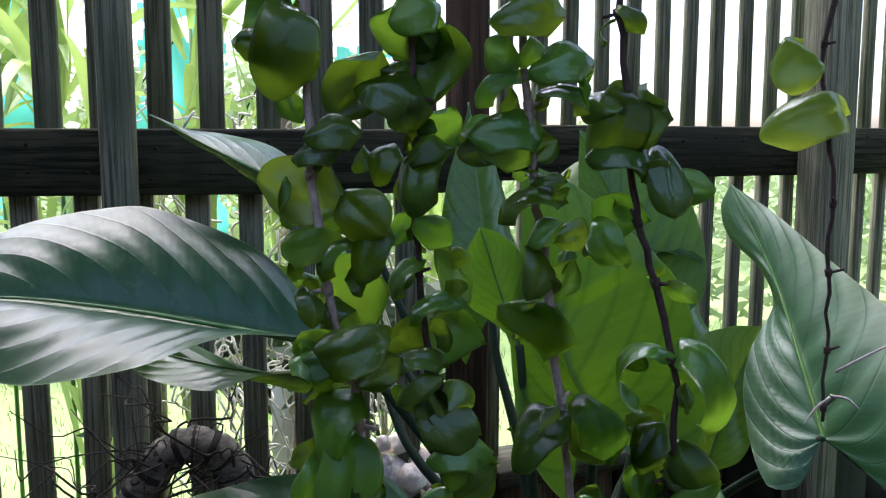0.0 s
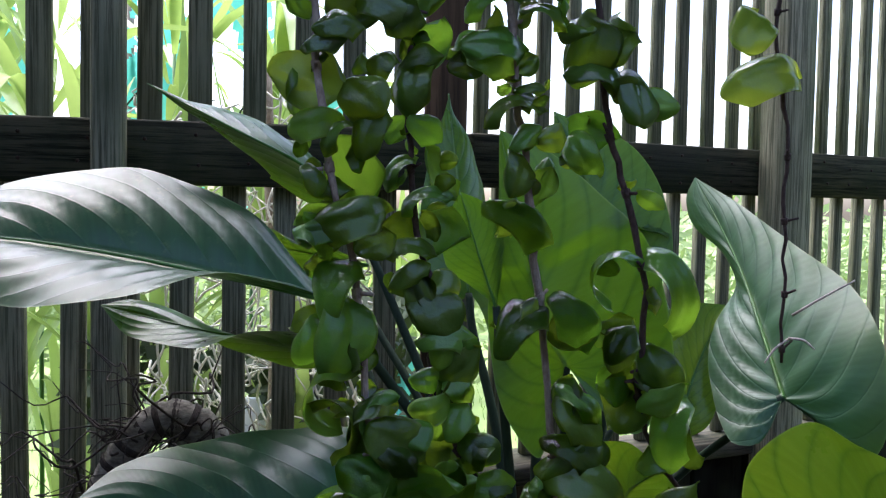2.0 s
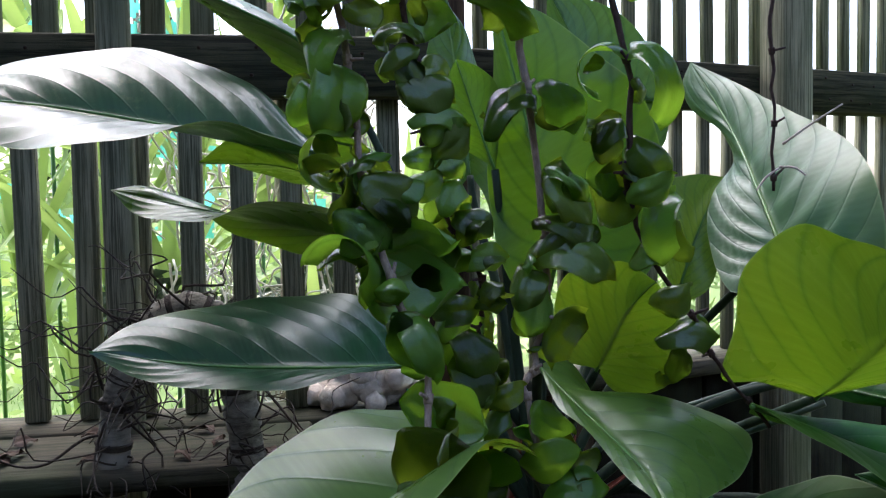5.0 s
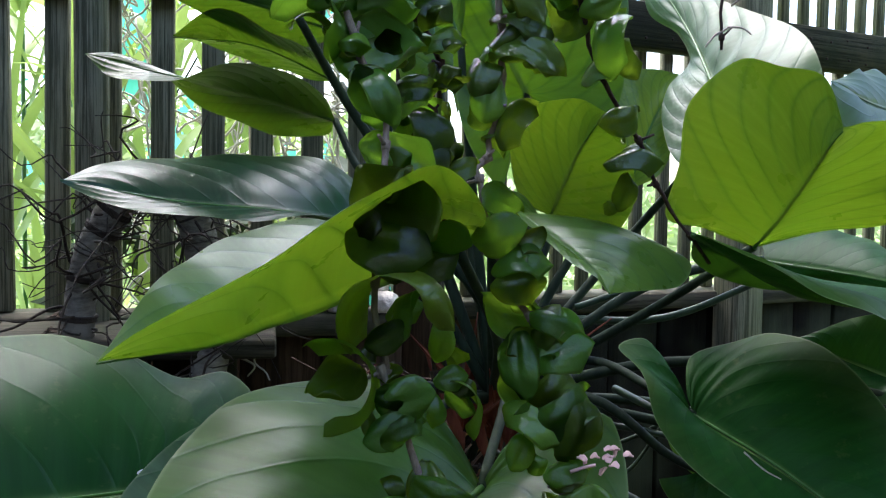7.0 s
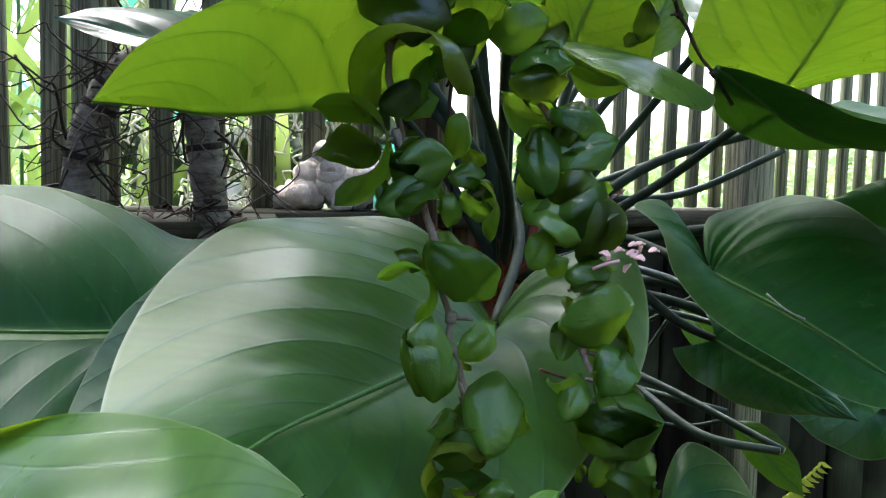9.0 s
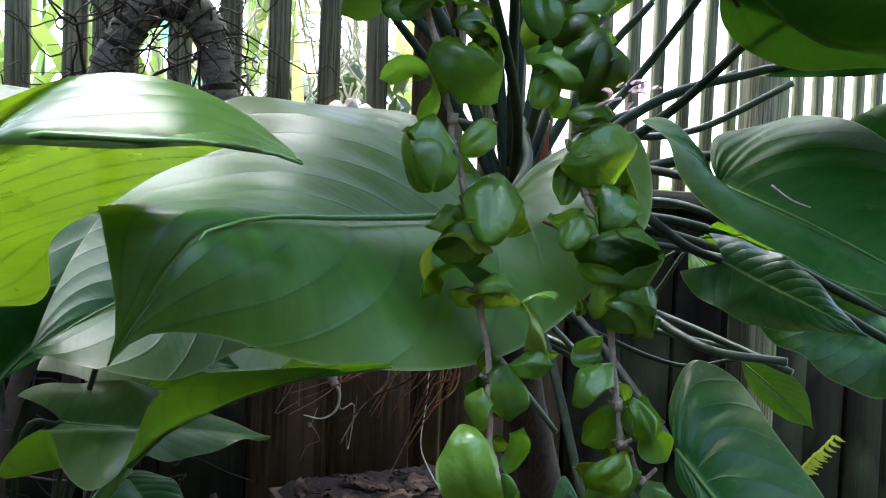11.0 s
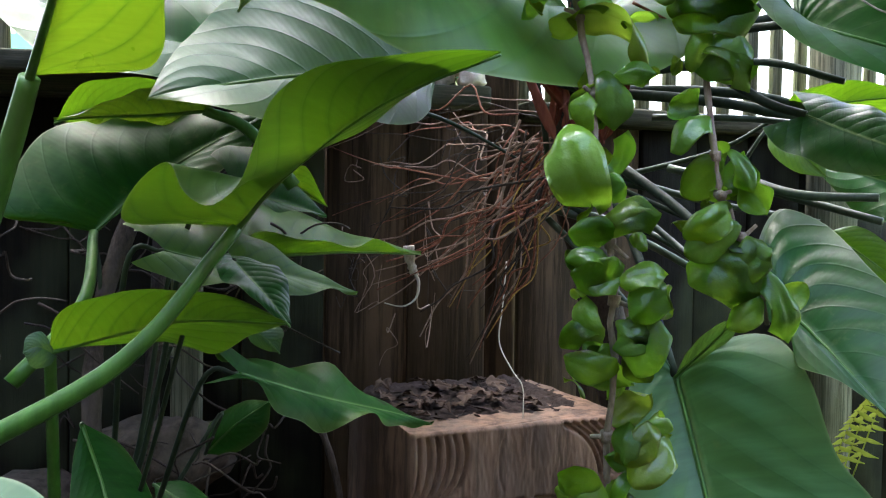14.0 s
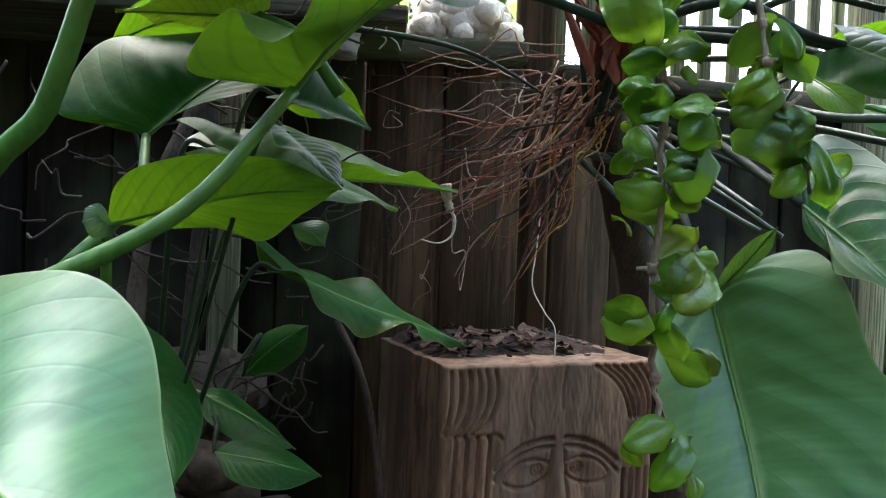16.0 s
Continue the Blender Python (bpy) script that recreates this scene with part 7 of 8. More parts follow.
part("petiole", tube(bmesh.new(), curve_points([(0.157, 0.970, 0.911), (0.223, 0.900, 0.845), (0.266, 0.800, 0.793)], 8), 0.0046, 0.0034, 9), STEM_MID, philo)
part("petiole", tube(bmesh.new(), curve_points([(0.277, 0.900, 1.038), (0.305, 0.800, 1.032), (0.367, 0.750, 1.004)], 8), 0.0050, 0.0037, 9), STEM_MID, philo)
part("petiole", tube(bmesh.new(), curve_points([(0.267, 0.800, 0.914), (0.309, 0.720, 0.889), (0.372, 0.680, 0.885)], 8), 0.0054, 0.0040, 9), STEM_MID, philo)
part("petiole", tube(bmesh.new(), curve_points([(0.077, 1.044, 0.883), (0.200, 1.030, 0.845), (0.326, 0.998, 0.776)], 8), 0.0062, 0.0048, 9), STEM_MID, philo)
# dry twigs at the end of the bare vine
part("dry_twig", tube(bmesh.new(), curve_points([(0.332, 0.710, 1.458), (0.352, 0.700, 1.474), (0.378, 0.690, 1.492)], 5), 0.0013, 0.0008, 6, 0.4, 3), DRY_TWIG, v_s5, "pale dry twig")
part("dry_twig", tube(bmesh.new(), curve_points([(0.329, 0.710, 1.437), (0.341, 0.705, 1.436), (0.349, 0.700, 1.429)], 5), 0.0014, 0.0008, 6, 0.4, 3), DRY_TWIG, v_s5, "pale dry twig")
part("dry_twig", tube(bmesh.new(), curve_points([(0.329, 0.710, 1.436), (0.315, 0.705, 1.428), (0.304, 0.700, 1.416)], 5), 0.0012, 0.0008, 6, 0.4, 3), DRY_TWIG, v_s5, "pale dry twig")
# faded flower cluster and litter caught on the leaves
flower_cluster(v_s3, (0.141, 0.425, 1.091))
part("caught_twig", tube(bmesh.new(), curve_points([(0.101, 0.470, 1.011), (0.117, 0.475, 1.005), (0.131, 0.480, 1.000)], 5), 0.0013, 0.0006, 6, 0.3, 3), ROOT, philo, "thin dry twig caught on a leaf")
part("caught_twig", tube(bmesh.new(), curve_points([(0.314, 0.600, 1.048), (0.327, 0.590, 1.036), (0.339, 0.580, 1.030)], 5), 0.0009, 0.0006, 6, 0.3, 3), DRY_TWIG, philo, "thin dry twig caught on a leaf")
flake = leaf_blade((-0.227, 0.655, 1.009), (-0.215, 0.653, 1.017), (0.002, 0.0, 0.004), (-0.002, 0.0, -0.003), lobe=0.0, wave=0.05, curl=0.4, seed=5, nu=8, nv=3)
part("caught_petal", mesh_of("caught_petal", flake, WHITE, WHITE), WHITE, philo, "small white petal caught on a leaf")
# white board and turquoise cloth seen between the slats
wb = thing("white_board", "small white board leaning behind the slats", "board", (-0.362, 1.9, 0))
part("panel", box(bmesh.new(), (-0.389, 1.89, 0.910), (-0.335, 1.905, 1.110), 0.002), WHITE, wb)
part("stake", box(bmesh.new(), (-0.374, 1.906, 0.0), (-0.350, 1.93, 1.090), 0.002), WOOD, wb)
hanging_cloth(-0.118, -0.007, 0.947, 1.218, 1.95)


# ---- gnarled trunk on the ledge ----
def gnarled_trunk():
    root = thing("gnarled_trunk", "arched grey ringed trunk with wiry dark aerial roots", "plant", (-0.41, 1.04, SILL_Z - 0.1))
    # unseen foot in darker bark, so shade of the corner is in its colour
    foot = [(-0.44, 1.03, 0.03), (-0.45, 1.02, 0.4), (-0.43, 1.03, 0.8), (-0.425, 1.04, 0.95), (-0.42, 1.04, 1.03)]
    part("foot", tube(bmesh.new(), curve_points(foot, 6), 0.010, 0.014, 9, 0.3, 9), ROOT_DARK, root, "thin trunk foot darkened for shade")
    pts = [(-0.428, 1.04, 0.93), (-0.42, 1.04, 1.03), (-0.405, 1.035, 1.155), (-0.375, 1.03, 1.225), (-0.335, 1.03, 1.272), (-0.295, 1.035, 1.275), (-0.265, 1.045, 1.24), (-0.25, 1.05, 1.16), (-0.242, 1.05, 1.07), (-0.246, 1.045, 1.0)]
    line = curve_points(pts, 9)
    bm = bmesh.new()
    tube(bm, line, 0.021, 0.024, 14, 0.18, 4)
    for i in range(2, len(line) - 2, 4):
        d = (line[i + 1] - line[i - 1]).normalized()
        rb = tube(bmesh.new(), [line[i] - d * 0.004, line[i] - d * 0.0015, line[i] + d * 0.0015, line[i] + d * 0.004], 0.0235, 0.0235, 14, 0.10, i)
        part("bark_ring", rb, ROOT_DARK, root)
    part("trunk", bm, BARK, root)
    rng = random.Random(8)
    for k in range(95):
        a = line[rng.randrange(6, len(line) - 8)]
        out = Vector((rng.uniform(-1, 1), rng.uniform(-0.9, 0.3), rng.uniform(-0.9, 0.45))).normalized()
        bm = tube(bmesh.new(), wiggle(a, a + out * rng.uniform(0.06, 0.24), 0.020, k, 6, rng.uniform(-0.01, 0.02)), rng.uniform(0.0011, 0.0026), 0.0006, 5)
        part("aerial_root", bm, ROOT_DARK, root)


gnarled_trunk()


def coral():
    root = thing("coral_rock", "pale lumpy coral rock on the fence ledge", "rock", (-0.10, 1.315, SILL_Z))
    rng = random.Random(5)
    for k in range(75):
        r = rng.uniform(0.012, 0.028)
        c = Vector((-0.100 + rng.uniform(-0.092, 0.092), 1.315 + rng.uniform(-0.03, 0.03), SILL_Z + rng.uniform(0.008, 0.112)))
        if c.z - SILL_Z > 0.125 - 1.15 * abs(c.x + 0.095):
            continue
        bm = bmesh.new()
        bmesh.ops.create_icosphere(bm, subdivisions=3, radius=r)
        for v in bm.verts:
            v.co = v.co * (1 + 0.25 * noise.noise(v.co * 90 + c * 40) + 0.12 * noise.noise(v.co * 260)) + c
            v.co.z = max(v.co.z, SILL_Z + 0.001)
        part("lump", bm, CORAL, root)


coral()


# ---- carved block and litter ----
def carved_block():
    """A square pillar turned on its foot; u runs along the carved front, v down from its top."""
    wide, deep, top, n, m = 0.318, 0.26, 0.592, 220, 190
    turn = pose(-0.077, 0.92, 0, 0, 0, 25)
    strokes = []

    def line(a, b, bend, w, d):
        pts = []
        for i in range(9):
            t = i / 8
            q = Vector(a).lerp(Vector(b), t)
            side = Vector((-(b[1] - a[1]), b[0] - a[0])) * bend * 4 * t * (1 - t)
            pts.append(q + side)
        strokes.append((pts, w, d))

    for k in range(6):
        s = k / 5
        line((0.010 + 0.062 * s, 0.008), (0.004 + 0.046 * s, 0.088), -0.06 - 0.12 * s, 0.0022, 0.0060)
        line((0.222 + 0.070 * s, 0.006), (0.280 + 0.036 * s, 0.078), -0.14, 0.0024, 0.0062)
    for k in range(4):
        line((0.020 + 0.016 * k, 0.094), (0.030 + 0.016 * k, 0.40), 0.02, 0.0024, 0.0066)
        line((0.272 + 0.012 * k, 0.150), (0.270 + 0.012 * k, 0.40), 0.0, 0.0024, 0.0060)
        line((0.020 + 0.016 * k, 0.094), (0.036 + 0.016 * k, 0.097), -0.25, 0.0020, 0.0050)
    for s, c in ((-1, 0.139), (1, 0.199)):
        line((c - 0.062 * s * -1, 0.136), (c - 0.020 * s, 0.101), 0.10 * s, 0.0030, 0.0065)
        line((c + 0.062 * s, 0.150), (c - 0.022 * s, 0.112), 0.12 * s, 0.0026, 0.0060)
        line((c + 0.050 * s, 0.152), (c - 0.018 * s, 0.134), 0.20 * s, 0.0018, 0.0045)
        line((c + 0.050 * s, 0.156), (c - 0.016 * s, 0.150), -0.18 * s, 0.0018, 0.0040)
        for r in (0.0085, 0.0035):
            ring = [Vector((c + r * math.cos(a * 0.7854), 0.143 + r * math.sin(a * 0.7854))) for a in range(9)]
            strokes.append((ring, 0.0015, 0.0035))
    line((0.160, 0.118), (0.150, 0.40), 0.02, 0.0030, 0.0040)
    line((0.178, 0.118), (0.190, 0.40), -0.02, 0.0030, 0.0040)
    line((0.128, 0.020), (0.130, 0.085), 0.1, 0.0020, 0.0015)
    line((0.176, 0.006), (0.172, 0.060), 0.05, 0.0022, 0.0015)
    U, V = np.meshgrid(np.linspace(0, wide, n + 1), 0.46 * np.linspace(0, 1, m + 1) ** 1.05)
    H = np.zeros_like(U)
    for pts, w, d in strokes:
        best = np.full_like(U, 9.0)
        for a, b in zip(pts, pts[1:]):
            ab = b - a
            t = np.clip(((U - a.x) * ab.x + (V - a.y) * ab.y) / max(1e-9, ab.length_squared), 0, 1)
            best = np.minimum(best, np.hypot(U - a.x - t * ab.x, V - a.y - t * ab.y))
        H += 1.45 * d * np.exp(-((best / w) ** 2))
    H -= 0.010 * np.exp(-(((U - 0.169) / 0.012) ** 2)) * np.clip((V - 0.11) / 0.05, 0, 1)
    H += 0.006 * np.exp(-(((U - 0.139) / 0.026) ** 2 + ((V - 0.150) / 0.020) ** 2)) + 0.006 * np.exp(-(((U - 0.199) / 0.026) ** 2 + ((V - 0.150) / 0.020) ** 2))
    H += 0.006 * np.clip(1 - np.minimum(U, wide - U) / 0.006, 0, 1) ** 2 + 0.004 * np.clip(1 - V / 0.004, 0, 1) ** 2
    H = np.minimum(H, 0.016)
    bm = bmesh.new()
    grid = []
    for j in range(m + 1):
        row = []
        for i in range(n + 1):
            u, v = U[j, i], V[j, i]
            h = H[j, i] + 0.0016 * noise.noise(Vector((u * 60, v * 14, 2))) + 0.0009 * noise.noise(Vector((u * 250, v * 60, 5)))
            row.append(bm.verts.new(turn @ Vector((u, h, top - v + 0.003 * noise.noise(Vector((u * 18, 0, 1))) * max(0, 1 - v / 0.02)))))
        grid.append(row)
    for j in range(m):
        for i in range(n):
            bm.faces.new((grid[j][i], grid[j + 1][i], grid[j + 1][i + 1], grid[j][i + 1]))
    # sides, back and the worn flat top
    inward = turn.to_3x3() @ Vector((0, deep, 0))
    for i, flip in ((0, False), (n, True)):
        cols = [[grid[j][i] for j in range(m + 1)]]
        for q in range(1, 9):
            cols.append([bm.verts.new(grid[j][i].co + inward * q / 8 + (turn.to_3x3() @ Vector(((-1 if i == 0 else 1) * (0.003 * noise.noise(Vector((q * 2.1, j * 0.11, i))) + (0.003 if q % 3 == 0 else -0.002)), 0, 0)))) for j in range(m + 1)])
        for a, b in zip(cols, cols[1:]):
            for j in range(m):
                f = (a[j], b[j], b[j + 1], a[j + 1])
                bm.faces.new(f[::-1] if flip else f)
        if i == 0:
            left = cols
        else:
            right = cols
    bm.faces.new([grid[0][i] for i in range(n + 1)] + [c[0] for c in right[1:]] + [c[0] for c in left[:0:-1]])
    bm.faces.new([left[-1][0], right[-1][0], right[-1][m], left[-1][m]])
    for f in (grid[m],):
        bm.faces.new([v for v in f[::-1]] + [c[m] for c in left[1:]] + [c[m] for c in right[:0:-1]])
    # the rough lower shaft down to the soil
    box(bm, (0.004, 0.014, 0.0), (wide - 0.004, deep - 0.006, top - 0.459), 0, turn)
    me = mesh_of("carved_wood_statue", bm, CARVED)
    for p in me.polygons:
        if len(p.vertices) > 4:
            p.use_smooth = False
    ob = new("carved_wood_statue", me)
    tagged(ob, "square brown carved wooden pillar statue with grooved face", "statue")
    return ob


carved_block()


# ---- roots hanging from the crown ----
def root_tangle():
    rng = random.Random(21)
    root = thing("root_tangle", "tangle of thin red-brown aerial roots under the crown", "roots", (0.08, 1.0, 0.9))
    def arc(a, b, sag, k, r):
        """A root that leaves the crown, bows and trails off, with slight bends."""
        pts = []
        for i in range(7):
            t = i / 6
            q = a.lerp(b, t)
            q.z += sag * 4 * t * (1 - t)
            w = 0.007 * math.sin(math.pi * min(1, t * 1.3))
            q += Vector((noise.noise(Vector((k * 1.7, t * 4.5, 0))), noise.noise(Vector((k * 1.7, t * 4.5, 9))), noise.noise(Vector((k * 1.7, t * 4.5, 17))))) * w * 6.0
            pts.append(q)
        return tube(bmesh.new(), curve_points(pts, 4), r, r * 0.4, 6)

    def skin():
        q = rng.random()
        return ROOT if q < 0.42 else ROOT_TAN if q < 0.72 else ROOT_DARK

    for k in range(36):
        # long arcs down towards the boards
        s = rng.random()
        a = Vector((0.105 + rng.gauss(0, 0.022), 0.99 + rng.gauss(0, 0.02), 0.955 + rng.gauss(0, 0.03)))
        b = Vector((-0.15 + 0.20 * s + rng.gauss(0, 0.015), rng.uniform(0.98, 1.10), 0.80 - 0.10 * s + rng.gauss(0, 0.04)))
        part("root", arc(a, b, rng.uniform(-0.035, 0.01), k, rng.uniform(0.0010, 0.0025)), skin(), root)
    for k in range(24):
        # wiry roots reaching sideways under the ledge
        a = Vector((0.09 + rng.gauss(0, 0.03), 1.02 + rng.gauss(0, 0.03), 0.97 + rng.gauss(0, 0.025)))
        b = Vector((rng.uniform(-0.24, -0.02), rng.uniform(1.06, 1.2), rng.uniform(0.84, 1.04)))
        part("root", arc(a, b, rng.uniform(-0.03, 0.03), 100 + k, rng.uniform(0.0008, 0.0016)), skin(), root)
    for k in range(26):
        # fine loose tangle against the boards
        a = Vector((rng.uniform(-0.22, 0.0), rng.uniform(1.08, 1.2), rng.uniform(0.70, 1.0)))
        b = a + Vector((rng.gauss(0, 0.07), rng.gauss(0, 0.03), rng.gauss(-0.02, 0.07)))
        b.z = max(b.z, 0.62)
        part("root", arc(a, b, rng.gauss(0, 0.04), 200 + k, rng.uniform(0.0006, 0.0012)), ROOT_DARK if k % 3 else ROOT_TAN, root)
    for k in range(5):
        # a few fresh golden roots
        a = Vector((0.125 + rng.gauss(0, 0.015), 0.975 + rng.gauss(0, 0.015), 0.93 + rng.gauss(0, 0.02)))
        b = Vector((rng.uniform(-0.06, 0.05), rng.uniform(0.98, 1.05), rng.uniform(0.70, 0.80)))
        part("root", arc(a, b, rng.uniform(-0.02, 0.02), 300 + k, 0.0014), ROOT_GOLD, root, "fresh golden root")
    for k, pts in enumerate(([(-0.225, 1.060, 1.070), (-0.205, 1.060, 1.067), (-0.187, 1.060, 1.056), (-0.184, 1.060, 1.037), (-0.170, 1.060, 1.025), (-0.164, 1.060, 1.013)], [(-0.215, 1.070, 1.045), (-0.198, 1.070, 1.039), (-0.186, 1.070, 1.030), (-0.196, 1.070, 1.016)])):
        part("root", tube(bmesh.new(), curve_points(pts, 5), 0.0019, 0.0010, 6, 0.2, k), ROOT_PALE, root, "pale hanging root")
    pts = [(0.045, 1.10, 0.80), (0.040, 1.08, 0.74), (0.035, 1.06, 0.69), (0.052, 1.04, 0.655), (0.066, 1.02, 0.635), (0.066, 1.0, 0.597)]
    part("root", tube(bmesh.new(), curve_points(pts, 6), 0.0011, 0.0007, 5), ROOT_PALE, root)


root_tangle()


def crown():
    rng = random.Random(31)
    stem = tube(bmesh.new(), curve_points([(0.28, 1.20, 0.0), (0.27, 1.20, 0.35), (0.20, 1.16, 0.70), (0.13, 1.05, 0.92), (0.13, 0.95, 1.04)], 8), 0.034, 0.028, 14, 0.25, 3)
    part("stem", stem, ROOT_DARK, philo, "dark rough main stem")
    for k in range(16):
        a = Vector((0.13 + rng.gauss(0, 0.022), 0.93 + rng.gauss(0, 0.02), 0.98 + rng.uniform(-0.03, 0.02)))
        b = a + Vector((rng.gauss(0, 0.05), rng.gauss(-0.02, 0.03), rng.uniform(0.06, 0.15)))
        bm = leaf_blade(a, b, Vector((0.009, 0.004, 0.0)), Vector((-0.008, 0.004, 0.002)), lobe=0.0, wave=0.01, curl=0.5, seed=k, nu=10, nv=3)
        part("sheath", mesh_of("sheath", bm, SHEATH, SHEATH), SHEATH, philo, "papery red-brown sheath")


crown()


# ---- dead leaves on the carved pillar ----
def dead_leaf(at, size, turn, seed, label="curled dry brown leaf lying on the wooden pillar"):
    bm = leaf_blade((0, -size / 2, 0), (0, size / 2, 0), (size * 0.3, 0, size * 0.05), (-size * 0.3, 0, size * 0.08), lobe=0.0, wave=0.10, bow=0.08, curl=0.5, seed=seed, nu=10, nv=4)
    ob = new("dead_leaf", mesh_of("dead_leaf", bm, DEAD, DEAD))
    low = min((pose(0, 0, 0, *turn) @ v.co).z for v in ob.data.vertices)
    ob.matrix_world = pose(at[0], at[1], at[2] - low - 0.0005, *turn)
    tagged(ob, label, "dead leaf", group="dead leaves")


def litter_height(u, v):
    """Depth of the rotted leaf mould on the pillar's top, thicker towards its back."""
    edge = min(1.0, max(0.0, (v - 0.045 - 0.03 * noise.noise(Vector((u * 22, 3, 1)))) / 0.05)) * min(1.0, max(0.0, min(u - 0.004, 0.306 - u) / 0.03))
    return edge * (0.006 + 0.05 * max(0.0, v - 0.06) + 0.006 * noise.noise(Vector((u * 60, v * 60, 4))) + 0.004 * noise.noise(Vector((u * 170, v * 170, 9))))


# litter sheet whose dark colour also carries the shade on the pillar's top
def leaf_mould():
    turn = pose(-0.077, 0.92, 0.5895, 0, 0, 25)
    bm = bmesh.new()
    rows = [[bm.verts.new(turn @ Vector((0.004 + 0.302 * i / 70, 0.025 + 0.228 * j / 56, litter_height(0.004 + 0.302 * i / 70, 0.025 + 0.228 * j / 56)))) for i in range(71)] for j in range(57)]
    for a, b in zip(rows, rows[1:]):
        for i in range(70):
            bm.faces.new((a[i], a[i + 1], b[i + 1], b[i]))
    # twigs and torn scraps half sunk into it
    pick = random.Random(5)
    for k in range(150):
        u, v = pick.uniform(0.015, 0.29), pick.uniform(0.05, 0.24)
        m = turn @ pose(u, v, litter_height(u, v) + 0.003, pick.uniform(-20, 20), pick.uniform(-25, 25), pick.uniform(0, 360))
        long, wide = pick.uniform(0.004, 0.016), pick.uniform(0.001, 0.005)
        q = [bm.verts.new(m @ Vector(c)) for c in ((-long, 0, 0.001), (0, -wide, 0), (long, 0, 0.002), (0, wide, 0.002))]
        bm.faces.new(q)
    ob = new("leaf_mould", mesh_of("leaf_mould", bm, MOULD))
    tagged(ob, "dark rotted leaf mould on the wooden pillar, toned down for shade", "leaf litter", kind="stuff")


leaf_mould()
rng = random.Random(17)
for k in range(40):
    u, v = rng.uniform(0.02, 0.22), rng.uniform(0.05, 0.22)
    q = pose(-0.077, 0.92, 0, 0, 0, 25) @ Vector((u, v, 0))
    dead_leaf((q.x, q.y, 0.592 + litter_height(u, v) + 0.002 * (k % 4)), rng.uniform(0.014, 0.042), (rng.uniform(-12, 12), rng.uniform(-20, 20), rng.uniform(0, 360)), k)


for k in range(22):
    q = Matrix.Translation(CORNER) @ Matrix.Rotation(TURN_L, 4, "Z") @ Vector((rng.uniform(-1.0, -0.27), rng.uniform(-0.25, -0.08), 0))
    dead_leaf((q.x, q.y, SILL_Z - 0.0035), rng.uniform(0.018, 0.05), (rng.uniform(-12, 12), rng.uniform(-20, 20), rng.uniform(0, 360)), 90 + k, "dry brown leaf on the shelf board of the fence")


def dried_tip():
    root = thing("dried_leaf_tip", "withered brown and white curled leaf tip", "dead leaf", (-0.085, 1.0, 0.80))
    bm = tube(bmesh.new(), curve_points([(-0.088, 0.99, 0.824), (-0.086, 0.99, 0.806), (-0.080, 0.99, 0.786)], 6), 0.0085, 0.005, 9, 0.6, 2)
    part("withered_tip", bm, DRY_TWIG, root)
    bm = tube(bmesh.new(), curve_points([(-0.080, 0.99, 0.789), (-0.074, 0.99, 0.775), (-0.078, 0.985, 0.755), (-0.095, 0.98, 0.745), (-0.118, 0.98, 0.749)], 6), 0.0022, 0.0006, 6, 0.3, 4)
    part("curled_thread", bm, ROOT_PALE, root)


dried_tip()


# ---- rubble and climber stems in the dark corner ----
def rock(at, r, seed):
    bm = bmesh.new()
    bmesh.ops.create_icosphere(bm, subdivisions=3, radius=r)
    for v in bm.verts:
        v.co = v.co * (1 + 0.35 * noise.noise(v.co * (1.6 / r) + Vector((seed, 0, 0))) + 0.12 * noise.noise(v.co * (6 / r)))
        v.co.z *= 0.75
    ob = new("stone", mesh_of("stone", bm, STONE))
    ob.location = at
    tagged(ob, "rough brown garden stone in the rubble heap", "stone", group="rubble stones")


rng = random.Random(41)
for k in range(46):
    r = rng.uniform(0.035, 0.075)
    row = k % 6
    rock((-0.62 + rng.uniform(0, 0.36), 0.66 + 0.07 * row + rng.uniform(-0.03, 0.03), r * 0.6 + 0.10 * (row * 0.9 + (k // 6) % 3) * 0.75), r, k * 1.3)


def climber_stems():
    rng = random.Random(51)
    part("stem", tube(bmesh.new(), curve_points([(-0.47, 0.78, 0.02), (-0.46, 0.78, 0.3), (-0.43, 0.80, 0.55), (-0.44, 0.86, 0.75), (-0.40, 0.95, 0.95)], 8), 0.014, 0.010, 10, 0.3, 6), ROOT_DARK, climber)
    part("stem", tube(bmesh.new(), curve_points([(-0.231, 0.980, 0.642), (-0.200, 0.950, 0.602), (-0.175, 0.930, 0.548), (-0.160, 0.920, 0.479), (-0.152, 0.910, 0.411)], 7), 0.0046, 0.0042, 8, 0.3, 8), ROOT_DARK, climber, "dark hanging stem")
    for k in range(70):
        a = Vector((rng.uniform(-0.58, -0.22), rng.uniform(0.75, 1.05), rng.uniform(0.50, 1.0)))
        b = a + Vector((rng.uniform(-0.15, 0.2), rng.uniform(-0.1, 0.1), rng.uniform(-0.12, 0.12)))
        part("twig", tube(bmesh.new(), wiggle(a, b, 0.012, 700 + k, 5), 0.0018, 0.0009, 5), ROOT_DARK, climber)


climber_stems()


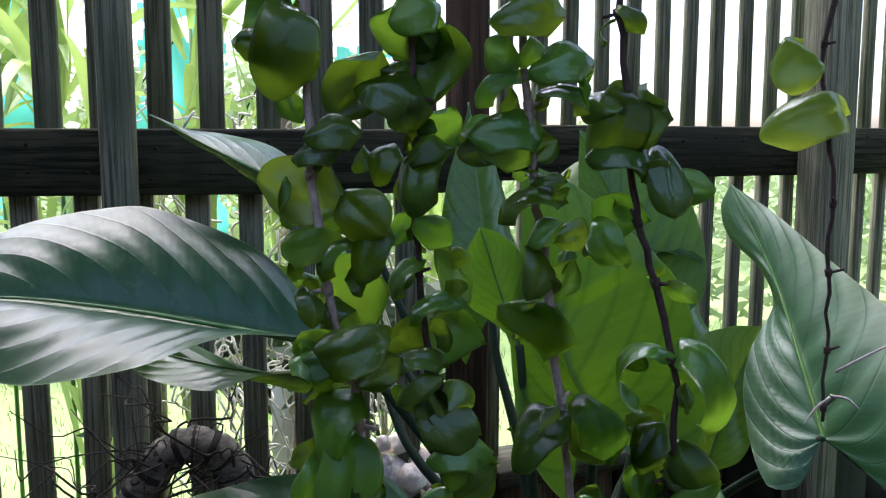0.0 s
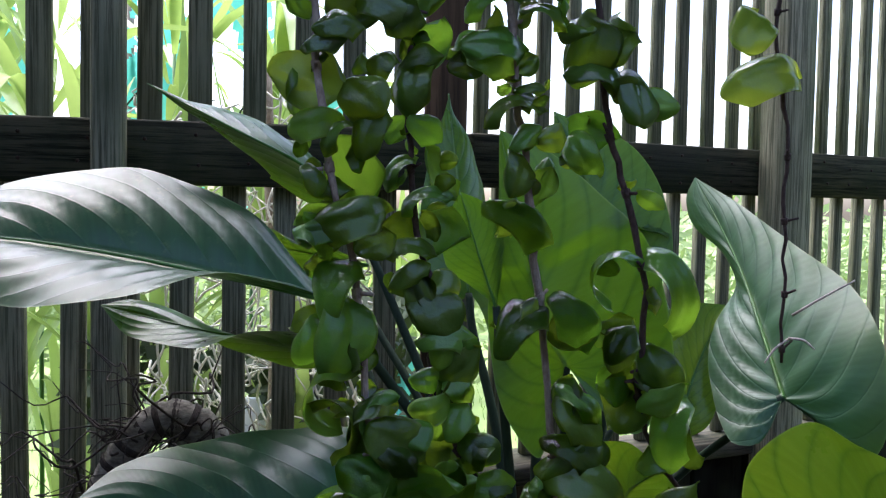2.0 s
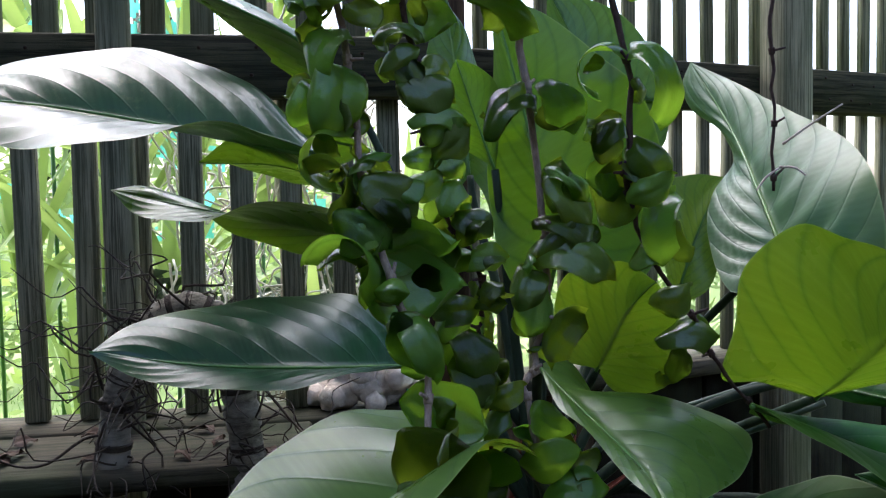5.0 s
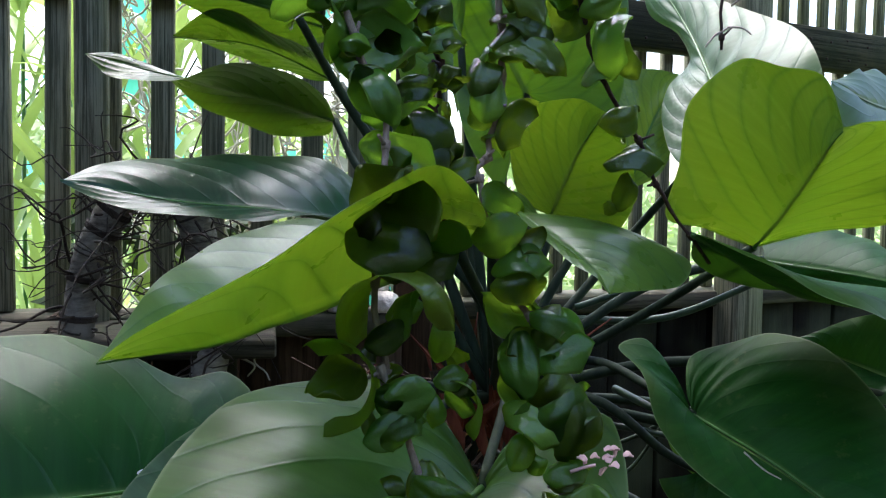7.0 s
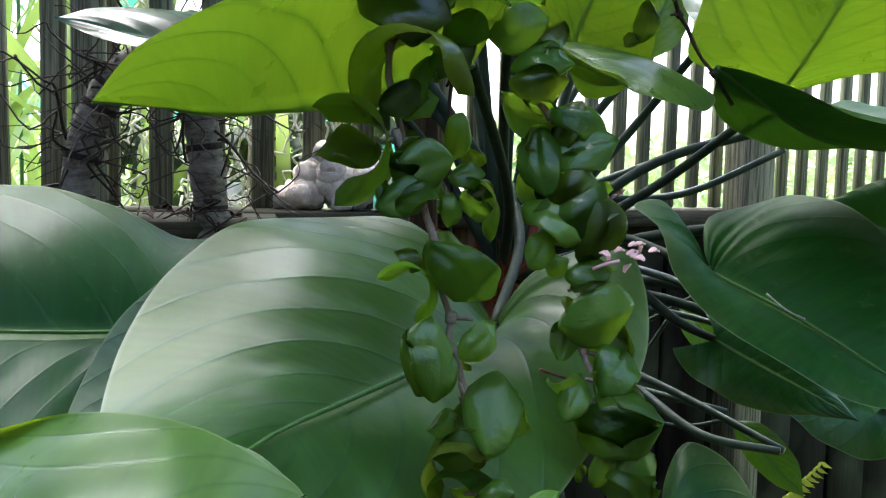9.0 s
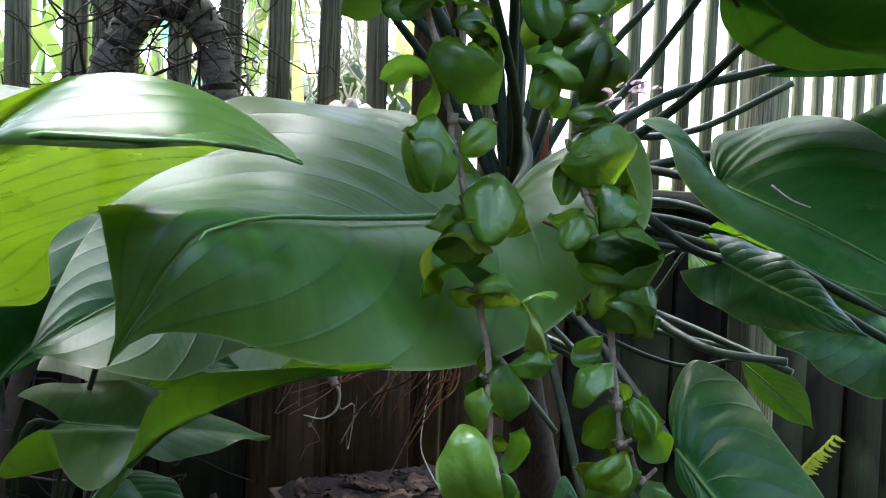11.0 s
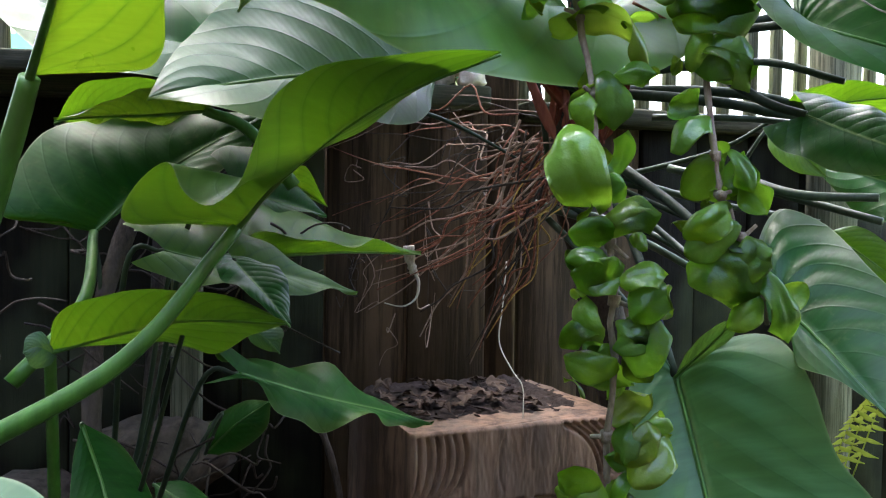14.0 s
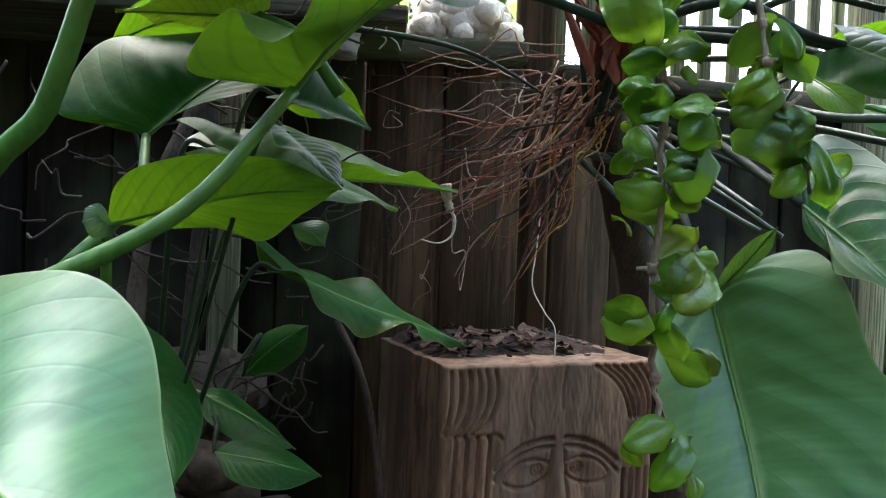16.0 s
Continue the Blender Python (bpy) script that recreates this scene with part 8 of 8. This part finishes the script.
# ---- background: lawn, strap-leaved plants, net, hedges ----
def grass():
    rng = random.Random(61)
    vs, fs = [], []
    for k in range(9000):
        x, y = rng.uniform(-3.2, 3.0), 1.9 + 6 * rng.random() ** 1.4
        h = rng.uniform(0.03, 0.08)
        a = rng.uniform(0, 6.28)
        dx, dy = 0.004 * math.cos(a), 0.004 * math.sin(a)
        lx, ly = rng.uniform(-0.03, 0.03), rng.uniform(-0.03, 0.03)
        n = len(vs)
        vs += [(x - dx, y - dy, -0.01), (x + dx, y + dy, -0.01), (x + lx, y + ly, h)]
        fs.append((n, n + 1, n + 2))
    me = bpy.data.meshes.new("grass")
    me.from_pydata(vs, [], fs)
    me.materials.append(BLADE)
    tagged(new("grass", me), "short sunlit lawn grass blades behind the fence", "grass", kind="stuff")


grass()


def strap_plant(at, height, count, seed, wide=0.016, lean=0.5, low=0.45):
    """A clump of long arching strap leaves."""
    rng = random.Random(seed)
    root = thing("strap_leaf_plant", "bright green strap-leaved plant in the sun", "plant", at, group="plants behind the fence")
    for k in range(count):
        a = rng.uniform(0, 6.28)
        out = Vector((math.cos(a), math.sin(a), 0))
        L = rng.uniform(0.35, 0.9)
        bend = rng.uniform(0.2, 1.0) * lean
        side = Vector((-out.y, out.x, 0))
        bm = bmesh.new()
        rows = []
        z0 = rng.uniform(low, 0.82) * height
        for i in range(9):
            u = i / 8
            p = Vector(at) + Vector((0, 0, z0)) + out * (L * 0.75 * bend * u + 0.02) + Vector((0, 0, L * (u - bend * 0.9 * u * u)))
            w = wide * (math.sin(math.pi * min(1, u ** 0.6 * 0.9 + 0.1)) + 0.05)
            rows.append([bm.verts.new(p - side * w + Vector((0, 0, w * 0.5))), bm.verts.new(p), bm.verts.new(p + side * w + Vector((0, 0, w * 0.5)))])
        for r, q in zip(rows, rows[1:]):
            for j in range(2):
                bm.faces.new((r[j], r[j + 1], q[j + 1], q[j]))
        part("leaf", bm, STRAP, root)
    bm = tube(bmesh.new(), [Vector(at) + Vector((0, 0, height * t)) for t in (0, 0.4, 0.8)], 0.007, 0.005, 8)
    part("stalk", bm, STEM_GREEN, root)
    return root


rng = random.Random(71)
for k, (x, y, h, n) in enumerate(((-1.15, 1.9, 2.1, 18), (-0.85, 2.2, 2.0, 18), (-0.62, 2.05, 1.5, 14), (-0.45, 2.3, 2.0, 16), (-0.25, 1.9, 1.25, 12), (-1.5, 2.6, 2.2, 18), (-0.05, 2.6, 1.6, 12), (-0.72, 1.95, 1.75, 14), (-0.98, 2.05, 1.7, 14), (-0.55, 2.0, 1.9, 14), (-0.86, 2.1, 1.1, 12), (-0.95, 2.15, 2.35, 15), (-0.66, 2.3, 2.45, 15), (-1.25, 2.45, 2.5, 15), (-0.40, 2.5, 2.4, 12))):
    strap_plant((x, y, 0), h, n, 80 + k, wide=rng.uniform(0.014, 0.026), lean=rng.uniform(0.6, 1.1) if h < 2.3 else 1.35, low=0.62 if h < 2.3 else 0.68)


def shade_net():
    bm = bmesh.new()
    nx, nz = 190, 150
    g = [[bm.verts.new((-1.75 + 1.6 * i / nx, 2.75 + 0.07 * math.sin(i * 0.22 + 0.07 * j) + 0.08 * noise.noise(Vector((i * 0.046, j * 0.045, 0))), 1.30 + 1.35 * j / nz + 0.10 * math.sin(i * 0.085) * j / nz)) for i in range(nx + 1)] for j in range(nz + 1)]
    for j in range(nz):
        for i in range(nx):
            tear = noise.noise(Vector((i * 0.032, j * 0.036, 5))) + 0.35 * noise.noise(Vector((i * 0.12, j * 0.06, 2))) + 0.22 * noise.noise(Vector((i * 0.4, j * 0.3, 8)))
            if tear < -0.14:
                bm.faces.new((g[j][i], g[j][i + 1], g[j + 1][i + 1], g[j + 1][i]))
    bmesh.ops.delete(bm, geom=[v for v in bm.verts if not v.link_faces], context="VERTS")
    root = thing("shade_net", "torn turquoise shade netting hung behind the plants", "net", (-1.0, 2.75, 0))
    part("cloth", bm, NET, root)
    for x in (-1.7, -0.95, -0.2):
        part("pole", tube(bmesh.new(), [Vector((x, 2.84, 0)), Vector((x, 2.84, 1.3)), Vector((x, 2.84, 2.7))], 0.012, 0.012, 8), STEM_GREY, root)
    for x, dx in ((-1.6, 0.7), (-1.2, 0.8), (-0.75, 0.55)):
        part("cord", tube(bmesh.new(), [Vector((x, 2.68, 1.5)), Vector((x + dx / 2, 2.67, 1.98)), Vector((x + dx, 2.68, 2.5))], 0.003, 0.003, 6), STEM_DARK, root)


shade_net()


def pale_roots():
    root = thing("orchid_root_clump", "clump of pale tangled orchid roots behind the slats", "roots", (-0.3, 1.6, 0))
    rng = random.Random(91)
    for k in range(210):
        a = Vector((rng.uniform(-0.52, -0.08), rng.uniform(1.40, 1.62), rng.uniform(1.05, 1.75)))
        b = a + Vector((rng.uniform(-0.10, 0.10), rng.uniform(-0.05, 0.05), rng.uniform(-0.25, 0.05)))
        part("root", tube(bmesh.new(), wiggle(a, b, 0.022, 900 + k, 5), 0.0026, 0.0014, 5), ROOT_PALE, root)
    part("stem", tube(bmesh.new(), curve_points([(-0.3, 1.62, 0), (-0.32, 1.62, 0.6), (-0.27, 1.6, 1.2), (-0.3, 1.62, 1.8)], 6), 0.02, 0.012, 9, 0.3, 5), STEM_GREY, root)


pale_roots()


def leafy_mass(name, label, category, lo, hi, count, size, mat, seed, gaps=0.0):
    """Bushes too far off to tell their leaves apart."""
    rng = random.Random(seed)
    vs, fs = [], []
    for k in range(count):
        p = Vector([rng.uniform(a, b) for a, b in zip(lo, hi)])
        top = hi[2] * (0.78 + 0.3 * noise.noise(Vector((p.x * 0.9, seed, 0))) + 0.12 * noise.noise(Vector((p.x * 4, seed, 3))))
        p.z = lo[2] + (top - lo[2]) * rng.random() ** 0.7
        if gaps and noise.noise(p * 2.2 + Vector((seed, 0, 0))) < gaps:
            continue
        d = Vector((rng.gauss(0, 1), rng.gauss(0, 1), rng.gauss(0, 0.7))).normalized() * size * rng.uniform(0.6, 1.4)
        s = d.orthogonal().normalized() * d.length * 0.4
        n = len(vs)
        vs += [p - d, p + s, p + d, p - s]
        fs.append((n, n + 1, n + 2, n + 3))
    me = bpy.data.meshes.new(name)
    me.from_pydata(vs, [], fs)
    me.materials.append(mat)
    return tagged(new(name, me), label, category, kind="stuff")


leafy_mass("hedge", "sunlit clipped hedge beyond the fence", "hedge", (0.4, 6.6, 0), (16, 8.0, 1.75), 9000, 0.07, HEDGE, 3)
leafy_mass("hedge", "loose green shrubs beyond the lawn", "hedge", (-9, 6.0, 0), (0.3, 7.6, 1.5), 7000, 0.07, HEDGE, 5)

leafy_mass("shrub", "bright green leafy shrub in the sun", "shrub", (-2.6, 2.7, 0.7), (-0.25, 3.5, 1.9), 2600, 0.035, STRAP, 7, -0.05)
leafy_mass("shrub", "tangled shrub close behind the slats, darkened for shade", "shrub", (-0.75, 1.75, 1.0), (0.0, 2.1, 1.75), 1500, 0.03, SHADY, 9, -0.08)
leafy_mass("hedge", "tall pale trees beyond the garden", "trees", (-16, 11, 0), (-0.5, 14, 3.4), 5000, 0.16, HEDGE, 13)
leafy_mass("hedge", "low pale shrubs in the glare beyond the garden", "shrubs", (-0.5, 11, 0), (18, 14, 2.0), 4000, 0.14, HEDGE, 17)


def fern():
    root = thing("fern", "small yellow-green fern by the fence foot", "plant", (0.62, 1.36, 0.45))
    rng = random.Random(101)
    for k in range(3):
        pts = curve_points([(0.62 + 0.02 * k, 1.36, 0.42), (0.64 + 0.03 * k, 1.33, 0.52 + 0.03 * k), (0.68 + 0.03 * k, 1.30, 0.60 + 0.03 * k)], 7)
        bm = tube(bmesh.new(), pts, 0.0012, 0.0006, 5)
        fr = part("frond", bm, FERN, root)
        for i in range(2, len(pts)):
            for s in (-1, 1):
                L = 0.028 * (1 - 0.5 * i / len(pts))
                b2 = leaf_blade(pts[i], pts[i] + Vector((s * L * 0.95, -0.01, -0.006)), Vector((0, 0.001, 0.004)), Vector((0, -0.001, -0.004)), lobe=0.0, wave=0.02, seed=i, nu=6, nv=2)
                part("leaflet", mesh_of("leaflet", b2, FERN, FERN), FERN, fr)
                fr.children[-1].location = (0, 0, 0)
    part("stem", tube(bmesh.new(), [Vector((0.61, 1.37, 0.0)), Vector((0.61, 1.37, 0.2)), Vector((0.62, 1.36, 0.43))], 0.003, 0.002, 6), ROOT_DARK, root)


fern()
